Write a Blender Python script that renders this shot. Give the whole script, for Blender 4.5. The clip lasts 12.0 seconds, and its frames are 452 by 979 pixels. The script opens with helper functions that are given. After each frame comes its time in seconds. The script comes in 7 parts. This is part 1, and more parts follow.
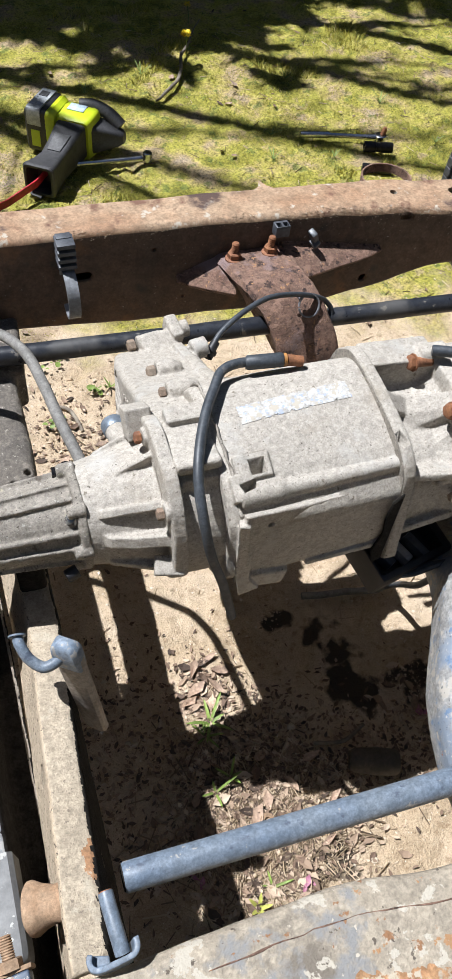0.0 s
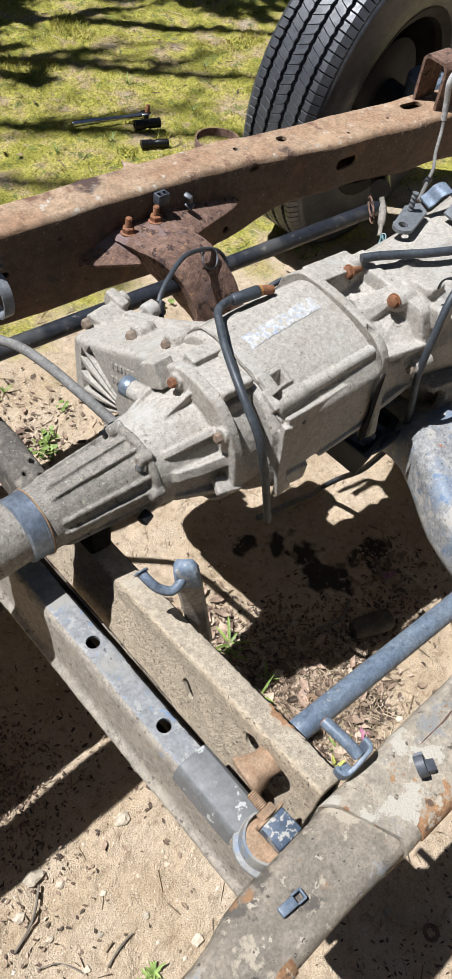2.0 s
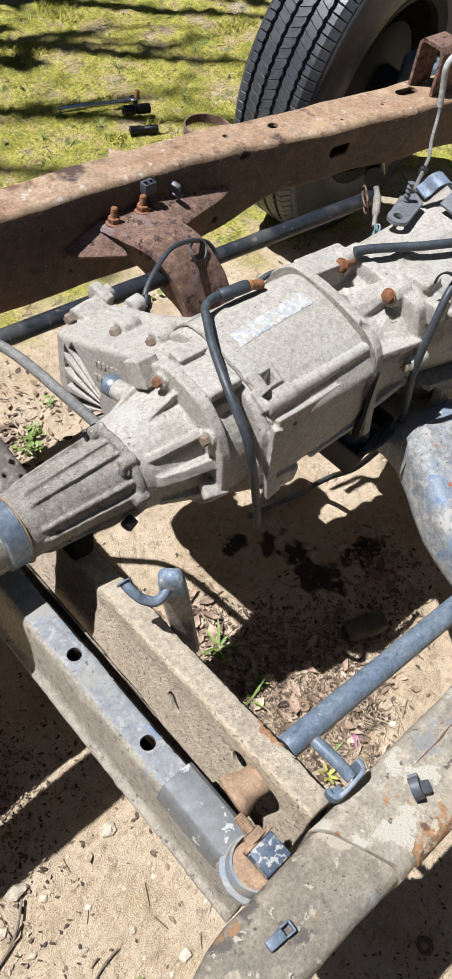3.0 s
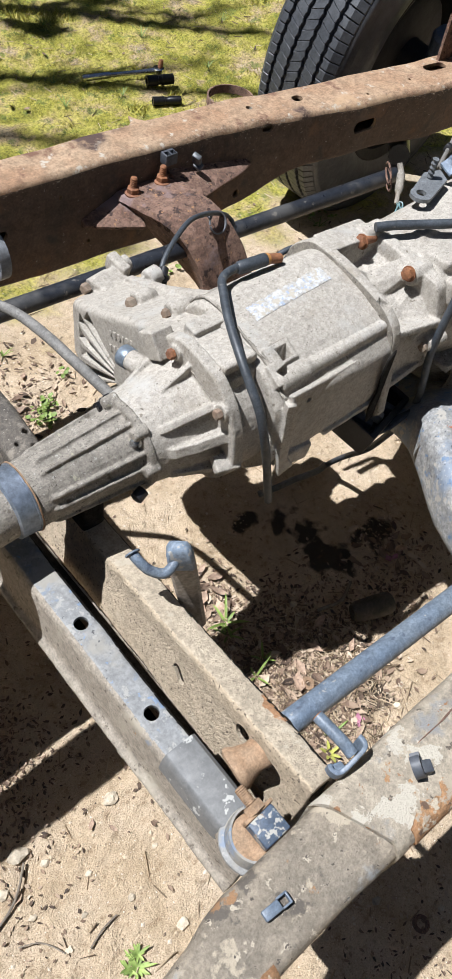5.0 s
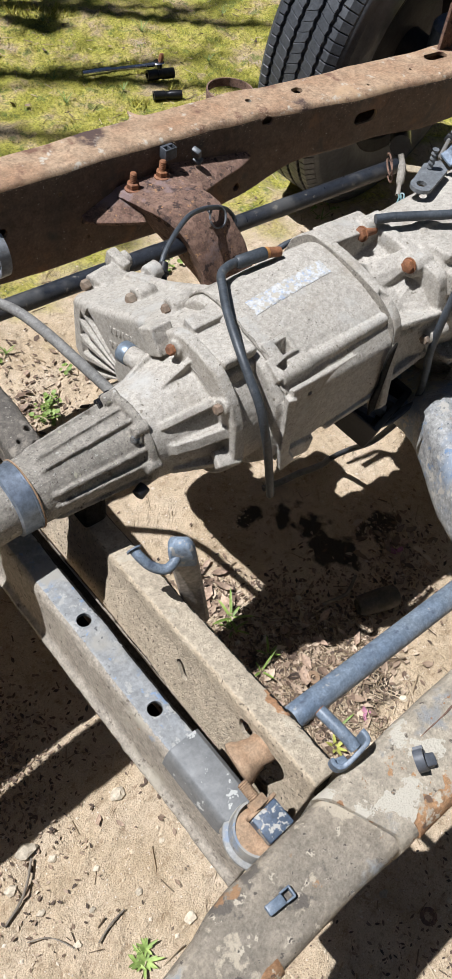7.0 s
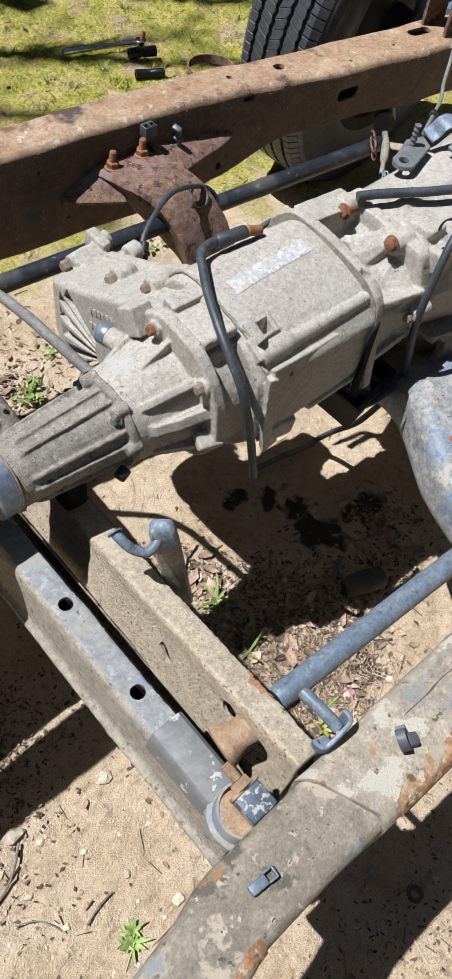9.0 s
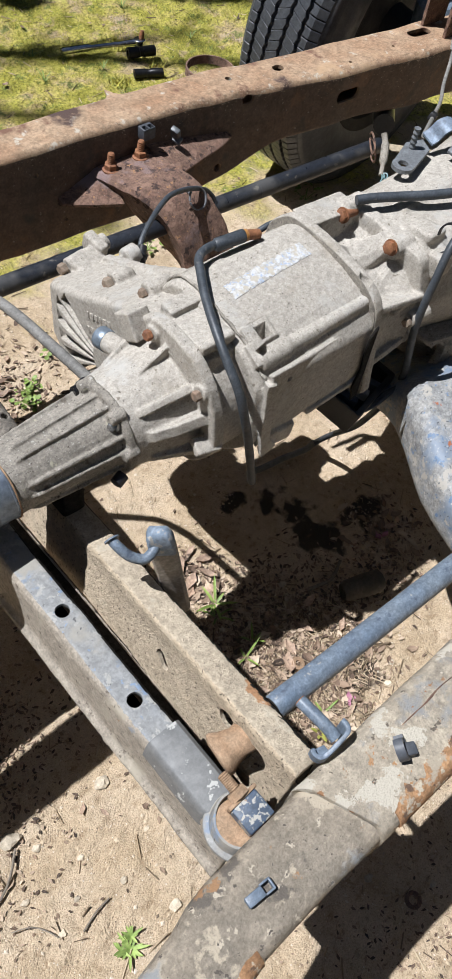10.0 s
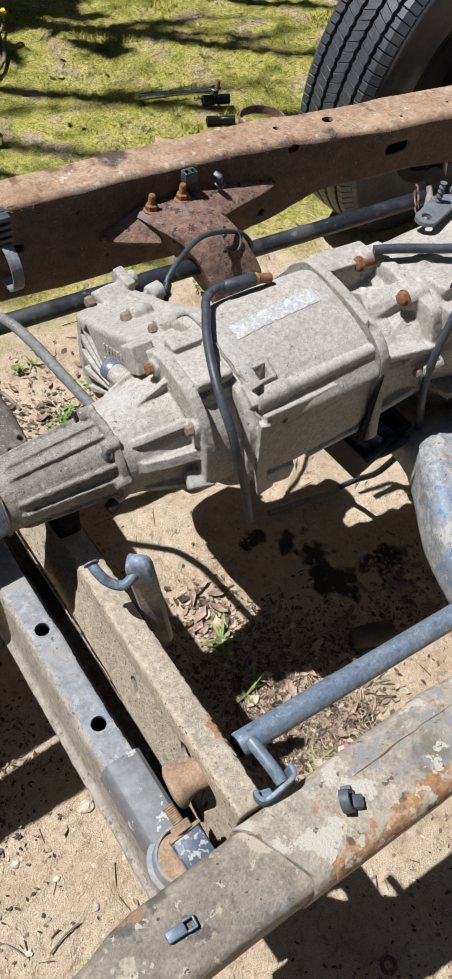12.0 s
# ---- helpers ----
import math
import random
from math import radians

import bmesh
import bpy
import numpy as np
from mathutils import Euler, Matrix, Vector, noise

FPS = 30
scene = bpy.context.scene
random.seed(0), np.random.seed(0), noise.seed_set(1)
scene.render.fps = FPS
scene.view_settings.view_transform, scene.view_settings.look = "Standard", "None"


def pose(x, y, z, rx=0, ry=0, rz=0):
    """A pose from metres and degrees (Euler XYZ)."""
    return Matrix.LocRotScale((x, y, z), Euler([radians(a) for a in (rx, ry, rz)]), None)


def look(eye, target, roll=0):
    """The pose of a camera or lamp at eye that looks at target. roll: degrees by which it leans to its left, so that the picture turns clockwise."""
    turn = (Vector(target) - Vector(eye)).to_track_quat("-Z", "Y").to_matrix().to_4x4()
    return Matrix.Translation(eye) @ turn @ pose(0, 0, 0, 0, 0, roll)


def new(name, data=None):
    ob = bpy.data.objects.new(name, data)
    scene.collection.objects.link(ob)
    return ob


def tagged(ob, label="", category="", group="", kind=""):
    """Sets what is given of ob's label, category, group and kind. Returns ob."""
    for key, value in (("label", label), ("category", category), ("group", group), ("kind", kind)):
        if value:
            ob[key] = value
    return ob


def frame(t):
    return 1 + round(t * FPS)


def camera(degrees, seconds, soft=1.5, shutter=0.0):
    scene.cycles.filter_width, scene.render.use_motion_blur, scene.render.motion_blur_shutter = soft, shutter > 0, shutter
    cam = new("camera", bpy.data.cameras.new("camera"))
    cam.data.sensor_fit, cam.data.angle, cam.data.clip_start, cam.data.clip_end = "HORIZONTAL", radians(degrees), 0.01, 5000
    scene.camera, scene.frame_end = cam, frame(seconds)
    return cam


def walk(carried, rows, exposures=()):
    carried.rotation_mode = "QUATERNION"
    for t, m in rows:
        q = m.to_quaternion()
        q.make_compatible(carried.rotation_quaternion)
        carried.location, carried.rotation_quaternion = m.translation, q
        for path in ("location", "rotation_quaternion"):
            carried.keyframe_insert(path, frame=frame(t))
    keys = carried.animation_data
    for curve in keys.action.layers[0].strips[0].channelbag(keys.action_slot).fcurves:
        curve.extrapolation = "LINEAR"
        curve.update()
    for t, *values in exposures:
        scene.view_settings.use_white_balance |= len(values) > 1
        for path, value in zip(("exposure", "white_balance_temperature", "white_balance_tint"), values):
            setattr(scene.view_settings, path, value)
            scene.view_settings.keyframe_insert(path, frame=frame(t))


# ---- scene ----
cam = camera(31.7, 12.0, 0.55)
PATH = [
    (0, (0.203, 0.23, 1.102), (0.71, 1.349, -0.476), 7.2),
    (0.5, (0.088, 0.277, 1.088), (0.721, 1.338, -0.484), 7.4),
    (1, (0.008, 0.295, 1.098), (0.786, 1.279, -0.459), 7.8),
    (1.5, (-0.103, 0.24, 1.124), (0.816, 1.139, -0.408), 8.9),
    (2, (-0.101, 0.248, 1.125), (0.868, 1.081, -0.413), 9.6),
    (2.5, (-0.076, 0.263, 1.114), (0.9, 1.074, -0.431), 10.0),
    (3, (-0.071, 0.269, 1.109), (0.896, 1.073, -0.446), 10.3),
    (3.5, (-0.076, 0.274, 1.108), (0.874, 1.075, -0.46), 10.7),
    (5.5, (-0.07, 0.264, 1.103), (0.844, 1.056, -0.49), 11.2),
    (6, (-0.07, 0.264, 1.104), (0.838, 1.057, -0.491), 10.9),
    (6.5, (-0.068, 0.263, 1.104), (0.835, 1.058, -0.494), 10.5),
    (7, (-0.065, 0.262, 1.104), (0.833, 1.058, -0.496), 10.0),
    (9, (-0.057, 0.257, 1.098), (0.84, 1.012, -0.522), 10.6),
    (9.5, (-0.053, 0.258, 1.099), (0.846, 1.006, -0.523), 10.8),
    (10, (-0.05, 0.263, 1.099), (0.847, 1.014, -0.524), 10.8),
    (10.5, (-0.049, 0.271, 1.1), (0.83, 1.036, -0.525), 10.7),
    (11, (-0.045, 0.288, 1.098), (0.802, 1.085, -0.529), 10.6),
    (11.5, (-0.009, 0.297, 1.089), (0.801, 1.155, -0.525), 9.3),
    (12, (0.012, 0.204, 1.115), (0.808, 1.13, -0.469), 7.7),
]
STOPS = ((0, 0.66), (0.5, 0.58), (1.5, 0.63), (2, 0.51), (3, 0.56), (5.5, 0.57), (6, 0.51), (6.5, 0.46), (7, 0.44), (9, 0.44), (10.5, 0.43), (11.5, 0.40), (12, 0.40))
walk(cam, [(t, look(eye, target, roll)) for t, eye, target, roll in PATH], [(t, stops, 6150, 10.0) for t, stops in STOPS])

# ---- world and light ----
SUN = Vector((0.40, -0.29, -1.0)).normalized()
world = bpy.data.worlds.new("sky")
scene.world = world
world.use_nodes = True
wn = world.node_tree.nodes
sky = wn.new("ShaderNodeTexSky")
sky.sky_type, sky.sun_disc = "NISHITA", False
sky.sun_elevation, sky.sun_rotation = radians(63.7), math.atan2(-0.40, 0.29)
world.node_tree.links.new(sky.outputs[0], wn["Background"].inputs[0])
wn["Background"].inputs[1].default_value = 0.030
sun = new("sun", bpy.data.lights.new("sun", "SUN"))
sun.data.energy, sun.data.angle, sun.data.color = 5.2, radians(0.55), (1.0, 0.99, 0.985)
sun.rotation_euler = SUN.to_track_quat("-Z", "Y").to_euler()
scene.view_settings.exposure = 0.60


# ---- materials ----
def surf(name, c1, c2, scale=14.0, rough=(0.6, 0.9), metal=0.0, bump=0.25, bscale=160.0, bdist=0.002, marks=(), fine=0.25, vary=0.0, spec=0.5):
    """c1 to c2 by broad noise, dimmed and lifted by fine grain; marks: (colour, scale, from, to, metal, roughness) patches on top."""
    m = bpy.data.materials.new(name)
    m.use_nodes = True
    n, l = m.node_tree.nodes, m.node_tree.links
    b = n["Principled BSDF"]
    co = n.new("ShaderNodeTexCoord").outputs["Object"]

    def noisy(sc, detail=6.0, rg=0.6):
        t = n.new("ShaderNodeTexNoise")
        t.inputs["Scale"].default_value, t.inputs["Detail"].default_value, t.inputs["Roughness"].default_value = sc, detail, rg
        l.new(co, t.inputs["Vector"])
        return t.outputs["Fac"]

    def ramp(fac, a, z, lo=0.0, hi=1.0):
        r = n.new("ShaderNodeMapRange")
        r.inputs["From Min"].default_value, r.inputs["From Max"].default_value = a, z
        r.inputs["To Min"].default_value, r.inputs["To Max"].default_value = lo, hi
        l.new(fac, r.inputs["Value"])
        return r.outputs["Result"]

    def mix(fac, a, c, kind="MIX"):
        x = n.new("ShaderNodeMix")
        x.data_type, x.blend_type = "RGBA", kind
        for value, socket in ((fac, x.inputs[0]), (a, x.inputs[6]), (c, x.inputs[7])):
            if isinstance(value, (tuple, float, int)):
                socket.default_value = (*value, 1) if isinstance(value, tuple) else value
            else:
                l.new(value, socket)
        return x.outputs[2]

    def number(fac, a, c):
        x = n.new("ShaderNodeMix")
        for value, socket in ((fac, x.inputs[0]), (a, x.inputs[2]), (c, x.inputs[3])):
            if isinstance(value, (float, int)):
                socket.default_value = value
            else:
                l.new(value, socket)
        return x.outputs[0]

    col = mix(ramp(noisy(scale), 0.32, 0.68), c1, c2)
    grain = noisy(bscale, 5.0, 0.7)
    g = ramp(grain, 0.34, 0.66, 1.0 - fine, 1.0 + fine)
    gc = n.new("ShaderNodeCombineColor")
    for k in range(3):
        l.new(g, gc.inputs[k])
    col = mix(1.0, col, gc.outputs[0], "MULTIPLY")
    g2 = ramp(noisy(bscale * 0.3, 4.0, 0.65), 0.36, 0.64, 1.0 - fine * 0.8, 1.0 + fine * 0.8)
    gc2 = n.new("ShaderNodeCombineColor")
    for k in range(3):
        l.new(g2, gc2.inputs[k])
    col = mix(1.0, col, gc2.outputs[0], "MULTIPLY")
    if vary:
        info = n.new("ShaderNodeObjectInfo")
        v = ramp(info.outputs["Random"], 0.0, 1.0, 1.0 - vary, 1.0 + vary)
        vc = n.new("ShaderNodeCombineColor")
        for k in range(3):
            l.new(v, vc.inputs[k])
        col = mix(1.0, col, vc.outputs[0], "MULTIPLY")
    ro, me = ramp(noisy(scale * 2.3), 0.3, 0.7, rough[0], rough[1]), float(metal)
    for colour, sc, a, z, mm, rr in marks:
        f = ramp(noisy(sc, 8.0, 0.62), a, z)
        col, ro, me = mix(f, col, colour), number(f, ro, float(rr)), number(f, me, float(mm))
    for value, key in ((col, "Base Color"), (ro, "Roughness"), (me, "Metallic")):
        if isinstance(value, float):
            b.inputs[key].default_value = value
        else:
            l.new(value, b.inputs[key])
    b.inputs["Specular IOR Level"].default_value = spec
    if bump:
        bu = n.new("ShaderNodeBump")
        bu.inputs["Strength"].default_value, bu.inputs["Distance"].default_value = bump, bdist
        l.new(grain, bu.inputs["Height"])
        l.new(bu.outputs[0], b.inputs["Normal"])
    return m


def plain(name, c, rough=0.5, metal=0.0, **more):
    return surf(name, c, tuple(x * 0.8 for x in c), rough=(max(rough - 0.08, 0.03), rough + 0.08), metal=metal, **more)


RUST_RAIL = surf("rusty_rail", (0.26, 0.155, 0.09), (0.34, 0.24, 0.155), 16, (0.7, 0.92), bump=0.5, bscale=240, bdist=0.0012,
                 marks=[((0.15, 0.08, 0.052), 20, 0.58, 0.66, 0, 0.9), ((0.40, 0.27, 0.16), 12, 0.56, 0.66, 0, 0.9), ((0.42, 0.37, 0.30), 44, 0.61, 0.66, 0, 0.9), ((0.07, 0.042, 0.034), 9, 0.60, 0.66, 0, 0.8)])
# dark coat with rust patches, darkened further for the rail's shaded sides
SHADED_COAT = surf("shaded_dark_coat", (0.070, 0.050, 0.038), (0.105, 0.066, 0.045), 12, (0.65, 0.85), bump=0.5, bscale=240, bdist=0.0012,
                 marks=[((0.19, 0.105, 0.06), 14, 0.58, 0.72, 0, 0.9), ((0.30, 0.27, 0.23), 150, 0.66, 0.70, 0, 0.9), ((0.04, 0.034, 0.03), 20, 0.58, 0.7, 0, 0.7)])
RUST_DEEP = surf("deep_rust", (0.145, 0.082, 0.058), (0.205, 0.125, 0.09), 24, (0.75, 0.95), bump=1.0, bscale=340, bdist=0.003, fine=0.34,
                 marks=[((0.27, 0.165, 0.12), 60, 0.56, 0.62, 0, 0.9), ((0.050, 0.030, 0.025), 70, 0.57, 0.62, 0, 0.9), ((0.24, 0.17, 0.16), 18, 0.58, 0.68, 0, 0.85), ((0.36, 0.20, 0.10), 130, 0.63, 0.66, 0, 0.9), ((0.40, 0.33, 0.28), 210, 0.67, 0.70, 0, 0.9)])
RUST_BOLT = surf("rusty_bolt", (0.30, 0.13, 0.055), (0.19, 0.085, 0.05), 60, (0.6, 0.9), metal=0.2, bump=0.6, bscale=500, bdist=0.001)
DULL_BOLT = surf("weathered_bolt", (0.26, 0.21, 0.16), (0.20, 0.14, 0.10), 60, (0.6, 0.9), metal=0.2, bump=0.5, bscale=400, bdist=0.001)
TAN_RUST = surf("tan_rust", (0.30, 0.21, 0.135), (0.25, 0.15, 0.085), 40, (0.75, 0.95), bump=0.5, bscale=400, bdist=0.001)
ORANGE_RUST = surf("orange_rust", (0.33, 0.185, 0.095), (0.25, 0.13, 0.065), 60, (0.8, 0.95), bump=0.7, bscale=380, bdist=0.0015, marks=[((0.40, 0.33, 0.25), 110, 0.60, 0.64, 0, 0.9)])
RAIL_NEAR = surf("dusty_rail", (0.345, 0.295, 0.225), (0.275, 0.238, 0.186), 13, (0.65, 0.9), bump=0.9, bscale=300, bdist=0.0022, fine=0.22,
                 marks=[((0.17, 0.145, 0.115), 14, 0.57, 0.63, 0, 0.8), ((0.225, 0.222, 0.215), 12, 0.57, 0.62, 0, 0.7), ((0.44, 0.40, 0.33), 22, 0.575, 0.585, 0, 0.8), ((0.33, 0.185, 0.09), 36, 0.638, 0.65, 0, 0.9), ((0.25, 0.13, 0.065), 70, 0.64, 0.665, 0, 0.9), ((0.11, 0.09, 0.07), 110, 0.63, 0.66, 0, 0.9), ((0.47, 0.42, 0.34), 130, 0.65, 0.67, 0, 0.9)])
RAIL_BASE = surf("dirty_rail", (0.265, 0.222, 0.168), (0.19, 0.163, 0.128), 15, (0.65, 0.9), bump=0.9, bscale=280, bdist=0.0022, fine=0.24,
                 marks=[((0.38, 0.325, 0.245), 20, 0.55, 0.58, 0, 0.85), ((0.105, 0.09, 0.074), 26, 0.58, 0.62, 0, 0.8), ((0.27, 0.155, 0.08), 24, 0.63, 0.65, 0, 0.9), ((0.42, 0.365, 0.285), 70, 0.62, 0.64, 0, 0.9), ((0.085, 0.072, 0.06), 140, 0.63, 0.66, 0, 0.9), ((0.225, 0.228, 0.225), 10, 0.61, 0.65, 0, 0.75)])
CAST = surf("cast_aluminium", (0.412, 0.378, 0.329), (0.345, 0.314, 0.27), 9, (0.6, 0.82), metal=0.06, bump=0.8, bscale=620, bdist=0.0013, fine=0.22,
            marks=[((0.45, 0.435, 0.405), 17, 0.57, 0.72, 0.2, 0.55), ((0.255, 0.22, 0.17), 11, 0.58, 0.70, 0, 0.9), ((0.115, 0.098, 0.078), 330, 0.635, 0.675, 0, 0.9), ((0.19, 0.165, 0.13), 120, 0.645, 0.69, 0, 0.9), ((0.52, 0.50, 0.46), 420, 0.64, 0.70, 0.1, 0.6)])
CAST_DULL = surf("grimy_cast_aluminium", (0.30, 0.272, 0.232), (0.215, 0.193, 0.162), 16, (0.65, 0.9), metal=0.05, bump=0.9, bscale=520, bdist=0.0015, fine=0.26,
                 marks=[((0.42, 0.40, 0.36), 210, 0.615, 0.655, 0.1, 0.7), ((0.085, 0.072, 0.058), 230, 0.61, 0.66, 0, 0.95), ((0.12, 0.10, 0.08), 50, 0.62, 0.68, 0, 0.95), ((0.37, 0.345, 0.26), 70, 0.655, 0.68, 0, 0.9)])
BEAM_BLUE = surf("worn_blue_grey_paint", (0.185, 0.192, 0.198), (0.225, 0.222, 0.212), 14, (0.5, 0.75), bump=0.45, bscale=320, bdist=0.001, fine=0.18,
                 marks=[((0.168, 0.205, 0.262), 26, 0.565, 0.63, 0, 0.5), ((0.15, 0.205, 0.29), 110, 0.635, 0.665, 0, 0.5), ((0.31, 0.305, 0.285), 85, 0.565, 0.60, 0, 0.8), ((0.27, 0.255, 0.225), 14, 0.57, 0.66, 0, 0.85), ((0.085, 0.085, 0.085), 140, 0.64, 0.68, 0, 0.8)])
BEAM_DUST = surf("sandy_dirt_on_steel", (0.43, 0.36, 0.268), (0.365, 0.305, 0.226), 28, (0.85, 0.97), bump=0.9, bscale=420, bdist=0.0022, fine=0.24,
                 marks=[((0.22, 0.18, 0.136), 210, 0.60, 0.65, 0, 0.95), ((0.46, 0.40, 0.31), 34, 0.58, 0.66, 0, 0.95), ((0.30, 0.155, 0.075), 15, 0.665, 0.69, 0, 0.9)])
BEAM_SIDE = surf("grey_brown_dirt_on_steel", (0.32, 0.282, 0.23), (0.25, 0.218, 0.18), 20, (0.8, 0.95), bump=0.9, bscale=380, bdist=0.002, fine=0.24,
                 marks=[((0.34, 0.305, 0.245), 24, 0.56, 0.64, 0, 0.95), ((0.135, 0.112, 0.09), 110, 0.60, 0.65, 0, 0.95), ((0.205, 0.22, 0.245), 15, 0.65, 0.68, 0, 0.6), ((0.30, 0.18, 0.095), 44, 0.685, 0.70, 0, 0.9)])
BEAM_PITS = surf("pitted_sandy_dirt", (0.50, 0.405, 0.29), (0.43, 0.345, 0.245), 16, (0.85, 0.97), bump=0.9, bscale=330, bdist=0.003, fine=0.18,
                 marks=[((0.095, 0.074, 0.055), 280, 0.59, 0.63, 0, 0.95), ((0.36, 0.285, 0.20), 40, 0.58, 0.68, 0, 0.95), ((0.53, 0.45, 0.34), 22, 0.60, 0.72, 0, 0.95)])
# near-black: serves oil grime and also shade painted onto steel
GRIME_AND_SHADE = surf("grime_and_shade", (0.014, 0.013, 0.012), (0.026, 0.023, 0.020), 30, (0.75, 0.92), bump=0.9, bscale=420, bdist=0.002, fine=0.4, spec=0.08)
BAR_BLUE = surf("faded_black_paint", (0.104, 0.136, 0.182), (0.14, 0.168, 0.20), 18, (0.38, 0.6), bump=0.25, bscale=400, bdist=0.0006,
                marks=[((0.28, 0.275, 0.26), 90, 0.665, 0.69, 0, 0.85), ((0.30, 0.29, 0.27), 24, 0.69, 0.71, 0, 0.85), ((0.07, 0.085, 0.115), 70, 0.60, 0.66, 0, 0.4)])
BAR_BLACK = surf("black_paint", (0.014, 0.016, 0.021), (0.026, 0.029, 0.036), 24, (0.25, 0.45), bump=0.25, bscale=380, bdist=0.0006,
                 marks=[((0.06, 0.059, 0.058), 9, 0.54, 0.64, 0, 0.6), ((0.13, 0.12, 0.105), 52, 0.62, 0.66, 0, 0.9)])
RUBBER = surf("black_rubber_hose", (0.032, 0.038, 0.046), (0.052, 0.060, 0.070), 40, (0.42, 0.6), bump=0.2, bscale=500, bdist=0.0005,
              marks=[((0.13, 0.125, 0.12), 55, 0.62, 0.70, 0, 0.8)])
CABLE_GREY = surf("dusty_grey_sheath", (0.20, 0.19, 0.175), (0.14, 0.135, 0.125), 40, (0.6, 0.8), bump=0.2, bscale=500, bdist=0.0005)
PLASTIC = plain("black_plastic", (0.014, 0.014, 0.016), 0.5, bump=0.15, bscale=500, bdist=0.0004)


def ground_material():
    """Sandy soil, passing into moss and thin turf away from the frame, with oil stains where the fluids were let out."""
    m = bpy.data.materials.new("sandy_soil_and_moss")
    m.use_nodes = True
    n, l = m.node_tree.nodes, m.node_tree.links
    b = n["Principled BSDF"]
    co = n.new("ShaderNodeTexCoord").outputs["Object"]

    def noisy(sc, detail=7.0, rg=0.62):
        t = n.new("ShaderNodeTexNoise")
        t.inputs["Scale"].default_value, t.inputs["Detail"].default_value, t.inputs["Roughness"].default_value = sc, detail, rg
        l.new(co, t.inputs["Vector"])
        return t.outputs["Fac"]

    def ramp(fac, stops):
        r = n.new("ShaderNodeValToRGB")
        e = r.color_ramp.elements
        e[0].position, e[0].color = stops[0][0], (*stops[0][1], 1)
        e[1].position, e[1].color = stops[-1][0], (*stops[-1][1], 1)
        for p, c in stops[1:-1]:
            e.new(p).color = (*c, 1)
        l.new(fac, r.inputs[0])
        return r.outputs[0]

    def math_node(op, a, c=0.0, clamp=False):
        x = n.new("ShaderNodeMath")
        x.operation, x.use_clamp = op, clamp
        for value, socket in ((a, x.inputs[0]), (c, x.inputs[1])):
            if isinstance(value, (float, int)):
                socket.default_value = value
            else:
                l.new(value, socket)
        return x.outputs[0]

    def mix(fac, a, c, kind="MIX"):
        x = n.new("ShaderNodeMix")
        x.data_type, x.blend_type = "RGBA", kind
        for value, socket in ((fac, x.inputs[0]), (a, x.inputs[6]), (c, x.inputs[7])):
            if isinstance(value, (float, int)):
                socket.default_value = value
            elif isinstance(value, tuple):
                socket.default_value = (*value, 1)
            else:
                l.new(value, socket)
        return x.outputs[2]

    sand = ramp(noisy(9), [(0.30, (0.395, 0.297, 0.192)), (0.42, (0.495, 0.382, 0.256)), (0.54, (0.55, 0.433, 0.303)), (0.70, (0.59, 0.48, 0.355))])
    grit = ramp(noisy(520, 3.0, 0.7), [(0.29, (0.52, 0.48, 0.44)), (0.40, (0.88, 0.86, 0.84)), (0.5, (1.0, 1.0, 1.0)), (0.6, (1.10, 1.10, 1.10)), (0.70, (1.35, 1.35, 1.35))])
    sand = mix(1.0, sand, grit, "MULTIPLY")
    clod = ramp(noisy(85, 4.0, 0.6), [(0.32, (0.72, 0.68, 0.64)), (0.44, (0.97, 0.97, 0.97)), (0.60, (1.05, 1.05, 1.05)), (0.72, (1.14, 1.14, 1.14))])
    sand = mix(1.0, sand, clod, "MULTIPLY")
    moss = ramp(noisy(7, 8.0, 0.6), [(0.30, (0.12, 0.125, 0.026)), (0.40, (0.26, 0.245, 0.045)), (0.47, (0.37, 0.345, 0.07)), (0.54, (0.43, 0.365, 0.115)), (0.60, (0.41, 0.315, 0.17)), (0.68, (0.43, 0.345, 0.25))])
    clump = n.new("ShaderNodeMapRange")
    clump.inputs["From Min"].default_value, clump.inputs["From Max"].default_value, clump.inputs["To Max"].default_value = 0.55, 0.62, 0.75
    l.new(noisy(26, 6.0, 0.65), clump.inputs["Value"])
    moss = mix(clump.outputs[0], moss, (0.135, 0.175, 0.045))
    straw = n.new("ShaderNodeMapRange")
    straw.inputs["From Min"].default_value, straw.inputs["From Max"].default_value, straw.inputs["To Max"].default_value = 0.58, 0.64, 0.7
    l.new(noisy(17, 7.0, 0.65), straw.inputs["Value"])
    moss = mix(straw.outputs[0], moss, (0.42, 0.32, 0.19))
    tuft = ramp(noisy(150, 5.0, 0.7), [(0.34, (0.36, 0.38, 0.32)), (0.46, (0.80, 0.80, 0.79)), (0.62, (1.28, 1.26, 1.19))])
    moss = mix(1.0, moss, tuft, "MULTIPLY")
    sep = n.new("ShaderNodeSeparateXYZ")
    l.new(co, sep.inputs[0])
    edge = math_node("ADD", sep.outputs[1], math_node("MULTIPLY", sep.outputs[0], 0.12))
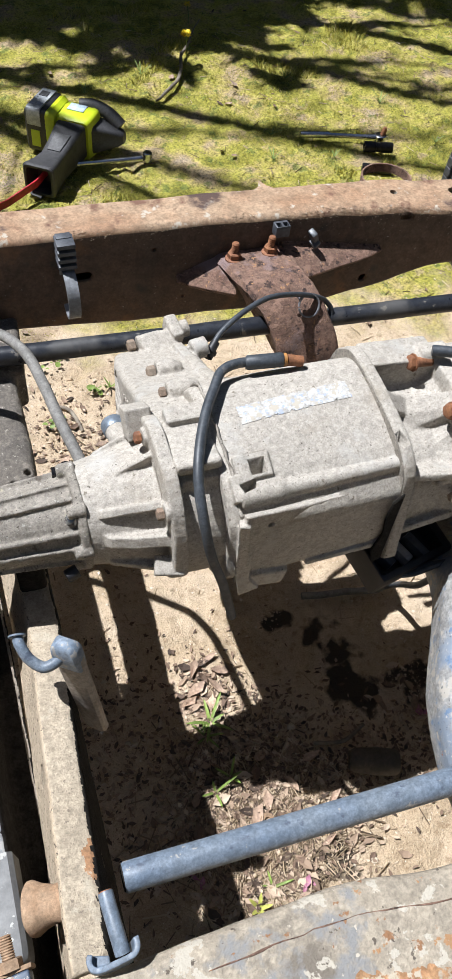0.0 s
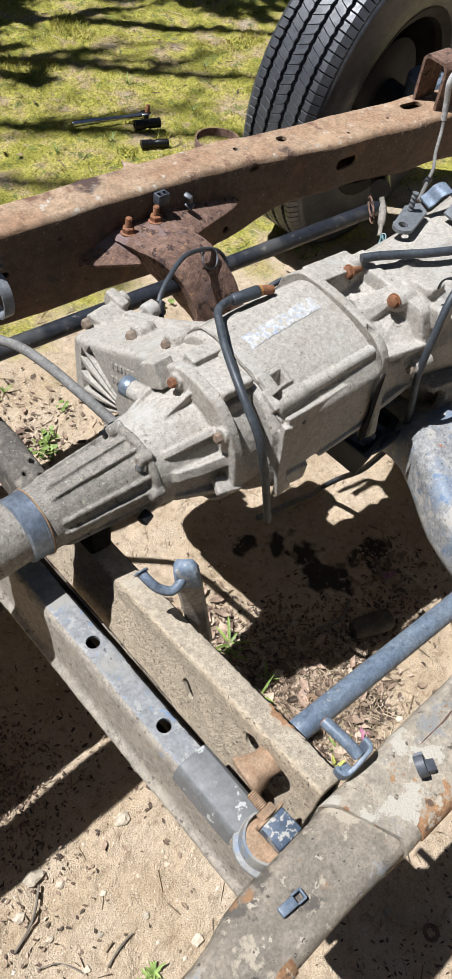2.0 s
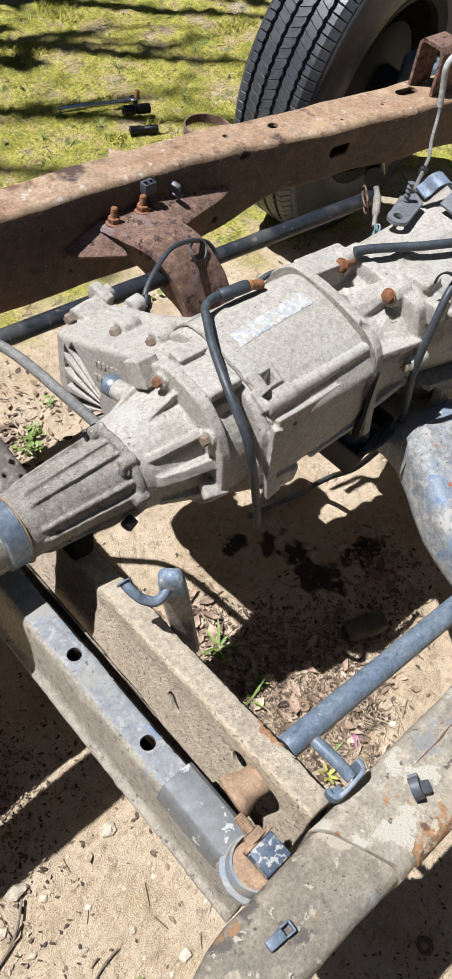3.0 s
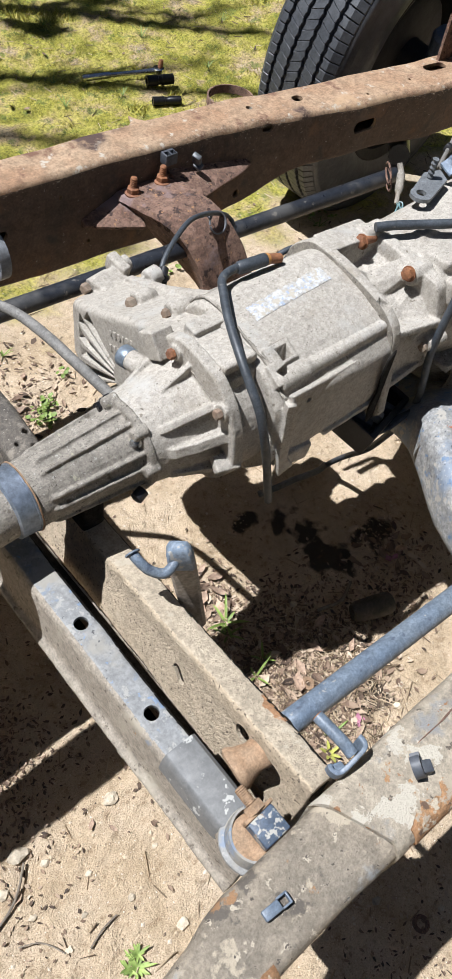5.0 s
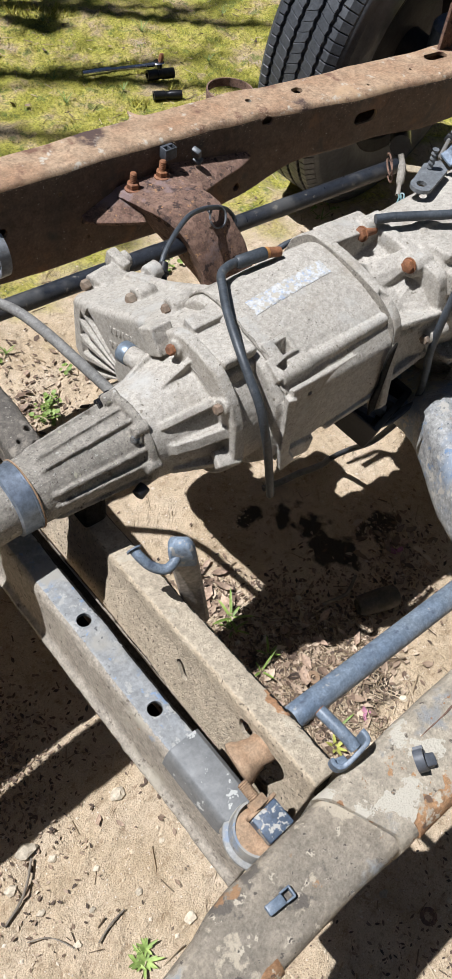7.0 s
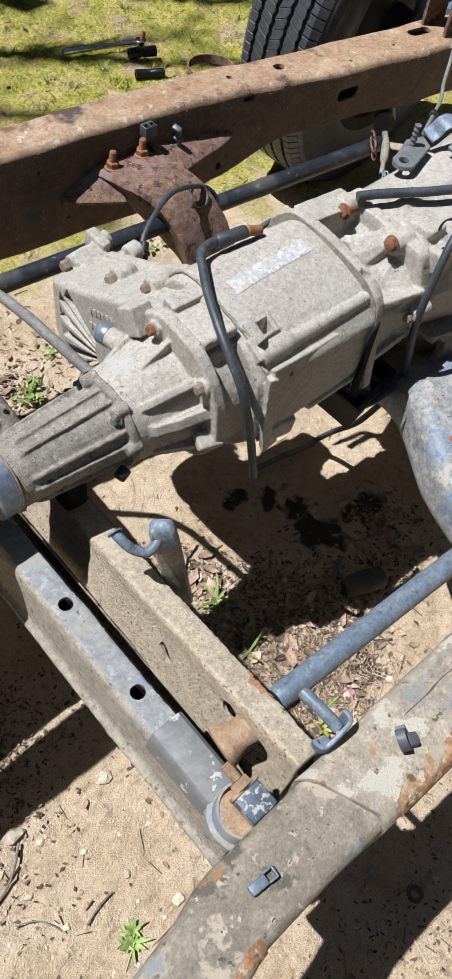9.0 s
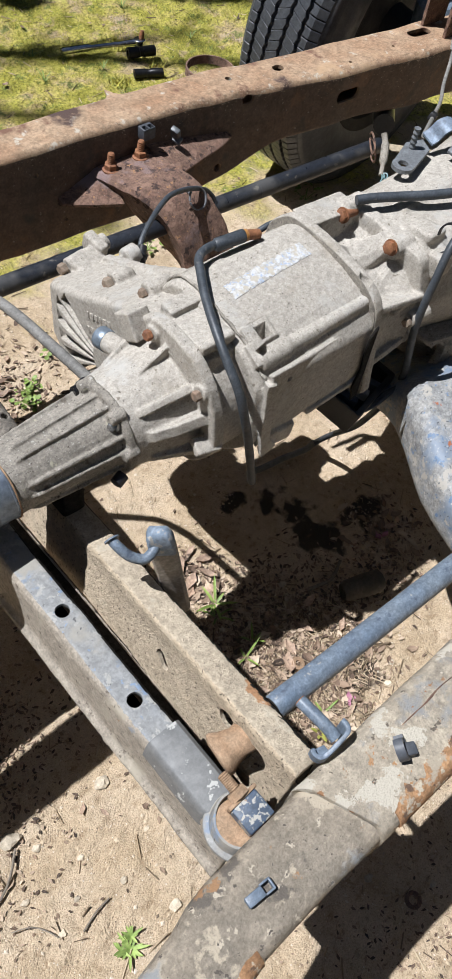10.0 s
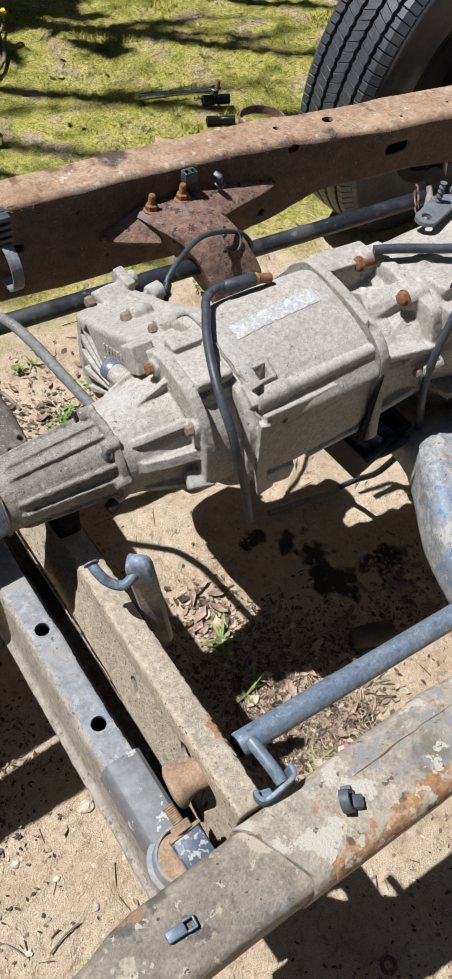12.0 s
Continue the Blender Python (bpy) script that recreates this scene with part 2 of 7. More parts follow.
    edge = math_node("ADD", edge, math_node("MULTIPLY", math_node("SUBTRACT", noisy(5), 0.5), 0.9))
    turf = n.new("ShaderNodeMapRange")
    turf.inputs["From Min"].default_value, turf.inputs["From Max"].default_value = 1.42, 1.62
    l.new(edge, turf.inputs["Value"])
    col = mix(turf.outputs[0], sand, moss)
    wet = 0.0
    warp = n.new("ShaderNodeTexNoise")
    warp.inputs["Scale"].default_value, warp.inputs["Detail"].default_value = 24.0, 9.0
    l.new(co, warp.inputs["Vector"])
    for cx, cy, rx, ry in ((0.555, 0.748, 0.022, 0.014), (0.60, 0.705, 0.018, 0.03), (0.62, 0.63, 0.035, 0.07), (0.725, 0.592, 0.036, 0.03), (0.49, 0.40, 0.04, 0.03)):
        dx = math_node("DIVIDE", math_node("SUBTRACT", sep.outputs[0], cx), rx)
        dy = math_node("DIVIDE", math_node("SUBTRACT", sep.outputs[1], cy), ry)
        d = math_node("SQRT", math_node("ADD", math_node("MULTIPLY", dx, dx), math_node("MULTIPLY", dy, dy)))
        d = math_node("ADD", d, math_node("MULTIPLY", math_node("SUBTRACT", warp.outputs["Fac"], 0.5), 3.4))
        w = math_node("SUBTRACT", 1.05, d, True)
        wet = math_node("MAXIMUM", wet, math_node("MULTIPLY", w, 3.0, True))
    col = mix(wet, col, (0.060, 0.045, 0.032))
    l.new(col, b.inputs["Base Color"])
    ro = n.new("ShaderNodeMix")
    ro.inputs[2].default_value, ro.inputs[3].default_value = 0.95, 0.6
    l.new(wet, ro.inputs[0])
    l.new(ro.outputs[0], b.inputs["Roughness"])
    b.inputs["Specular IOR Level"].default_value = 0.25
    bu = n.new("ShaderNodeBump")
    bu.inputs["Strength"].default_value, bu.inputs["Distance"].default_value = 1.0, 0.0078

    def grains(sc):
        t = n.new("ShaderNodeTexVoronoi")
        t.inputs["Scale"].default_value = sc
        l.new(co, t.inputs["Vector"])
        return t.outputs["Distance"]

    l.new(math_node("SUBTRACT", math_node("ADD", math_node("MULTIPLY", noisy(60, 4.0, 0.6), 0.9), math_node("MULTIPLY", noisy(380, 5.0, 0.75), 0.45)), math_node("MULTIPLY", grains(540), 0.16)), bu.inputs["Height"])
    l.new(bu.outputs[0], b.inputs["Normal"])
    return m


GROUND = ground_material()


# ---- mesh helpers ----
def thing(name, at, label, category, group="", kind=""):
    ob = new(name)
    ob.location = at
    ob.empty_display_size = 0.05
    return tagged(ob, label, category, group, kind)


def base_of(parent):
    p = Vector((0, 0, 0))
    while parent is not None:
        p = p + Vector(parent.location)
        parent = parent.parent
    return p


def finish(bm, name, material, sharp=36.0):
    bmesh.ops.remove_doubles(bm, verts=bm.verts, dist=1e-6)
    bmesh.ops.recalc_face_normals(bm, faces=bm.faces)
    for f in bm.faces:
        f.smooth = True
    limit = radians(sharp)
    for e in bm.edges:
        if len(e.link_faces) == 2:
            e.smooth = e.calc_face_angle(0.0) < limit
    me = bpy.data.meshes.new(name)
    bm.to_mesh(me)
    bm.free()
    me.materials.append(material)
    return me


def part(name, bm, material, parent, label="", sharp=36.0):
    """Links a bmesh built in world places as one mesh under a thing or a part."""
    bmesh.ops.translate(bm, verts=bm.verts, vec=-base_of(parent))
    ob = new(name, finish(bm, name, material, sharp))
    ob.parent = parent
    return tagged(ob, label)


def single(name, bm, material, at, label, category, group="", kind="", sharp=36.0):
    """A thing that is one mesh, with its origin at its base."""
    bmesh.ops.translate(bm, verts=bm.verts, vec=-Vector(at))
    ob = new(name, finish(bm, name, material, sharp))
    ob.location = at
    return tagged(ob, label, category, group, kind)


def box(bm, c, s, turn=None, bevel=0.002, seg=2):
    r = bmesh.ops.create_cube(bm, size=1.0)
    m = Matrix.Translation(c) @ (turn.to_4x4() if turn else Matrix()) @ Matrix.Diagonal((*s, 1))
    bmesh.ops.transform(bm, matrix=m, verts=r["verts"])
    if bevel:
        edges = list({e for v in r["verts"] for e in v.link_edges})
        bmesh.ops.bevel(bm, geom=edges, offset=bevel, segments=seg, affect="EDGES", profile=0.5)


def loft(bm, rings, cap=True, closed=True):
    rows = [[bm.verts.new(p) for p in ring] for ring in rings]
    k = len(rows[0])
    for a, b in zip(rows, rows[1:]):
        for i in range(k if closed else k - 1):
            j = (i + 1) % k
            bm.faces.new((a[i], a[j], b[j], b[i]))
    if cap and closed:
        bm.faces.new(rows[0][::-1])
        bm.faces.new(rows[-1])
    return rows


def curve_points(points, n=8):
    """A smooth line through the points."""
    p = [Vector(q) for q in points]
    p = [p[0] * 2 - p[1], *p, p[-1] * 2 - p[-2]]
    out = []
    for i in range(1, len(p) - 2):
        for k in range(n):
            t = k / n
            a, b, c, d = p[i - 1], p[i], p[i + 1], p[i + 2]
            out.append(0.5 * ((2 * b) + (c - a) * t + (2 * a - 5 * b + 4 * c - d) * t * t + (3 * b - a - 3 * c + d) * t ** 3))
    return out + [p[-2]]


def tube(bm, pts, r, n=12, cap=True):
    pts = [Vector(p) for p in pts]
    side, rings = None, []
    for i, p in enumerate(pts):
        d = (pts[min(i + 1, len(pts) - 1)] - pts[max(i - 1, 0)]).normalized()
        if side is None:
            side = d.orthogonal().normalized()
        side = (side - d * side.dot(d)).normalized()
        up = d.cross(side)
        rr = r[i] if isinstance(r, (list, tuple)) else r
        rings.append([p + (side * math.cos(a) + up * math.sin(a)) * rr for a in (2 * math.pi * k / n for k in range(n))])
    loft(bm, rings, cap)


def lathe(bm, at, axis, profile, n=24, cap=True):
    """profile: (distance along the axis, radius)."""
    d = Vector(axis).normalized()
    side = d.orthogonal().normalized()
    up = d.cross(side)
    at = Vector(at)
    loft(bm, [[at + d * s + (side * math.cos(a) + up * math.sin(a)) * max(r, 1e-5) for a in (2 * math.pi * k / n for k in range(n))] for s, r in profile], cap)


def rounded(y0, y1, z0, z1, r, k=4):
    out = []
    for cy, cz, a0 in ((y1 - r, z1 - r, 0), (y0 + r, z1 - r, 90), (y0 + r, z0 + r, 180), (y1 - r, z0 + r, 270)):
        for i in range(k + 1):
            a = radians(a0 + 90 * i / k)
            out.append((cy + r * math.cos(a), cz + r * math.sin(a)))
    return out


def outline(bm, pts, thick, to_world):
    """A flat plate: 2D outline, thickness, and a function from (u, v, w) to the world."""
    loft(bm, [[to_world(u, v, 0.0) for u, v in pts], [to_world(u, v, thick) for u, v in pts]])


def cut(ob, cutters):
    """Takes the cutters' shapes out of a mesh object for good."""
    for bm in cutters:
        bmesh.ops.recalc_face_normals(bm, faces=bm.faces)
        me = bpy.data.meshes.new("hole")
        bmesh.ops.translate(bm, verts=bm.verts, vec=-base_of(ob))
        bm.to_mesh(me)
        bm.free()
        tool = new("hole", me)
        mod = ob.modifiers.new("hole", "BOOLEAN")
        mod.operation, mod.solver, mod.object = "DIFFERENCE", "EXACT", tool
        tool.parent = ob.parent
        tool.location = ob.location
        bpy.context.view_layer.update()
        made = bpy.data.meshes.new_from_object(ob.evaluated_get(bpy.context.evaluated_depsgraph_get()))
        ob.modifiers.clear()
        ob.data = made
        bpy.data.objects.remove(tool)
        bpy.data.meshes.remove(me)


def wobble(bm, amount, scale):
    for v in bm.verts:
        v.co += noise.noise_vector(v.co * scale) * amount


def bolt_head(bm, at, axis, r=0.007, h=0.006, washer=True):
    d = Vector(axis).normalized()
    if washer:
        lathe(bm, at, d, [(0, r * 1.5), (0.0015, r * 1.5), (0.002, r * 1.3)], 14)
    lathe(bm, Vector(at) + d * 0.0018, d, [(0, r), (h * 0.8, r), (h, r * 0.8)], 6)


def shell_fin(pts, thick):
    """A closed web of metal: its outline in space, thickened along its normal."""
    p = [Vector(q) for q in pts]
    nrm = (p[1] - p[0]).cross(p[2] - p[0]).normalized() * thick / 2
    bm = bmesh.new()
    loft(bm, [[q - nrm for q in p], [q + nrm for q in p]])
    return bm


def shell_box(c, s, rot=(0, 0, 0), bevel=0.002):
    bm = bmesh.new()
    box(bm, c, s, Euler([radians(a) for a in rot]).to_matrix(), bevel)
    return bm


def shell_turn(at, axis, profile, n=24):
    bm = bmesh.new()
    lathe(bm, at, axis, profile, n)
    return bm


def shell_loft(rings):
    bm = bmesh.new()
    loft(bm, rings)
    return bm


def melted(name, shells, material, parent, label="", voxel=0.0017, soften=4, grit=0.00035, cutters=()):
    """One casting: closed shells that overlap, run together into one skin with soft fillets and a sandy surface."""
    whole = bmesh.new()
    for bm in shells:
        bmesh.ops.recalc_face_normals(bm, faces=bm.faces)
        me = bpy.data.meshes.new("shell")
        bm.to_mesh(me)
        bm.free()
        whole.from_mesh(me)
        bpy.data.meshes.remove(me)
    bmesh.ops.translate(whole, verts=whole.verts, vec=-base_of(parent))
    me = bpy.data.meshes.new(name)
    whole.to_mesh(me)
    whole.free()
    ob = new(name, me)
    ob.parent = parent
    mod = ob.modifiers.new("melt", "REMESH")
    mod.mode, mod.voxel_size = "VOXEL", voxel
    if cutters:
        bpy.context.view_layer.update()
        made = bpy.data.meshes.new_from_object(ob.evaluated_get(bpy.context.evaluated_depsgraph_get()))
        ob.modifiers.clear()
        ob.data = made
        cut(ob, list(cutters))
    mod = ob.modifiers.new("soften", "SMOOTH")
    mod.factor, mod.iterations = 0.5, soften
    bpy.context.view_layer.update()
    made = bpy.data.meshes.new_from_object(ob.evaluated_get(bpy.context.evaluated_depsgraph_get()))
    ob.modifiers.clear()
    ob.data = made
    made.name = name
    made.materials.clear()
    made.materials.append(material)
    for v in made.vertices:
        v.co += noise.noise_vector(v.co * 30.0) * grit + noise.noise_vector(v.co * 210.0) * grit
    made.polygons.foreach_set("use_smooth", [True] * len(made.polygons))
    return tagged(ob, label)


# ---- ground ----
def spaced(fine0, fine1, step, far):
    mid = list(np.arange(fine0, fine1 + step / 2, step))
    out, s, p = [], step, mid[-1]
    while p < far:
        s *= 1.5
        p += s
        out.append(p)
    low, s, p = [], step, mid[0]
    while p > -far:
        s *= 1.5
        p -= s
        low.append(p)
    return low[::-1] + mid + out


def ground_height(x, y):
    p = Vector((x, y, 0.0))
    near = 1.0 if abs(x) < 6 and abs(y) < 6 else 0.0
    h = 0.012 * noise.noise(p * 2.1) + 0.006 * noise.noise(p * 7.0) + 0.0045 * noise.noise(p * 24.0)
    turf = min(max((y + 0.12 * x - 1.35) / 0.3, 0.0), 1.0)
    h += turf * (0.012 * abs(noise.noise(p * 16.0 + Vector((3, 1, 0)))) + 0.006 * noise.noise(p * 45.0))
    h += (1 - turf) * (0.0042 * noise.noise(p * 48.0) - 0.005 * max(0.0, noise.noise(p * 13.0 + Vector((7, 2, 0)))))
    return h * near


xs, ys = spaced(-0.4, 2.2, 0.0078, 300.0), spaced(-0.05, 3.0, 0.0078, 300.0)
verts = [(x, y, ground_height(x, y)) for y in ys for x in xs]
w = len(xs)
faces = [(j * w + i, j * w + i + 1, (j + 1) * w + i + 1, (j + 1) * w + i) for j in range(len(ys) - 1) for i in range(w - 1)]
me = bpy.data.meshes.new("ground")
me.from_pydata(verts, [], faces)
me.polygons.foreach_set("use_smooth", [True] * len(me.polygons))
me.materials.append(GROUND)
tagged(new("ground", me), "tan sandy soil with oil stains, turning to yellow-green moss", "ground", kind="structure")


# ---- chassis frame ----
frame_thing = thing("truck_frame", (0.6, 0.7, 0.0), "bare rusty ladder frame of a pickup truck with dusty crossmembers", "vehicle frame")


def along(table, x):
    for a, b in zip(table, table[1:]):
        if x <= b[0]:
            t = max((x - a[0]) / (b[0] - a[0]), 0.0)
            t = t * t * (3 - 2 * t)
            return [p + (q - p) * t for p, q in zip(a[1:], b[1:])]
    return list(table[-1][1:])


# x: inner face, outer face, underside, top
FAR = [(-0.6, 1.135, 1.205, 0.345, 0.492), (0.2, 1.128, 1.20, 0.325, 0.474), (0.5, 1.125, 1.198, 0.305, 0.468), (0.72, 1.122, 1.20, 0.292, 0.458), (0.80, 1.117, 1.202, 0.308, 0.452),
       (0.92, 1.104, 1.190, 0.344, 0.447), (1.05, 1.082, 1.176, 0.350, 0.445), (1.25, 1.054, 1.154, 0.346, 0.445), (1.5, 1.02, 1.125, 0.345, 0.445), (2.2, 0.99, 1.09, 0.345, 0.445)]


def rail(table, x0, x1, step, material, name, r=0.011, web=None):
    bm = bmesh.new()
    rings = []
    for x in np.arange(x0, x1 + step / 2, step):
        y0, y1, z0, z1 = along(table, x)
        rings.append([(x, y, z) for y, z in rounded(min(y0, y1), max(y0, y1), z0, z1, r, 5)])
    loft(bm, rings)
    wobble(bm, 0.0022, 9.0)
    wobble(bm, 0.0007, 60.0)
    ob = part(name, bm, material, frame_thing)
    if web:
        # faces not turned up get the dark coat, which carries their shade
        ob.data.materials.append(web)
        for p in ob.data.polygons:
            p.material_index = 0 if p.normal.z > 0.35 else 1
    return ob


far_rail = rail(FAR, -0.6, 2.2, 0.02, RUST_RAIL, "side_rail", web=SHADED_COAT)
NEAR = [(-0.6, 0.19, 0.26, 0.35, 0.40), (-0.1, 0.196, 0.262, 0.375, 0.437), (0.0, 0.222, 0.291, 0.385, 0.452), (0.06, 0.236, 0.303, 0.385, 0.457), (0.16, 0.238, 0.307, 0.385, 0.457), (0.36, 0.236, 0.309, 0.385, 0.457),
        (0.46, 0.215, 0.295, 0.385, 0.46), (0.6, 0.18, 0.27, 0.385, 0.462), (2.2, 0.10, 0.2, 0.385, 0.462)]
rail(NEAR, -0.6, 2.2, 0.02, RAIL_BASE, "side_rail")


def peg(at, axis, r, length, stretch=None, n=18):
    """A cutter: a round or, stretched along a direction, a slot-shaped peg."""
    bm = bmesh.new()
    d = Vector(axis).normalized()
    s = Vector(stretch) if stretch else Vector((0, 0, 0))
    side = s.normalized() if stretch else d.orthogonal().normalized()
    up = d.cross(side)
    ring = []
    for k in range(n):
        a = 2 * math.pi * (k + 0.5) / n
        ring.append(side * math.cos(a) * r + up * math.sin(a) * r + (s if math.cos(a) > 0 else -s))
    at = Vector(at)
    loft(bm, [[at - d * length / 2 + q for q in ring], [at + d * length / 2 + q for q in ring]])
    return bm


# beams that cross under the gearbox: section in x and z, dropping in the middle
def beam(name, section, line, material, label="", side=None):
    bm = bmesh.new()
    rings = []
    for y, dz, rise in line:
        u = [(z - 0.296) / 0.0715 * rise for x, z in section]
        foot = [0.0 if section is SEC1 or x > 0.1905 else max(0.0, 0.352 - z) / 0.054 * (0.009 + 0.014 * rise) for x, z in section]
        rings.append([(x - f - 0.003 * rise - 0.017 * k, y, z + dz + 0.069 * k) for (x, z), k, f in zip(section, u, foot)])
    loft(bm, rings)
    wobble(bm, 0.0012, 25.0)
    ob = melted(name, [bm], material, frame_thing, label, 0.0016, 3, 0.0004)
    if side:
        ob.data.materials.append(side)
        ob.data.materials.append(GRIME_AND_SHADE)
        ob.data.materials.append(ORANGE_RUST)
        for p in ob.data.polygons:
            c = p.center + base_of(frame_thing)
            # right-hand faces and the flange's shaded strip: shade painted near-black
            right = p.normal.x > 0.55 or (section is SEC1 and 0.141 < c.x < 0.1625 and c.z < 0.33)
            # inside of the front channel: near-black, so its holes look dark
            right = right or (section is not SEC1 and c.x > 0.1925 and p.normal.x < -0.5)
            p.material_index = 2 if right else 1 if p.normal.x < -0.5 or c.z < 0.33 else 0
            if section is not SEC1 and p.material_index == 0 and (c.y - 0.392) ** 2 / 0.020 ** 2 + (c.x - 0.208) ** 2 / 0.016 ** 2 + 0.9 * noise.noise(c * 120.0) < 0.75:
                p.material_index = 3
    return ob


def span(y0, y1, rise=lambda y: 0.0, step=0.006):
    ys = list(np.arange(y0, y1 - 0.004, step)) + [y1 - 0.003, y1]
    return [(y, -0.003 if k in (0, len(ys) - 1) else 0.0, rise(y)) for k, y in enumerate(ys)]


SEC1 = [(0.090, 0.309), (0.0905, 0.314), (0.0965, 0.318), (0.0985, 0.324), (0.1015, 0.374), (0.1035, 0.3815), (0.1075, 0.385), (0.133, 0.385), (0.1365, 0.3815), (0.138, 0.374),
        (0.143, 0.324), (0.148, 0.3165), (0.163, 0.3135), (0.1664, 0.3125), (0.166, 0.3075), (0.147, 0.310), (0.139, 0.318), (0.1345, 0.37), (0.128, 0.3805), (0.114, 0.3805), (0.1085, 0.37), (0.106, 0.318), (0.098, 0.309)]
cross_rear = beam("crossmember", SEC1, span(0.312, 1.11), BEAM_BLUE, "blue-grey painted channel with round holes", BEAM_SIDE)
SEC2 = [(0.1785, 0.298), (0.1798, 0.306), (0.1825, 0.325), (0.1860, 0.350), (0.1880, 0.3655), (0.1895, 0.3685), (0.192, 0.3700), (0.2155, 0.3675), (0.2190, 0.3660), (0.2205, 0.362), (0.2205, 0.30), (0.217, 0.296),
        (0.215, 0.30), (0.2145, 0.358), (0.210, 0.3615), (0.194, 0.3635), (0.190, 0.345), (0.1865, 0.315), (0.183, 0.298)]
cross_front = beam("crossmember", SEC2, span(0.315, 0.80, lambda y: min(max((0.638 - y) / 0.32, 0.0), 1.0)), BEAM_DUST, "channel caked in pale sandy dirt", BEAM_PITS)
# near-black sheet added under the channel so its holes look dark
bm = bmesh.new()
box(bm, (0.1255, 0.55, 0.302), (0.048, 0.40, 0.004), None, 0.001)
part("closing_plate", bm, GRIME_AND_SHADE, cross_rear)
cut(cross_rear, [peg((0.1205, y, 0.385), (0, 0, 1), 0.0075, 0.03) for y in (0.581, 0.466)])
cut(cross_front, [peg((0.181, 0.490, 0.352), (1, 0, -0.4), 0.0055, 0.05, (0, 0.005, 0.004)), peg((0.176, 0.360, 0.372), (1, 0, -0.7), 0.0170, 0.07, (0, -0.003, 0.013)), peg((0.180, 0.398, 0.387), (1, 0, -0.5), 0.0100, 0.06)])
# made-up plate out of view; it only casts shade on the ground
bm = bmesh.new()
box(bm, (-0.246, 0.885, 0.335), (0.568, 0.345, 0.012), None, 0.004)
box(bm, (-0.246, 1.06, 0.345), (0.568, 0.02, 0.03), None, 0.004)
part("skid_plate", bm, BEAM_DUST, frame_thing, "flat plate added out of view to shade the ground")
bm = bmesh.new()
loft(bm, [[(0.1235 + dx * w, y, 0.3870 + dz) for dx, dz in ((-0.0245, -0.020), (-0.0215, -0.006), (-0.0185, 0.0002), (-0.0155, 0.002), (0.0125, 0.002), (0.0165, -0.002), (0.0185, -0.03), (0.0155, -0.03), (0.0135, -0.005), (-0.0155, -0.004), (-0.0195, -0.008), (-0.0225, -0.020))] for y, w in ((0.3410, 0.62), (0.3418, 0.76), (0.3440, 0.89), (0.348, 0.97), (0.354, 1.0), (0.38, 1.0), (0.41, 1.0), (0.426, 1.0), (0.4265, 0.98))])
part("cover_plate", bm, surf("dark_grey_paint", (0.105, 0.108, 0.11), (0.135, 0.135, 0.132), 20, (0.5, 0.7), bump=0.3, bscale=320, bdist=0.0006, fine=0.12, marks=[((0.36, 0.36, 0.34), 60, 0.625, 0.64, 0, 0.8)]), frame_thing, "darker grey doubler plate with chipped paint")
bm = bmesh.new()
box(bm, (0.203, 0.702, 0.391), (0.028, 0.05, 0.055), None, 0.005)
part("rubber_mount", bm, GRIME_AND_SHADE, frame_thing, "black rubber mount under the tail housing")


melted("crossmember_arm", [
    shell_loft([[(x, y, z) for x, z in rounded(x0, x1, 0.285, zt, 0.012, 4)] for y, x0, x1, zt in ((0.770, 0.186, 0.226, 0.338), (0.83, 0.188, 0.232, 0.342), (0.90, 0.190, 0.237, 0.344), (1.0, 0.190, 0.238, 0.346), (1.12, 0.190, 0.240, 0.350))]),
    shell_loft([[(x, y, z) for x, z in rounded(x0, x1, 0.285, zt, 0.006, 3)] for y, x0, x1, zt in ((1.02, 0.172, 0.250, 0.352), (1.12, 0.165, 0.258, 0.358))]),
], surf("dark_dusty_steel", (0.135, 0.118, 0.098), (0.085, 0.075, 0.065), 18, (0.75, 0.92), bump=0.9, bscale=340, bdist=0.002, fine=0.3, marks=[((0.25, 0.22, 0.18), 30, 0.58, 0.66, 0, 0.95), ((0.30, 0.275, 0.235), 170, 0.62, 0.66, 0, 0.9)]), frame_thing, "dark dusty end of the crossmember towards the far rail", voxel=0.0025, soften=4, grit=0.0008, cutters=[peg((0.2245, 0.857, 0.34), (0, 0, 1), 0.0042, 0.03), peg((0.2215, 0.832, 0.34), (0, 0, 1), 0.0032, 0.03), peg((0.205, 0.845, 0.34), (0, 0, 1), 0.0028, 0.03)])


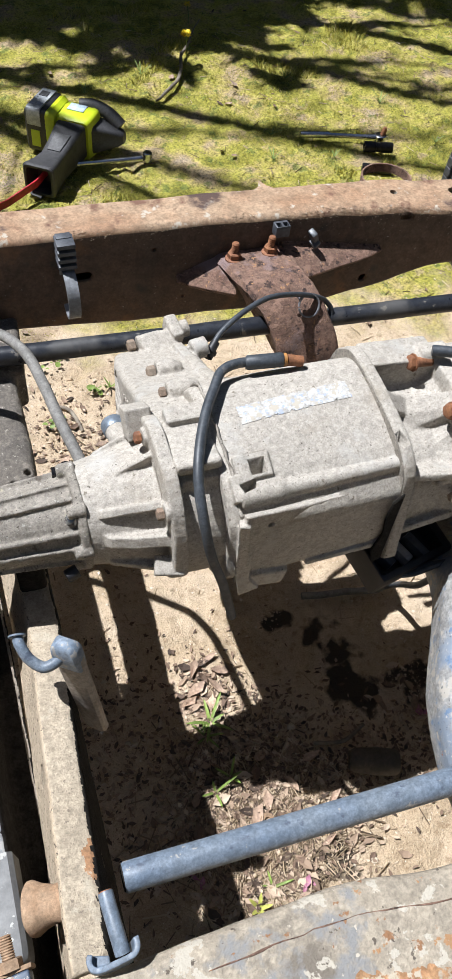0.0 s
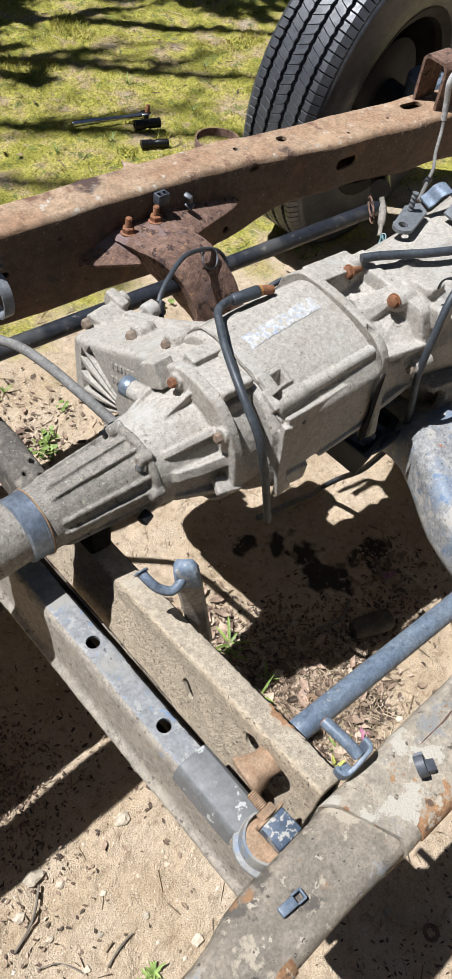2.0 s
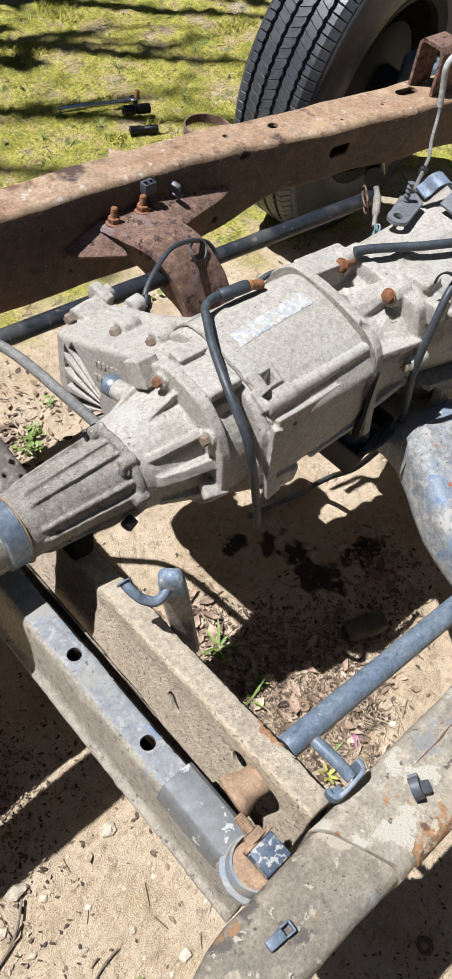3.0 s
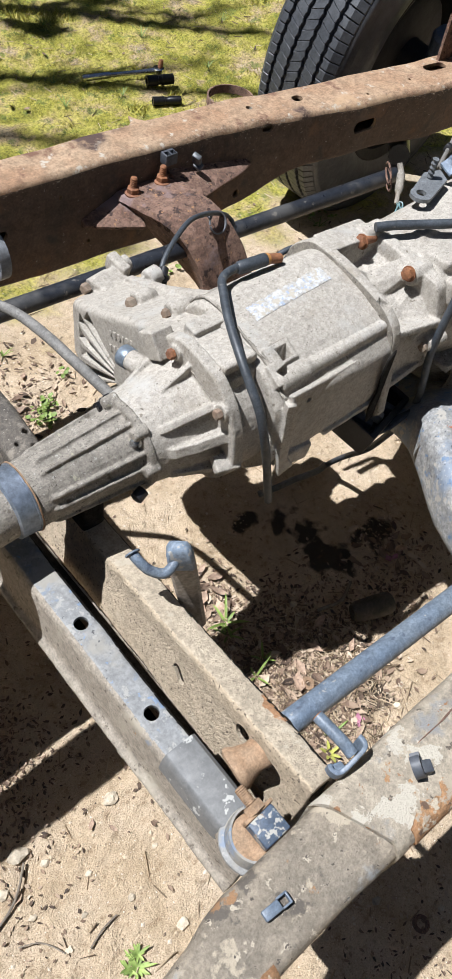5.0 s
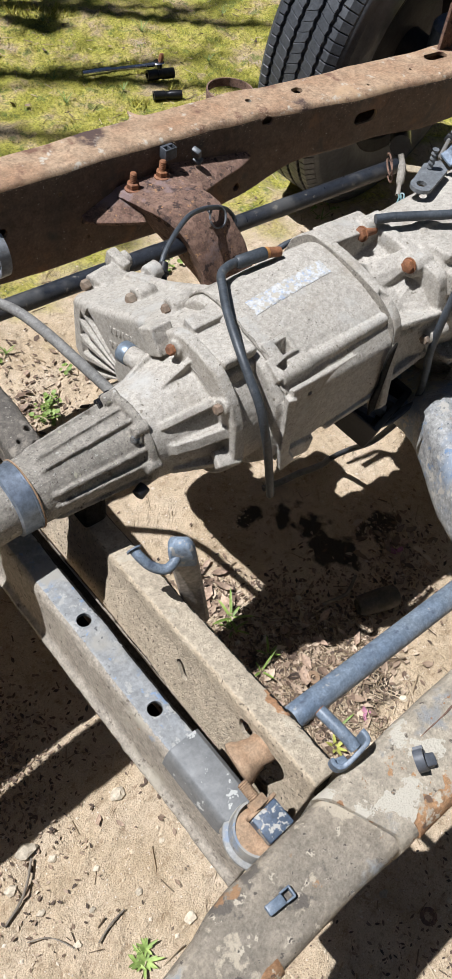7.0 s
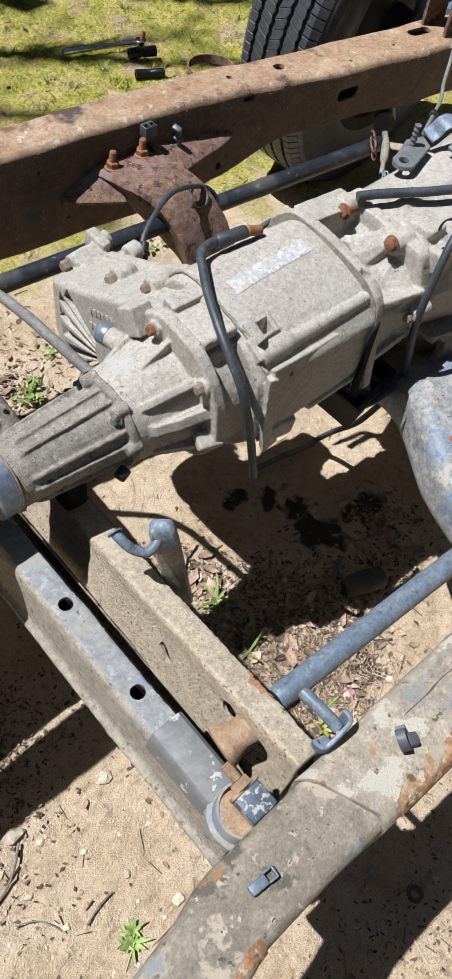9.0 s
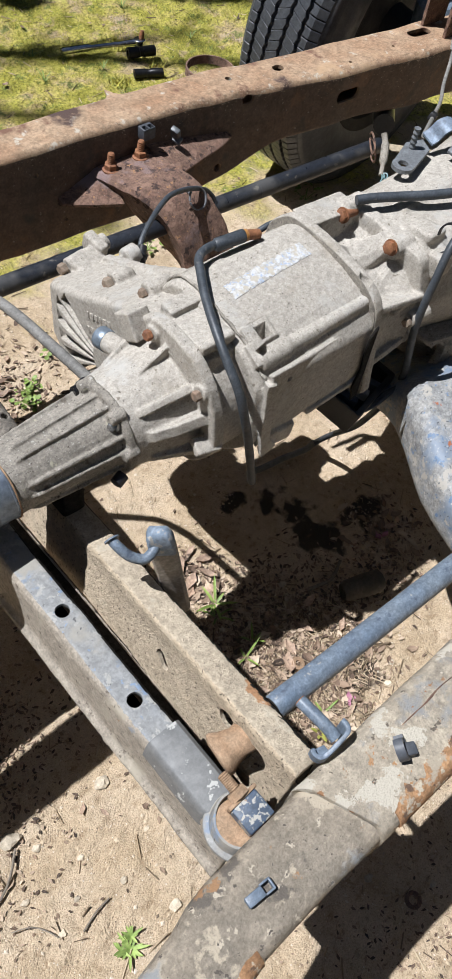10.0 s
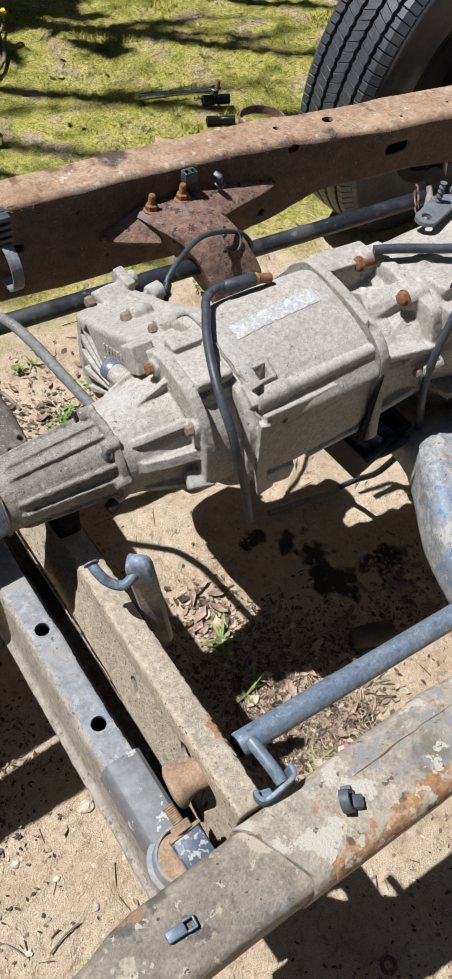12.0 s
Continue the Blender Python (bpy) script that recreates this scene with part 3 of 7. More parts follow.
# ---- torsion bars ----
def bar(name, a, b, r, material, label, at):
    t = thing(name, at, label, "torsion bar", "torsion bars")
    bm = bmesh.new()
    a, b = Vector(a), Vector(b)
    d = (b - a).normalized()
    lathe(bm, a, d, [(0, r * 0.9), (0.002, r)] + [(s, r) for s in np.linspace(0.02, (b - a).length - 0.02, 30)] + [((b - a).length, r * 0.95)], 28)
    rod = part("rod", bm, material, t)
    bm = bmesh.new()
    lathe(bm, a - d * 0.0012, d, [(0, r * 0.80), (0.0008, r * 0.88), (0.004, r * 0.88)], 28)
    part("end_face", bm, GRIME_AND_SHADE, rod, "rough sawn end")
    for s, w in ((0.42, 0.05), (0.71, 0.03)):
        bm = bmesh.new()
        c = a + d * (b - a).length * s
        lathe(bm, c, d, [(0, r * 0.9), (0.001, r + 0.0004), (w - 0.001, r + 0.0004), (w, r * 0.9)], 28)
        part("paint_band", bm, material, rod)
    return t


bar("torsion_bar", (0.223, 0.3830, 0.364), (1.35, 0.345, 0.334), 0.0128, BAR_BLUE, "faded blue-black steel torsion bar with a sawn end", (0.6, 0.37, 0.34))
bar("torsion_bar", (0.1, 1.035, 0.375), (1.04, 0.985, 0.365), 0.0130, BAR_BLACK, "black painted steel torsion bar with scraped paint", (0.6, 1.0, 0.36))


# ---- gearbox ----
gearbox = thing("gearbox", (0.5, 0.70, 0.33), "dusty cast-aluminium transfer case and gearbox hanging in the frame", "gearbox")


def casting(name, rings, material=CAST, label="", amount=0.0008, cap=True):
    bm = bmesh.new()
    loft(bm, rings, cap)
    wobble(bm, amount, 38.0)
    return part(name, bm, material, gearbox, label)


def section(x, pts, k=3):
    """A closed section in y and z with its corners rounded off."""
    out, n = [], len(pts)
    for i in range(n):
        p, q, r = (Vector(pts[(i + d) % n][:2]) for d in (-1, 0, 1))
        rad = pts[i][2]
        a, b = q + (p - q).normalized() * rad, q + (r - q).normalized() * rad
        for j in range(k + 1):
            t = j / k
            c = (1 - t) ** 2 * a + 2 * t * (1 - t) * q + t * t * b
            out.append((x, c.x, c.y))
    return out


def fin(name, pts, thick, material=CAST, parent=gearbox):
    """A thin plate: its outline in space, thickened along its normal."""
    bm = shell_fin(pts, thick)
    bmesh.ops.bevel(bm, geom=list(bm.edges), offset=min(0.0012, thick * 0.3), segments=2, affect="EDGES")
    return part(name, bm, material, parent)


# main case: a barrel with a rolled near edge, between the chain half and the front flange
def body(x, top, dy=0.0, low=0.0):
    return section(x, [(0.604 + dy, 0.418 + low, 0.010), (0.607 + dy, 0.500, 0.006), (0.630 + dy, 0.527, 0.016), (0.684, top - 0.003, 0.045), (0.748, top, 0.016), (0.772, top - 0.022, 0.018),
                       (0.795, 0.46, 0.03), (0.790, 0.36, 0.03), (0.70, 0.345, 0.05), (0.640, 0.372, 0.03)])


square = bmesh.new()
box(square, (0.4215, 0.6483, 0.5205), (0.0160, 0.0142, 0.070), None, 0.0)
slit = bmesh.new()
box(slit, (0.4225, 0.6618, 0.5430), (0.0240, 0.0032, 0.016), None, 0.0)
notch = bmesh.new()
box(notch, (0.4085, 0.6335, 0.5300), (0.017, 0.0090, 0.028), Euler((radians(24), 0, radians(12))).to_matrix(), 0.0)
main_case = melted("main_case", [
    shell_loft([body(x, z, d, w) for x, z, d, w in ((0.386, 0.546, 0.006, 0.0), (0.391, 0.550, 0.002, 0.0), (0.405, 0.552, 0.0, 0.0), (0.45, 0.554, 0.0, 0.002), (0.50, 0.554, 0.0, 0.006), (0.545, 0.553, 0.0, 0.010), (0.562, 0.552, 0.0, 0.012))]),
    shell_turn((0.397, 0.6285, 0.5215), (1, 0, 0), [(0, 0.007), (0.002, 0.0112), (0.04, 0.0110), (0.048, 0.0085), (0.165, 0.0072)]),
    shell_fin([(0.396, 0.607, 0.523), (0.500, 0.608, 0.522), (0.457, 0.6055, 0.519), (0.442, 0.605, 0.506), (0.435, 0.6045, 0.501), (0.399, 0.6045, 0.504)], 0.009),
    shell_fin([(0.391, 0.606, 0.515), (0.401, 0.603, 0.515), (0.408, 0.601, 0.425), (0.420, 0.600, 0.405), (0.398, 0.600, 0.400), (0.392, 0.602, 0.44)], 0.010),
    shell_box((0.417, 0.6510, 0.5345), (0.036, 0.024, 0.010), (23, 0, 0), 0.001), shell_box((0.403, 0.635, 0.5265), (0.022, 0.026, 0.012), (25, 0, 0), 0.001),
    shell_box((0.428, 0.612, 0.412), (0.045, 0.026, 0.026), (0, 12, 0), 0.005),
    shell_box((0.52, 0.606, 0.4215), (0.10, 0.010, 0.008), (0, -1.5, 0), 0.002),
], CAST, gearbox, cutters=[square, slit, notch, peg((0.4373, 0.6397, 0.545), (0, -0.2, 1), 0.0038, 0.016), peg((0.421, 0.603, 0.508), (0, 1, 0), 0.0032, 0.03)], voxel=0.0013, soften=2)


def flange_ring(x, g):
    return section(x, [(0.594 - g, 0.402, 0.004), (0.603 - g, 0.47, 0.02), (0.612 - g, 0.525, 0.015), (0.638 - g, 0.542 + g, 0.012), (0.70, 0.555 + g, 0.03), (0.757 + g, 0.555 + g, 0.012), (0.785 + g, 0.53, 0.012),
                       (0.80 + g, 0.45, 0.03), (0.79 + g, 0.36, 0.03), (0.70, 0.33 - g, 0.05), (0.66 - g, 0.36, 0.03), (0.622 - g, 0.44, 0.01), (0.606 - g, 0.392, 0.004)])


front_flange = melted("front_flange", [shell_loft([flange_ring(x, g) for x, g in ((0.561, 0.0), (0.5625, 0.0015), (0.5725, 0.0015), (0.5745, 0.0))])], CAST, gearbox, voxel=0.0014, soften=3,
                      cutters=[shell_box((0.5655, 0.640, 0.540), (0.0085, 0.016, 0.026), (0, 0, 18), 0.0)])
casting("gasket", [flange_ring(x, g) for x, g in ((0.5602, -0.004), (0.5603, 0.0), (0.5611, 0.0), (0.5612, -0.004))], CAST_DULL, "thin dull gasket line", 0.0006)


# adapter and gearbox in front of the flange
def trans(x, near, top, far, low):
    return section(x, [(near + 0.03, low + 0.05, 0.02), (near, low + 0.13, 0.02), (near, top - 0.07, 0.012), (near + 0.022, top - 0.006, 0.010), (0.70, top, 0.015), (far - 0.03, top, 0.015), (far, top - 0.03, 0.02), (far + 0.01, 0.43, 0.03), (far - 0.03, low, 0.04), (near + 0.07, low, 0.04)])


melted("adapter", [
    shell_loft([section(x, [(a, 0.42, 0.02), (a + 0.004, 0.49, 0.01), (a + 0.035, zt - 0.010, 0.015), (0.70, zt, 0.02), (0.76, zt, 0.02), (0.79, 0.47, 0.03), (0.785, 0.37, 0.03), (0.70, 0.35, 0.04)]) for x, a, zt in ((0.572, 0.606, 0.535), (0.585, 0.613, 0.521), (0.620, 0.613, 0.519), (0.642, 0.606, 0.528))]),
    shell_fin([(0.570, 0.746, 0.555), (0.652, 0.746, 0.549), (0.652, 0.746, 0.50), (0.570, 0.746, 0.50)], 0.036),
    shell_fin([(0.570, 0.690, 0.548), (0.600, 0.692, 0.528), (0.652, 0.672, 0.545), (0.652, 0.672, 0.50), (0.570, 0.685, 0.50)], 0.020),
    shell_fin([(0.570, 0.616, 0.508), (0.650, 0.606, 0.500), (0.650, 0.645, 0.490), (0.570, 0.645, 0.494)], 0.008),
    shell_fin([(0.570, 0.604, 0.43), (0.650, 0.606, 0.44), (0.650, 0.640, 0.43), (0.570, 0.640, 0.42)], 0.008),
    shell_loft([trans(x, *q) for x, q in ((0.645, (0.608, 0.540, 0.775, 0.34)), (0.6465, (0.604, 0.548, 0.780, 0.335)), (0.662, (0.603, 0.549, 0.782, 0.33)), (0.664, (0.614, 0.545, 0.778, 0.33)))]),
    shell_turn((0.632, 0.738, 0.545), (1, 0, 0), [(0, 0.0115), (0.03, 0.013)]), shell_turn((0.634, 0.661, 0.537), (1, 0, 0), [(0, 0.0115), (0.03, 0.014)]),
    shell_turn((0.632, 0.606, 0.474), (1, 0, 0), [(0, 0.009), (0.03, 0.011)]),
    shell_fin([(0.602, 0.640, 0.492), (0.655, 0.650, 0.497), (0.655, 0.612, 0.497), (0.606, 0.612, 0.490)], 0.007),
], CAST, gearbox, voxel=0.0017, soften=3, cutters=[shell_box((0.617, 0.709, 0.545), (0.050, 0.017, 0.046), (0, 0, 0), 0.0), shell_box((0.628, 0.638, 0.528), (0.022, 0.026, 0.046), (0, 0, 12), 0.0)])
melted("gearbox_case", [
    shell_loft([trans(x, *q) for x, q in ((0.655, (0.612, 0.545, 0.778, 0.36)), (0.70, (0.604, 0.549, 0.775, 0.33)), (0.76, (0.595, 0.553, 0.775, 0.31)), (0.85, (0.575, 0.558, 0.78, 0.28)), (1.0, (0.55, 0.568, 0.80, 0.25)), (1.15, (0.52, 0.577, 0.82, 0.22)))]),
    shell_box((0.685, 0.655, 0.548), (0.030, 0.040, 0.012), (-8, 0, 0), 0.003), shell_box((0.675, 0.618, 0.53), (0.03, 0.02, 0.03), (0, 0, 0), 0.003),
    shell_fin([(0.70, 0.605, 0.52), (0.95, 0.565, 0.53), (0.95, 0.60, 0.50), (0.70, 0.64, 0.49)], 0.010),
    shell_fin([(0.69, 0.700, 0.552), (1.0, 0.690, 0.572), (1.0, 0.690, 0.53), (0.69, 0.70, 0.52)], 0.014),
    shell_fin([(0.72, 0.60, 0.46), (0.98, 0.56, 0.45), (0.98, 0.60, 0.43), (0.72, 0.64, 0.44)], 0.012),
], CAST, gearbox, voxel=0.003, soften=4, grit=0.0006)
melted("oil_pan", [
    shell_loft([section(x, [(near, 0.405, 0.006), (near - 0.004, 0.412, 0.002), (0.80, 0.412, 0.006), (0.80, low + 0.02, 0.02), (0.76, low, 0.02), (near + 0.05, low, 0.03), (near + 0.014, low + 0.05, 0.03)]) for x, near, low in ((0.690, 0.606, 0.375), (0.695, 0.598, 0.362), (0.74, 0.586, 0.320), (0.80, 0.570, 0.268), (0.87, 0.552, 0.210), (0.95, 0.535, 0.17), (1.12, 0.51, 0.14))]),
    shell_fin([(0.72, 0.592, 0.395), (0.74, 0.588, 0.395), (0.74, 0.590, 0.335), (0.72, 0.596, 0.335)], 0.014), shell_fin([(0.80, 0.578, 0.39), (0.83, 0.574, 0.39), (0.83, 0.576, 0.31), (0.80, 0.582, 0.31)], 0.014),
], CAST_DULL, gearbox, "dusty ribbed pan under the gearbox", voxel=0.003, soften=5, grit=0.0006)


# chain side reaching towards the far rail, with a fan of ribs in its rear face
def chain(y, x0, x1, top, low):
    return [(x, y, z) for x, z in rounded(x0, x1, low, top, 0.009, 4)]


def wedge(y0, z0, ang, r0, r1, half):
    """A cutter for one pocket of the ribbed fan in the rear face."""
    bm = bmesh.new()
    d, s = Vector((0, math.cos(ang), math.sin(ang))), Vector((0, -math.sin(ang), math.cos(ang)))
    o = Vector((0.33, y0, z0))
    q = [o + d * r0 - s * half * 0.25, o + d * r1 - s * half, o + d * r1 + s * half, o + d * r0 + s * half * 0.25]
    loft(bm, [[v for v in q], [v + Vector((0.085, 0, 0)) for v in q]])
    return bm


AX = (0.700, 0.452)


def disc(x, r, squash=1.0, n=40):
    return [(x, AX[0] + r * math.cos(a), AX[1] + r * squash * math.sin(a)) for a in (2 * math.pi * k / n for k in range(n))]


def on_axis(x, r, deg):
    a = radians(deg)
    return Vector((x, AX[0] + r * math.cos(a), AX[1] + r * math.sin(a)))


fan_hollow = bmesh.new()
rim = [(0.815 + r * math.cos(radians(a)), 0.392 + r * math.sin(radians(a))) for r, a in ((0.034, -46), (0.088, -46), (0.092, -22), (0.092, 4), (0.086, 27), (0.034, 27))]
loft(fan_hollow, [[(x, y, z) for y, z in rim] for x in (0.3525, 0.425)])
chain_case = melted("chain_case", [
    shell_loft([chain(*q) for q in ((0.649, 0.350, 0.40, 0.505, 0.40), (0.653, 0.347, 0.40, 0.530, 0.39), (0.668, 0.345, 0.40, 0.537, 0.37), (0.700, 0.344, 0.41, 0.543, 0.36), (0.740, 0.343, 0.42, 0.535, 0.34), (0.775, 0.343, 0.43, 0.517, 0.335), (0.80, 0.343, 0.435, 0.502, 0.325),
                                    (0.86, 0.344, 0.445, 0.469, 0.32), (0.91, 0.347, 0.447, 0.444, 0.322), (0.945, 0.355, 0.445, 0.424, 0.332), (0.957, 0.363, 0.442, 0.412, 0.342), (0.964, 0.374, 0.436, 0.398, 0.355))]),
    shell_loft([disc(x, r) for x, r in ((0.344, 0.078), (0.346, 0.081), (0.398, 0.083))]),
    shell_box((0.384, 0.722, 0.541), (0.062, 0.020, 0.016), (4, 0, 0), 0.002), shell_box((0.368, 0.690, 0.538), (0.044, 0.070, 0.012), (-8, 0, 0), 0.003),
    shell_box((0.331, 0.743, 0.5235), (0.026, 0.027, 0.032), (-34, 0, 0), 0.001), shell_box((0.350, 0.752, 0.515), (0.026, 0.022, 0.022), (8, 0, 0), 0.003),
    shell_turn((0.372, 0.778, 0.518), (1, 0, 0.05), [(0, 0.010), (0.002, 0.0115), (0.024, 0.0115), (0.035, 0.006)]), shell_turn((0.382, 0.852, 0.475), (1, 0, 0.05), [(0, 0.011), (0.002, 0.0125), (0.018, 0.0125), (0.03, 0.006)]),
    shell_turn((0.440, 0.905, 0.447), (1, 0.1, 0.05), [(0, 0.010), (0.002, 0.0125), (0.02, 0.0125)]),
    shell_box((0.412, 0.944, 0.427), (0.046, 0.032, 0.020), (18, 0, 8), 0.004), shell_turn((0.386, 0.952, 0.428), (1, 0.1, 0.05), [(0, 0.008), (0.001, 0.0095), (0.03, 0.0095)]),
    shell_box((0.434, 0.958, 0.436), (0.016, 0.034, 0.022), (14, 0, 10), 0.003), shell_turn((0.425, 0.962, 0.428), (1, 0.1, 0.05), [(0, 0.011), (0.03, 0.011)]), shell_fin([(0.43, 0.93, 0.44), (0.43, 0.85, 0.478), (0.43, 0.78, 0.52), (0.43, 0.78, 0.49), (0.43, 0.93, 0.41)], 0.012),
], CAST, gearbox, voxel=0.0015, soften=3,
    cutters=[wedge(0.815, 0.392, radians(a), 0.026, 0.098 + 0.012 * (k in (1, 2, 3, 4)), 0.0088) for k, a in enumerate((-44, -30, -16, -2, 12, 25))] + [fan_hollow])


# unseen housing added behind the main case to shade the sand
melted("front_output", [
    shell_loft([[(x, 0.855 + r * math.cos(a), 0.372 + r * math.sin(a)) for a in (2 * math.pi * k / 28 for k in range(28))] for x, r in ((0.42, 0.052), (0.47, 0.052), (0.50, 0.046), (0.565, 0.043), (0.568, 0.036), (0.60, 0.034))]),
    shell_box((0.50, 0.81, 0.36), (0.12, 0.08, 0.05), (0, 0, 0), 0.01),
], CAST_DULL, gearbox, voxel=0.003)


# cover over the output: a lobed flange, a domed cone with three ribs, and the long tail housing
def cover_ring(x, g):
    return section(x, [(0.610 - g, 0.440, 0.006), (0.613 - g, 0.470, 0.008), (0.6175 - g, 0.4925, 0.010), (0.630 - g, 0.5185 + g, 0.008), (0.642 - g, 0.530 + g, 0.008), (0.655 - g, 0.541 + g, 0.009), (0.681, 0.5485 + g, 0.010), (0.703, 0.5495 + g, 0.010), (0.721, 0.547 + g, 0.010), (0.738 + g, 0.536 + g, 0.010), (0.757 + g, 0.514 + g, 0.012),
                       (0.772 + g, 0.46, 0.03), (0.760 + g, 0.40 - g, 0.03), (0.70, 0.372 - g, 0.04), (0.640 - g, 0.392 - g, 0.02)])


melted("rear_cover", [
    shell_loft([cover_ring(x, g) for x, g in ((0.3475, -0.002), (0.3465, 0.0), (0.3345, 0.0), (0.333, -0.002))]),
    shell_loft([disc(x, r) for x, r in ((0.338, 0.068), (0.328, 0.0655), (0.314, 0.062), (0.30, 0.059), (0.285, 0.0555), (0.268, 0.0525), (0.258, 0.051))]),
    shell_fin([on_axis(0.336, 0.082, 94), on_axis(0.336, 0.05, 94), on_axis(0.285, 0.05, 94), on_axis(0.298, 0.060, 94), on_axis(0.318, 0.071, 94)], 0.006),
    shell_fin([on_axis(0.336, 0.080, 132), on_axis(0.336, 0.05, 132), on_axis(0.268, 0.046, 131), on_axis(0.276, 0.058, 131), on_axis(0.305, 0.0705, 131)], 0.008),
    shell_fin([on_axis(0.336, 0.082, 158), on_axis(0.336, 0.05, 158), on_axis(0.268, 0.046, 160), on_axis(0.280, 0.0600, 160), on_axis(0.305, 0.0715, 159)], 0.013),
    shell_fin([on_axis(0.336, 0.080, 196), on_axis(0.336, 0.05, 196), on_axis(0.270, 0.046, 196), on_axis(0.280, 0.058, 196)], 0.010),
    shell_fin([on_axis(0.336, 0.078, 50), on_axis(0.336, 0.05, 50), on_axis(0.275, 0.046, 50), on_axis(0.285, 0.058, 50)], 0.008),
    shell_box((0.331, 0.620, 0.448), (0.030, 0.020, 0.011), (28, 8, -12), 0.0015),
    shell_turn((0.3295, 0.6375, 0.5115), (1, 0, 0), [(0, 0.009), (0.012, 0.010)]), shell_turn((0.329, 0.7155, 0.531), (1, 0, 0), [(0, 0.009), (0.014, 0.010)]),
], CAST, gearbox, voxel=0.0013, soften=3, grit=0.0003)
melted("tail_housing", [
    shell_loft([disc(x, r) for x, r in ((0.264, 0.047), (0.251, 0.044), (0.225, 0.0415), (0.20, 0.0395), (0.175, 0.038), (0.15, 0.0365), (0.137, 0.036), (0.135, 0.035))]),
    shell_loft([disc(x, r) for x, r in ((0.264, 0.050), (0.2625, 0.0535), (0.2555, 0.0535), (0.254, 0.050))]),
    *[shell_fin([on_axis(0.260, 0.049, deg), on_axis(0.260, 0.036, deg), on_axis(0.150, 0.033, deg), on_axis(0.150, 0.0380, deg), on_axis(0.157, 0.0405, deg)], 0.0045) for deg in (84, 106, 148, 170, 205, 50)],
    *[shell_turn(on_axis(0.246, 0.050, deg), (1, 0, 0), [(0, 0.0055), (0.001, 0.0068), (0.018, 0.0075)]) for deg in (62, 122, 172, 230)],
], CAST_DULL, gearbox, voxel=0.0014, soften=3, grit=0.0004)
casting("seal_sleeve", [disc(x, r) for x, r in ((0.1345, 0.036), (0.134, 0.0375), (0.1325, 0.0375), (0.132, 0.0364), (0.114, 0.0364), (0.112, 0.034))], plain("bright_sleeve", (0.24, 0.28, 0.34), 0.38, 0.6, bump=0.2))
casting("seal_lip", [disc(x, r) for x, r in ((0.1362, 0.036), (0.1358, 0.0384), (0.1345, 0.0384), (0.134, 0.036))], TAN_RUST, "thin tan rusty lip round the sleeve")
casting("output_shaft", [disc(x, r) for x, r in ((0.1135, 0.033), (0.085, 0.0335), (0.06, 0.034), (0.058, 0.038), (0.035, 0.039), (0.032, 0.036), (-0.05, 0.036), (-0.55, 0.036))], CAST_DULL)


bm = bmesh.new()
for k in range(26):
    t = k / 25
    y = 0.691 + (0.652 - 0.691) * t
    z = 0.5240 - 0.0165 * t + 0.003 * math.sin(math.pi * t)
    tube(bm, [(0.3345, y - 0.002, z - 0.0035), (0.3318, y + 0.001, z + 0.002)], [0.0008, 0.0006], 6)
part("toothed_edge", bm, CAST, gearbox, "row of small teeth along the cover's edge")


for row, (ya, za) in enumerate(((0.846, 0.450), (0.846, 0.428))):
    for k in range(6 - row):
        bm = bmesh.new()
        box(bm, (0.3435, ya - 0.0082 * k, za + 0.0032 * k), (0.0022, 0.0050 if (k + row) % 3 else 0.0022, 0.0085), Euler((radians(-21), 0, 0)).to_matrix(), 0.0004, 1)
        part("cast_mark", bm, CAST, gearbox)


# wavy bead of sealant squeezed out of the joint between the two halves
bm = bmesh.new()
seam = [p for p in body(0.3955, 0.552, 0.0, 0.0) if p[2] > 0.40 and p[1] < 0.775]
seam = curve_points([(x, y, z + 0.0012) for x, y, z in sorted(seam, key=lambda p: p[1])], 6)
tube(bm, [p + Vector((0.0016 * noise.noise(p * 90.0), 0, 0)) for p in seam], [0.0016 + 0.0009 * noise.noise(p * 160.0) for p in seam], 8)
part("joint_bead", bm, CAST_DULL, gearbox, "ragged sealant bead along the joint")
fin("oil_grime", [(0.549, 0.6005, 0.497), (0.5598, 0.6005, 0.508), (0.5598, 0.5995, 0.398), (0.550, 0.5995, 0.392), (0.544, 0.600, 0.42), (0.552, 0.600, 0.445), (0.547, 0.600, 0.47)], 0.003, GRIME_AND_SHADE)
# bolts
for at, axis in (((0.3295, 0.7155, 0.531), (-1, 0, 0.1)), ((0.330, 0.6375, 0.5110), (-1, 0, 0.1)), ((0.384, 0.951, 0.428), (-1, -0.1, 0.05)), ((0.382, 0.852, 0.476), (-1, 0, 0.05)), ((0.372, 0.778, 0.519), (-1, 0, 0.05)),
                 ((0.630, 0.605, 0.474), (-1, -0.2, 0.1))):
    bm = bmesh.new()
    bolt_head(bm, at, axis, 0.0075 if at[1] > 0.8 else 0.0060, 0.009 if at[1] > 0.8 else 0.006, False)
    part("bolt", bm, DULL_BOLT if at[1] > 0.77 or at[1] < 0.65 else RUST_BOLT, gearbox, "rusty hexagon bolt")
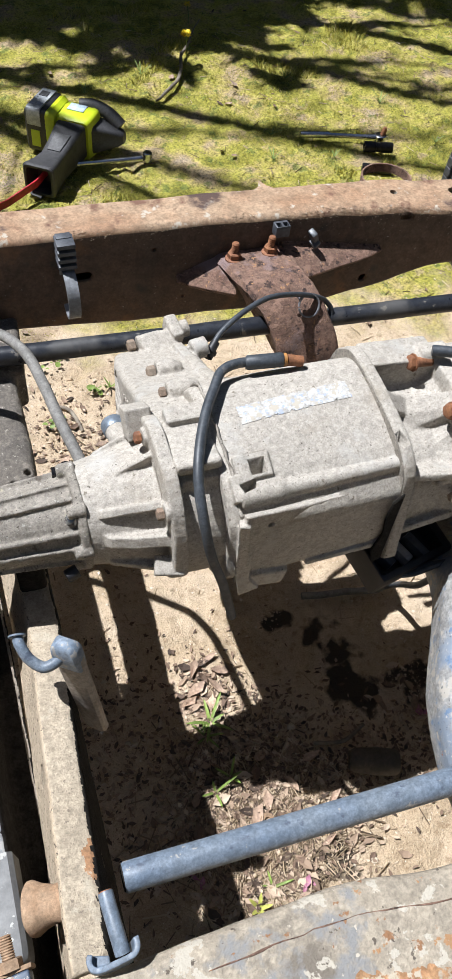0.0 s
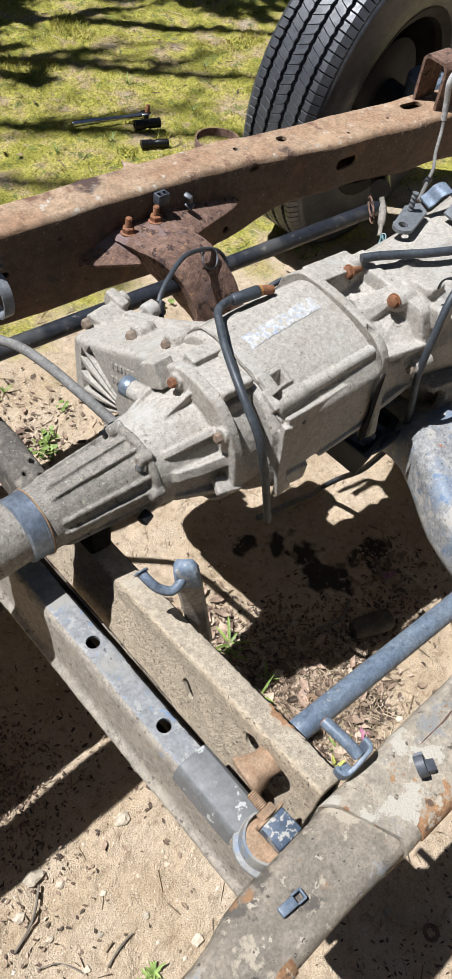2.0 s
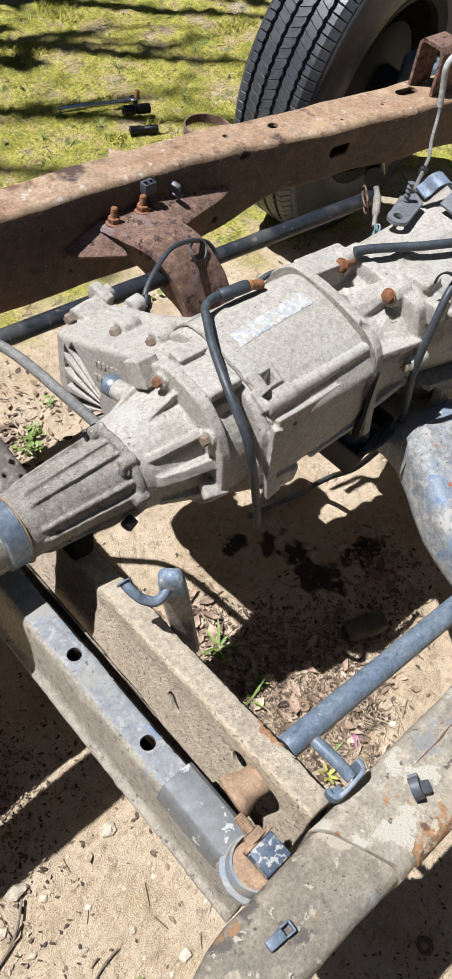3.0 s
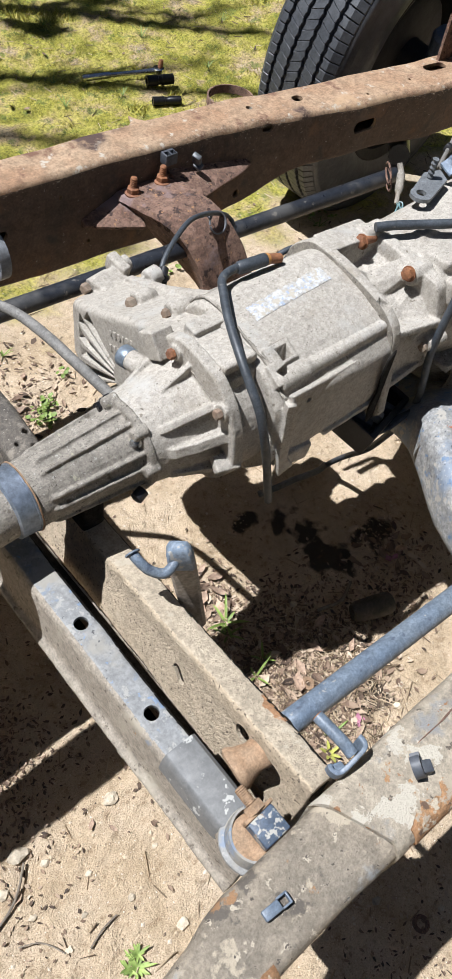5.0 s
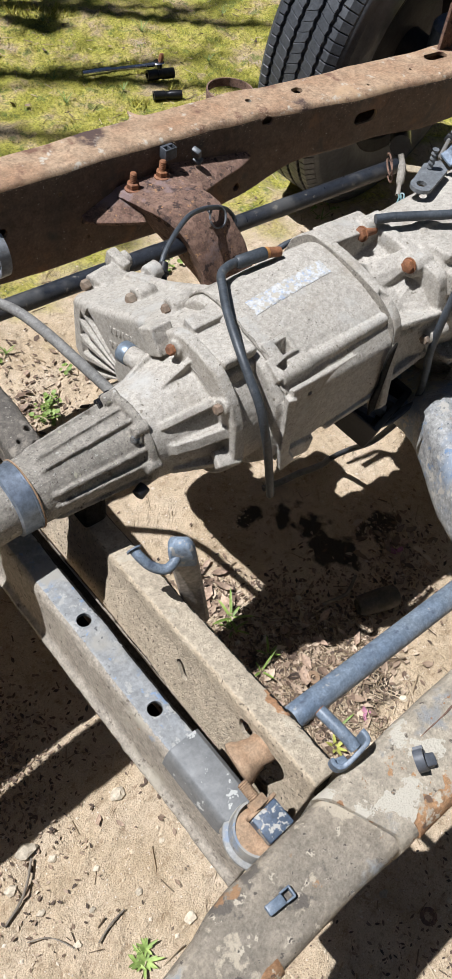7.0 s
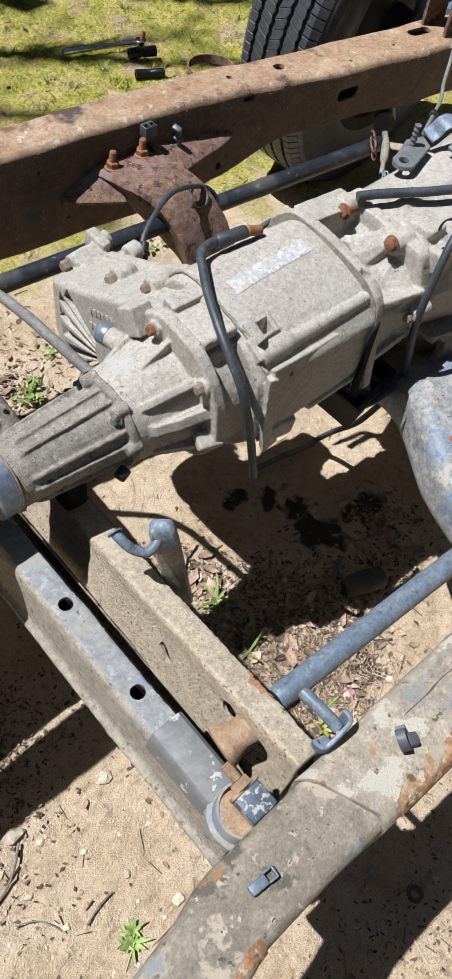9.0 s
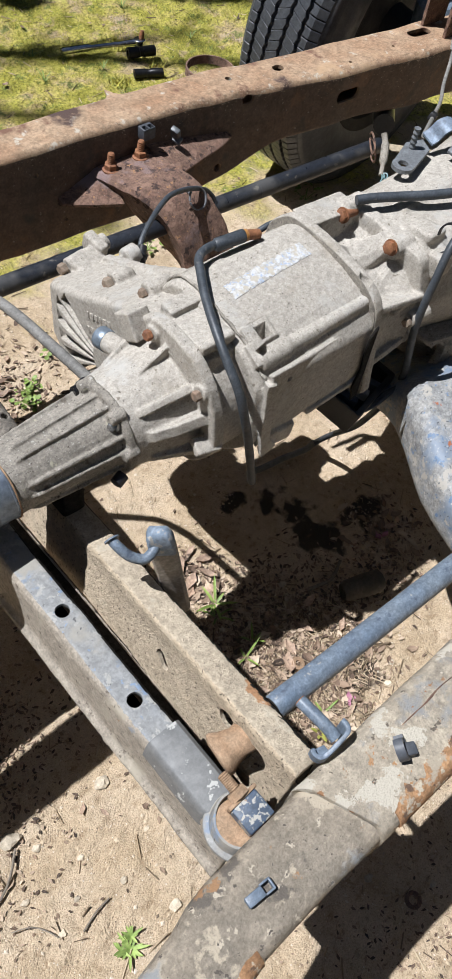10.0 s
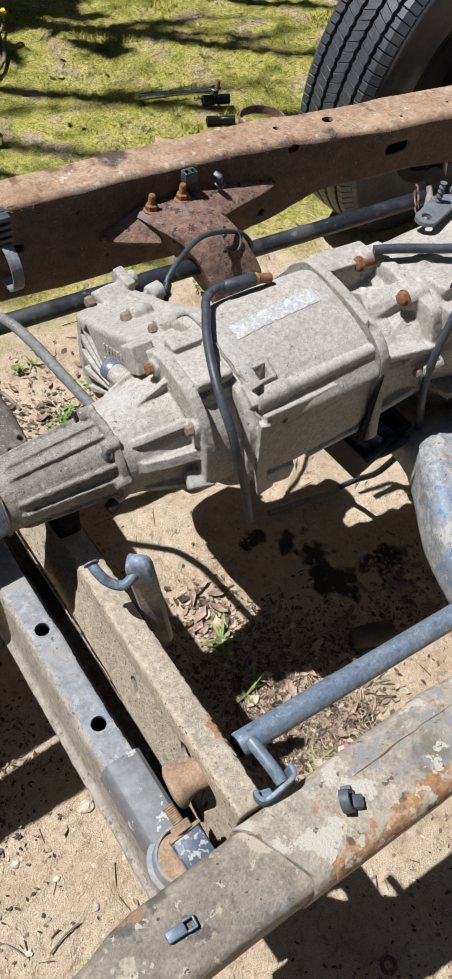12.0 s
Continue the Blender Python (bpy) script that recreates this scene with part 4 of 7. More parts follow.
for x, y, z in ((0.622, 0.7295, 0.5475), (0.6325, 0.661, 0.5425)):
    bm = bmesh.new()
    lathe(bm, (x + 0.022, y, z - 0.003), (-1, 0, 0.12), [(0, 0.0055), (0.021, 0.0055), (0.0215, 0.0095), (0.023, 0.0095)], 14)
    lathe(bm, (x, y, z), (-1, 0, 0.12), [(0, 0.0078), (0.006, 0.0078), (0.007, 0.006)], 6)
    part("bolt", bm, RUST_BOLT, gearbox, "rusty hexagon bolt with a flange")
# filler stub with its metal collar, breather, small fittings
bm = bmesh.new()
lathe(bm, (0.320, 0.742, 0.486), (-0.12, 1, -0.10), [(0, 0.0122), (0.03, 0.0117), (0.032, 0.0110), (0.036, 0.0110)], 22)
stub = part("filler_stub", bm, CAST, gearbox)
bm = bmesh.new()
lathe(bm, (0.3165, 0.771, 0.483), (-0.12, 1, -0.10), [(0, 0.0122), (0.001, 0.0127), (0.012, 0.0127), (0.013, 0.012)], 22)
part("collar", bm, plain("zinc_collar", (0.25, 0.30, 0.36), 0.4, 0.6), stub, "zinc-plated metal collar")
bm = bmesh.new()
lathe(bm, (0.262, 0.728, 0.486), (-1, 0.05, 0.1), [(0, 0.008), (0.012, 0.0085), (0.013, 0.0065), (0.02, 0.006)], 16)
lathe(bm, (0.256, 0.726, 0.492), (0, 0, 1), [(0, 0.007), (0.006, 0.007), (0.008, 0.005)], 12)
part("breather", bm, plain("glossy_black", (0.012, 0.012, 0.014), 0.15), gearbox, "glossy black breather plug")
bm = bmesh.new()
bolt_head(bm, (0.252, 0.672, 0.486), (-1, -0.2, 0.2), 0.0048, 0.006)
part("bolt", bm, plain("bright_steel", (0.45, 0.46, 0.47), 0.3, 0.9), gearbox, "bright steel bolt")
bm = bmesh.new()
lathe(bm, (0.247, 0.652, 0.428), (-1, -0.3, -0.2), [(0, 0.007), (0.012, 0.007), (0.013, 0.005)], 12)
part("bolt", bm, PLASTIC, gearbox, "black plug")
# sticker on top
STICKER = surf("faded_sticker", (0.41, 0.40, 0.375), (0.375, 0.36, 0.33), 50, (0.45, 0.65), bump=0.3, bscale=420, bdist=0.0008, marks=[((0.49, 0.495, 0.505), 150, 0.50, 0.56, 0, 0.6), ((0.30, 0.35, 0.45), 230, 0.56, 0.60, 0, 0.6), ((0.40, 0.365, 0.305), 120, 0.55, 0.58, 0, 0.9)])
bpy.context.view_layer.update()
bm = bmesh.new()
NU, NV = 97, 19
grid = []
for i in range(NU):
    row = []
    for j in range(NV):
        x, y = 0.421 + 0.117 * i / (NU - 1), 0.6925 + 0.020 * j / (NV - 1) + 0.006 * i / (NU - 1)
        z = (main_case.ray_cast(Vector((x, y, 0.7)) - base_of(gearbox), Vector((0, 0, -1)))[1] + base_of(gearbox)).z
        row.append((x, y, z))
    grid.append(row)
low = [[bm.verts.new((x, y, z - 0.0004)) for x, y, z in row] for row in grid]
for i in range(NU - 1):
    for j in range(NV - 1):
        edge = min(i, NU - 2 - i, j, NV - 2 - j)
        torn = noise.noise(Vector((i * 0.20, j * 0.27, 2.0))) + 0.5 * noise.noise(Vector((i * 0.55, j * 0.65, 5.0)))
        if torn > (0.18 if edge == 0 else 0.42 if edge == 1 else 0.95):
            continue
        bm.faces.new((low[i][j], low[i + 1][j], low[i + 1][j + 1], low[i][j + 1]))
bmesh.ops.delete(bm, geom=[v for v in bm.verts if not v.link_faces], context="VERTS")
bmesh.ops.translate(bm, verts=bm.verts, vec=(0, 0, 0.0010))
bmesh.ops.solidify(bm, geom=list(bm.faces), thickness=0.0008)
part("sticker", bm, STICKER, gearbox, "faded white and blue sticker")


# ---- wheel ----
TYRE = surf("tyre_rubber", (0.043, 0.047, 0.055), (0.060, 0.064, 0.072), 20, (0.36, 0.55), bump=0.15, bscale=300, bdist=0.0006)
HUB = Vector((1.438, 1.362, 0.335))
WA = Vector((0.134, -0.985, -0.073)).normalized()
WU = WA.cross(Vector((0, 0, 1))).normalized() * -1
WV = WA.cross(WU)
R, HALF = 0.350, 0.080
wheel = thing("wheel", (HUB.x, HUB.y, 0.0), "black truck tyre with a ribbed tread on a dark steel rim", "wheel")


def tyre_at(u, ang, r):
    return HUB + WA * u + (WU * math.cos(ang) + WV * math.sin(ang)) * r


def crown(u):
    """Radius of the tread's surface across the tyre."""
    a = abs(u) / HALF
    return R - 0.004 * a * a - 0.014 * max(0.0, a - 0.86) / 0.14


bm = bmesh.new()
prof = [(-0.075, 0.195), (-0.092, 0.225), (-0.098, 0.265), (-0.094, 0.305), (-0.087, 0.322), (-0.078, 0.333), (-0.04, 0.340), (0, 0.341), (0.04, 0.340), (0.078, 0.333), (0.0845, 0.325), (0.0868, 0.3215), (0.0862, 0.3195), (0.0885, 0.316), (0.0878, 0.314), (0.0905, 0.309), (0.0898, 0.307), (0.0955, 0.288), (0.098, 0.265), (0.092, 0.225), (0.075, 0.195)]
loft(bm, [[tyre_at(u, a, r) for u, r in prof] for a in np.linspace(0, 2 * math.pi, 121)], False, False)
tyre = part("tyre", bm, TYRE, wheel, sharp=60)
# tread blocks: five ribs, each cut into slanted blocks
vs, fs = [], []
N = 116
PITCH = 2 * math.pi / N
ORIGIN = Vector((HUB.x, HUB.y, 0.0))
# rib: from, to, slant, share of the pitch, zigzag at its two edges
RIBS = ((-0.080, -0.0530, 0.10, 0.90, 0.0, 0.0026), (-0.0455, -0.0210, 0.60, 0.97, 0.0026, 0.0026), (-0.0135, 0.0105, -0.55, 0.97, 0.0026, 0.0026), (0.0180, 0.0425, 0.60, 0.97, 0.0026, 0.0026), (0.0500, 0.080, 0.10, 0.89, 0.0026, 0.0))
phase = 0.0
for u0, u1, slant, share, n0, n1 in RIBS:
    for k in range(N):
        a0 = PITCH * (k + phase)
        base = len(vs)
        for depth, grow in ((0.012, 0.0), (0.0010, 0.0), (0.0, 0.0009)):
            g = grow / R
            ring = [(u0 + grow, a0 + g)]
            ring += [(u0 + n0 + grow, a0 + PITCH * share * 0.45), (u0 + n0 * 0.6 + grow, a0 + PITCH * share * 0.6), (u0 + grow, a0 + PITCH * share - g)]
            end = a0 + PITCH * slant
            mid = (a0 + end) / 2 + PITCH * 0.03
            um = (u0 + u1) / 2
            ring += [(um, mid + PITCH * share - g), (u1 - grow, end + PITCH * share - g), (u1 + n1 * 0.6 - grow, end + PITCH * share * 0.6), (u1 + n1 - grow, end + PITCH * share * 0.45), (u1 - grow, end + g), (um, mid + g)]
            for u, a in ring:
                vs.append(tyre_at(u, a, crown(u) - depth) - ORIGIN)
        m = len(ring)
        for lay in (0, m):
            for q in range(m):
                fs.append((base + lay + q, base + lay + (q + 1) % m, base + lay + m + (q + 1) % m, base + lay + m + q))
        t0 = base + 2 * m
        fs += [(t0, t0 + 1, t0 + 2, t0 + 3, t0 + 4, t0 + 9), (t0 + 9, t0 + 4, t0 + 5, t0 + 6, t0 + 7, t0 + 8)]
    phase += slant
me = bpy.data.meshes.new("tread_block")
me.from_pydata(vs, [], fs)
me.materials.append(TYRE)
tread = new("tread", me)
tread.parent = tyre
tagged(tread, "blocky ribbed tread", kind="stuff")
# rim and drum near-black: the wheel's inner shade is in their colour
RIM = plain("shaded_dark_steel", (0.022, 0.02, 0.019), 0.75, 0.1)
bm = bmesh.new()
lathe(bm, HUB, WA, [(-0.07, 0.03), (-0.068, 0.14), (-0.05, 0.17), (0.0, 0.182), (0.07, 0.19), (0.078, 0.208), (0.084, 0.210), (0.085, 0.206), (0.076, 0.186), (0.06, 0.182)], 48, False)
part("rim", bm, RIM, wheel, "dirty steel rim, near-black to carry its shade")
bm = bmesh.new()
lathe(bm, HUB, WA, [(-0.05, 0.0), (-0.05, 0.13), (0.045, 0.132), (0.05, 0.125), (0.052, 0.05), (0.10, 0.045), (0.13, 0.04), (0.14, 0.0)], 32, False)
part("brake_drum", bm, RIM, wheel, "brake drum, near-black to carry the shade inside the wheel")


# ---- fittings on the far rail ----
def web_y(x):
    return along(FAR, x)[0]


inner = bmesh.new()
loft(inner, [[(x, y, z) for y, z in rounded(along(FAR, x)[0] + 0.006, along(FAR, x)[1] - 0.006, along(FAR, x)[2] + 0.006, along(FAR, x)[3] - 0.006, 0.008, 3)] for x in np.arange(-0.55, 2.16, 0.03)])
cut(far_rail, [inner])
cut(far_rail, [peg((0.793, web_y(0.793), 0.333), (0, 1, 0), 0.0075, 0.045), peg((1.052, web_y(1.052), 0.402), (0, 1, 0), 0.0115, 0.045, (0.015, 0, 0)), peg((0.456, 1.125, 0.432), (0, 1, 0), 0.0035, 0.05),
               peg((0.352, 1.126, 0.402), (0, 1, 0), 0.008, 0.045, (0.009, 0, 0)), peg((0.842, 1.112, 0.436), (0, 1, 0.2), 0.0075, 0.045, (0.004, 0, 0)),
               peg((0.836, 1.159, 0.445), (0, 0, 1), 0.0055, 0.06), peg((0.938, 1.150, 0.44), (0, 0, 1), 0.0085, 0.06, (0.002, 0, 0)), peg((1.260, 1.115, 0.44), (0, 0, 1), 0.011, 0.06, (0.015, -0.002, 0)),
               peg((1.066, 1.104, 0.44), (0, 0, 1), 0.003, 0.06), peg((1.178, 1.105, 0.44), (0, 0, 1), 0.003, 0.06), peg((0.50, 1.125, 0.345), (0, 1, 0), 0.003, 0.05)])

# pale flakes of old coating along the rail's worn inner edge
rng = random.Random(31)
vs, fs = [], []
origin = base_of(frame_thing)
for k in range(3000):
    x = rng.uniform(0.34, 1.42)
    if noise.noise(Vector((x * 9, 2.0, 0))) + rng.gauss(0, 0.25) < -0.12:
        continue
    y0, y1, z0, z1 = along(FAR, x)
    a = rng.gauss(48, 26 if x < 0.9 else 44)
    if a < 90:
        ang = radians(max(a, -6.0))
        p = Vector((x, y0 + 0.011 - 0.0112 * math.sin(ang), z1 - 0.011 + 0.0112 * math.cos(ang)))
    else:
        p = Vector((x, y0 - 0.0002, z1 - 0.011 - (a - 90) * 0.0007))
    s = rng.uniform(0.0004, 0.0013)
    b = len(vs)
    for d in ((1.4, 0, 0), (0, -0.9, 0.3), (-1.2, 0, 0.2), (0, 0.9, -0.3), (0, -0.45, 0.5), (0, 0.4, -0.5)):
        vs.append(p - origin + Vector(d) * s * rng.uniform(0.7, 1.3))
    fs += [(b, b + 1, b + 4), (b + 1, b + 2, b + 4), (b + 2, b + 3, b + 4), (b + 3, b, b + 4), (b + 1, b, b + 5), (b + 2, b + 1, b + 5), (b + 3, b + 2, b + 5), (b, b + 3, b + 5)]
me = bpy.data.meshes.new("flaking_coat")
me.from_pydata(vs, [], fs)
me.materials.append(surf("pale_crust", (0.38, 0.31, 0.225), (0.27, 0.19, 0.12), 300, (0.8, 0.95), bump=0.4, bscale=260, bdist=0.0012, fine=0.3))
flakes = new("flaking_coat", me)
flakes.parent = frame_thing
tagged(flakes, "pale flaking coating along the rail's edge", kind="stuff")

# engine mount arm: a pressed plate with turned-down sides
bm = bmesh.new()
rows = [(1.122, 0.413, 0.543, 0.657, 0.006), (1.105, 0.414, 0.543, 0.657, 0.010), (1.085, 0.416, 0.546, 0.656, 0.022), (1.065, 0.418, 0.550, 0.656, 0.036), (1.048, 0.419, 0.555, 0.657, 0.048), (1.032, 0.418, 0.560, 0.659, 0.056), (1.016, 0.413, 0.566, 0.662, 0.061), (1.0, 0.404, 0.573, 0.667, 0.064),
        (0.986, 0.391, 0.580, 0.672, 0.062), (0.974, 0.374, 0.585, 0.678, 0.056), (0.962, 0.350, 0.589, 0.684, 0.045), (0.950, 0.318, 0.592, 0.688, 0.03)]
rings = []
for y, z, x0, x1, d in rows:
    c = 0.55 * d if y < 1.06 else 0.006
    rings.append([(x0 + min(0.018, d * 0.5), y + c, z - d), (x0 + 0.001, y, z - 0.006), (x0 + 0.006, y, z), (x0 + 0.03, y, z + 0.0016), (x1 - 0.03, y, z + 0.0016), (x1 - 0.006, y, z), (x1 - 0.001, y, z - 0.006), (x1 - 0.006, y + c, z - d),
                  (x1 - 0.012, y + c, z - d), (x1 - 0.008, y, z - 0.008), (x0 + 0.008, y, z - 0.008), (x0 + min(0.024, d * 0.9), y + c, z - d)])
loft(bm, rings)
bmesh.ops.subdivide_edges(bm, edges=list(bm.edges), cuts=2, use_grid_fill=True)
wobble(bm, 0.0018, 32.0)
wobble(bm, 0.0012, 110.0)
arm = part("mount_arm", bm, RUST_DEEP, frame_thing, "deeply rusted pressed-steel mount arm")
for tip, base in (((0.488, 1.120, 0.378), 0.556), ((0.806, 1.116, 0.386), 0.645)):
    bm = bmesh.new()
    rings = []
    for i in range(7):
        t = i / 6
        x = tip[0] + (base - tip[0]) * t
        zt = tip[2] + 0.006 + 0.026 * t
        p, h = 0.012 + 0.056 * t ** 0.8, 0.006 + 0.024 * t
        y = web_y(x) + 0.002
        rings.append([(x, y, zt + 0.002), (x, y - p * 0.85, zt - 0.012 * t), (x, y - p, zt - 0.018 * t - 0.002), (x, y - p * 0.9, zt - h), (x, y, zt - h - 0.006)])
    loft(bm, rings)
    wobble(bm, 0.0012, 50.0)
    part("wing", bm, RUST_DEEP, arm, "pointed rusty gusset against the rail")
for x, y in ((0.566, 1.104), (0.622, 1.107)):
    bm = bmesh.new()
    lathe(bm, (x, y, 0.4150), (0, 0, 1), [(0, 0.0125), (0.002, 0.0125), (0.003, 0.011)], 18)
    lathe(bm, (x, y, 0.4172), (0, 0, 1), [(0, 0.0095), (0.0075, 0.0095), (0.009, 0.0075)], 6)
    lathe(bm, (x, y, 0.4232), (0.1, 0.05, 1), [(k * 0.0014, 0.0054 if k % 2 else 0.0046) for k in range(12)] + [(0.0175, 0.004)], 12)
    part("stud", bm, RUST_BOLT, arm, "rusty stud with nut and washer")
# cup welded to the outside of the rail, small tab
bm = bmesh.new()
lathe(bm, (0.871, 1.240, 0.404), (0, 0, 1), [(0.006, 0.041), (0.020, 0.041), (0.020, 0.0385), (0.006, 0.0385), (0.006, 0.041)], 36, False)
part("bump_cup", bm, RUST_DEEP, frame_thing, "rusty ring welded outside the rail")
bm = bmesh.new()
outline(bm, [(0.615, 1.19), (0.665, 1.19), (0.648, 1.207), (0.642, 1.222), (0.636, 1.207)], 0.004, lambda u, v, w: (u, v, 0.4525 + w))
part("tab", bm, RUST_RAIL, frame_thing, "small rusty tab")
# line clips
GREY_PLASTIC = plain("grey_plastic", (0.062, 0.068, 0.080), 0.5, bump=0.2)
clip = thing("line_clip", (0.638, 1.118, 0.44), "dark grey plastic line clip fixed to the rusty rail", "clip", "line clips")
bm = bmesh.new()
box(bm, (0.638, 1.114, 0.446), (0.022, 0.016, 0.018), None, 0.002)
body_o = part("clip_body", bm, GREY_PLASTIC, clip)
bm1, bm2 = bmesh.new(), bmesh.new()
box(bm1, (0.633, 1.112, 0.453), (0.007, 0.009, 0.012), None, 0)
box(bm2, (0.643, 1.112, 0.453), (0.007, 0.009, 0.012), None, 0)
cut(body_o, [bm1, bm2])
bm = bmesh.new()
box(bm, (0.686, 1.105, 0.434), (0.009, 0.014, 0.022), Euler((0.3, -0.5, 0.2)).to_matrix(), 0.002)
box(bm, (0.690, 1.105, 0.422), (0.012, 0.014, 0.007), Euler((0.3, -0.5, 0.2)).to_matrix(), 0.002)
single("line_clip", bm, plain("galvanised_clip", (0.10, 0.108, 0.118), 0.45, 0.2), (0.686, 1.112, 0.42), "bent galvanised metal clip on the rusty rail", "clip", "line clips")
strap = thing("hose_clamp", (0.333, 1.12, 0.36), "grey plastic hose clamp with a ribbed block on the rail", "clamp")
bm = bmesh.new()
for k in range(4):
    box(bm, (0.332, 1.108, 0.444 + 0.0105 * k), (0.024, 0.026, 0.0062), None, 0.0012)
box(bm, (0.332, 1.116, 0.459), (0.020, 0.012, 0.042), None, 0.001)
part("ribbed_block", bm, GREY_PLASTIC, strap)
bm = bmesh.new()
loft(bm, [[(0.324 + dx, 1.098 + r * math.cos(a), 0.402 + r * 1.15 * math.sin(a)) for dx, r in ((0.0, 0.031), (0.016, 0.031), (0.016, 0.028), (0.0, 0.028))] for a in np.linspace(radians(20), radians(300), 22)])
part("band", bm, plain("grey_band", (0.20, 0.21, 0.225), 0.45, bump=0.1), strap, "light grey plastic band")

# deep bracket that carries the crossmembers' ends, unseen, added for its ground shadow
bm = bmesh.new()
loft(bm, [[(x, y, z) for y, z in rounded(0.242, 0.304, 0.285, 0.40, 0.008, 3)] for x in (0.085, 0.088, 0.235, 0.238)])
part("end_bracket", bm, RAIL_BASE, frame_thing, "dirty bracket under the rail that holds the crossmembers")

# ---- near rail fittings ----
bm = bmesh.new()
rings = []
for x in np.concatenate([[0.158, 0.159], np.arange(0.17, 1.2, 0.015)]):
    y0, y1, z0, z1 = along(NEAR, x)
    up = 0.0006 if x < 0.1585 else 0.0036
    ring = []
    for y, z in rounded(y0 - 0.003, y1 + 0.003, 0.382, z1 + up, 0.012, 5):
        v = min(max((y1 - y) / (y1 - y0), 0.0), 1.0)
        slant = 0.040 * v ** 0.8 - 0.014 * max(0.0, v - 0.75) / 0.25
        ring.append((x + slant * max(0.0, 1 - (x - 0.158) / 0.12), y, z))
    rings.append(ring)
loft(bm, rings)
wobble(bm, 0.0010, 14.0)
wobble(bm, 0.0006, 70.0)
part("rail_sleeve", bm, RAIL_NEAR, frame_thing, "overlapping rail section with a raised edge")
seam = []
for k in range(60):
    x = 0.262 + 0.008 * k
    y0, y1, z0, z1 = along(NEAR, x)
    seam.append((x, y1 - 0.021 + 0.0016 * noise.noise(Vector((x * 40, 1, 2))) + 0.001 * noise.noise(Vector((x * 130, 5, 2))), z1 + 0.0036))
bm = bmesh.new()
tube(bm, seam, [0.0003 + 0.0011 * abs(noise.noise(Vector((k * 0.31, 3, 3)))) for k in range(60)], 8)
part("weld_seam", bm, RUST_DEEP, frame_thing, "rough rusty seam along the rail")
for x_from, x_to, seed, lift in ((0.205, 0.62, 1.0, 0.0), (-0.15, 0.06, 3.0, -0.0030)):
    bm = bmesh.new()
    rings = []
    for x in np.arange(x_from, x_to, 0.0015):
        y0, y1, z0, z1 = along(NEAR, x)
        fade = min(1.0, (x - x_from) / 0.02, (x_to - x) / 0.02)
        w = max(0.0003, (0.35 if lift else 1.0) * fade * (0.0085 + 0.010 * noise.noise(Vector((x * 40, seed, 0))) + 0.005 * noise.noise(Vector((x * 120, seed, 3))) + 0.003 * noise.noise(Vector((x * 380, seed, 5)))))
        dy, dz = (0.0034, -0.0034) if lift else (0.0, 0.0)
        low = 0.004 + 0.007 * abs(noise.noise(Vector((x * 60, seed, 9))))
        rings.append([(x, y0 + dy + u, z1 + dz + v) for u, v in ((-0.0040, -0.006 - low), (-0.0042, -0.0065), (-0.0022, -0.0015), (0.0008, 0.0020), (0.0050, 0.0044), (0.0065 + w, 0.0049), (0.0065 + w, 0.0024), (0.006, -0.002), (0.001, -0.006 - low))])
    loft(bm, rings)
    part("rust_scale", bm, surf("flaking_rust", (0.255, 0.13, 0.062), (0.345, 0.20, 0.10), 60, (0.8, 0.95), bump=0.9, bscale=260, bdist=0.002, fine=0.3, marks=[((0.345, 0.295, 0.225), 26, 0.53, 0.56, 0, 0.9), ((0.44, 0.38, 0.29), 90, 0.56, 0.60, 0, 0.9), ((0.12, 0.075, 0.05), 70, 0.58, 0.64, 0, 0.9)]) if seed < 1.5 else bpy.data.materials["flaking_rust"], frame_thing, "flaking orange rust along the rail's edge")
clip2 = thing("line_clip", (0.087, 0.272, 0.457), "flat blue-grey plastic clip pressed into the dusty rail", "clip", "line clips")
bm = bmesh.new()
tz = Euler((0, 0, radians(-4))).to_matrix()
box(bm, (0.080, 0.272, 0.4605), (0.0155, 0.0085, 0.0055), tz, 0.0012)
part("clip_body", bm, BAR_BLUE, clip2)
bm = bmesh.new()
box(bm, (0.0915, 0.2755, 0.4605), (0.0085, 0.0018, 0.0055), tz, 0.0006)
box(bm, (0.0915, 0.2675, 0.4605), (0.0085, 0.0018, 0.0055), tz, 0.0006)
box(bm, (0.0955, 0.2715, 0.4605), (0.0018, 0.009, 0.0055), tz, 0.0006)
part("latch", bm, BAR_BLUE, clip2)
clip3 = thing("line_clip", (0.243, 0.274, 0.459), "round dark plastic line clip standing on the dusty rail", "clip", "line clips")
bm = bmesh.new()
ca = Vector((0.75, -0.45, 0.5)).normalized()
cs, cu = ca.orthogonal().normalized(), ca.cross(ca.orthogonal().normalized())
c0 = Vector((0.2425, 0.2745, 0.471))
loft(bm, [[c0 + (cs * math.cos(a) + cu * math.sin(a)) * r + ca * w for r, w in ((0.0105, -0.004), (0.0105, 0.004), (0.0072, 0.004), (0.0072, -0.004))] for a in np.linspace(0, radians(318), 24)])
part("ring", bm, GREY_PLASTIC, clip3)
bm = bmesh.new()
box(bm, (0.249, 0.270, 0.4645), (0.012, 0.011, 0.010), Euler((0, 0, -0.5)).to_matrix(), 0.0015)
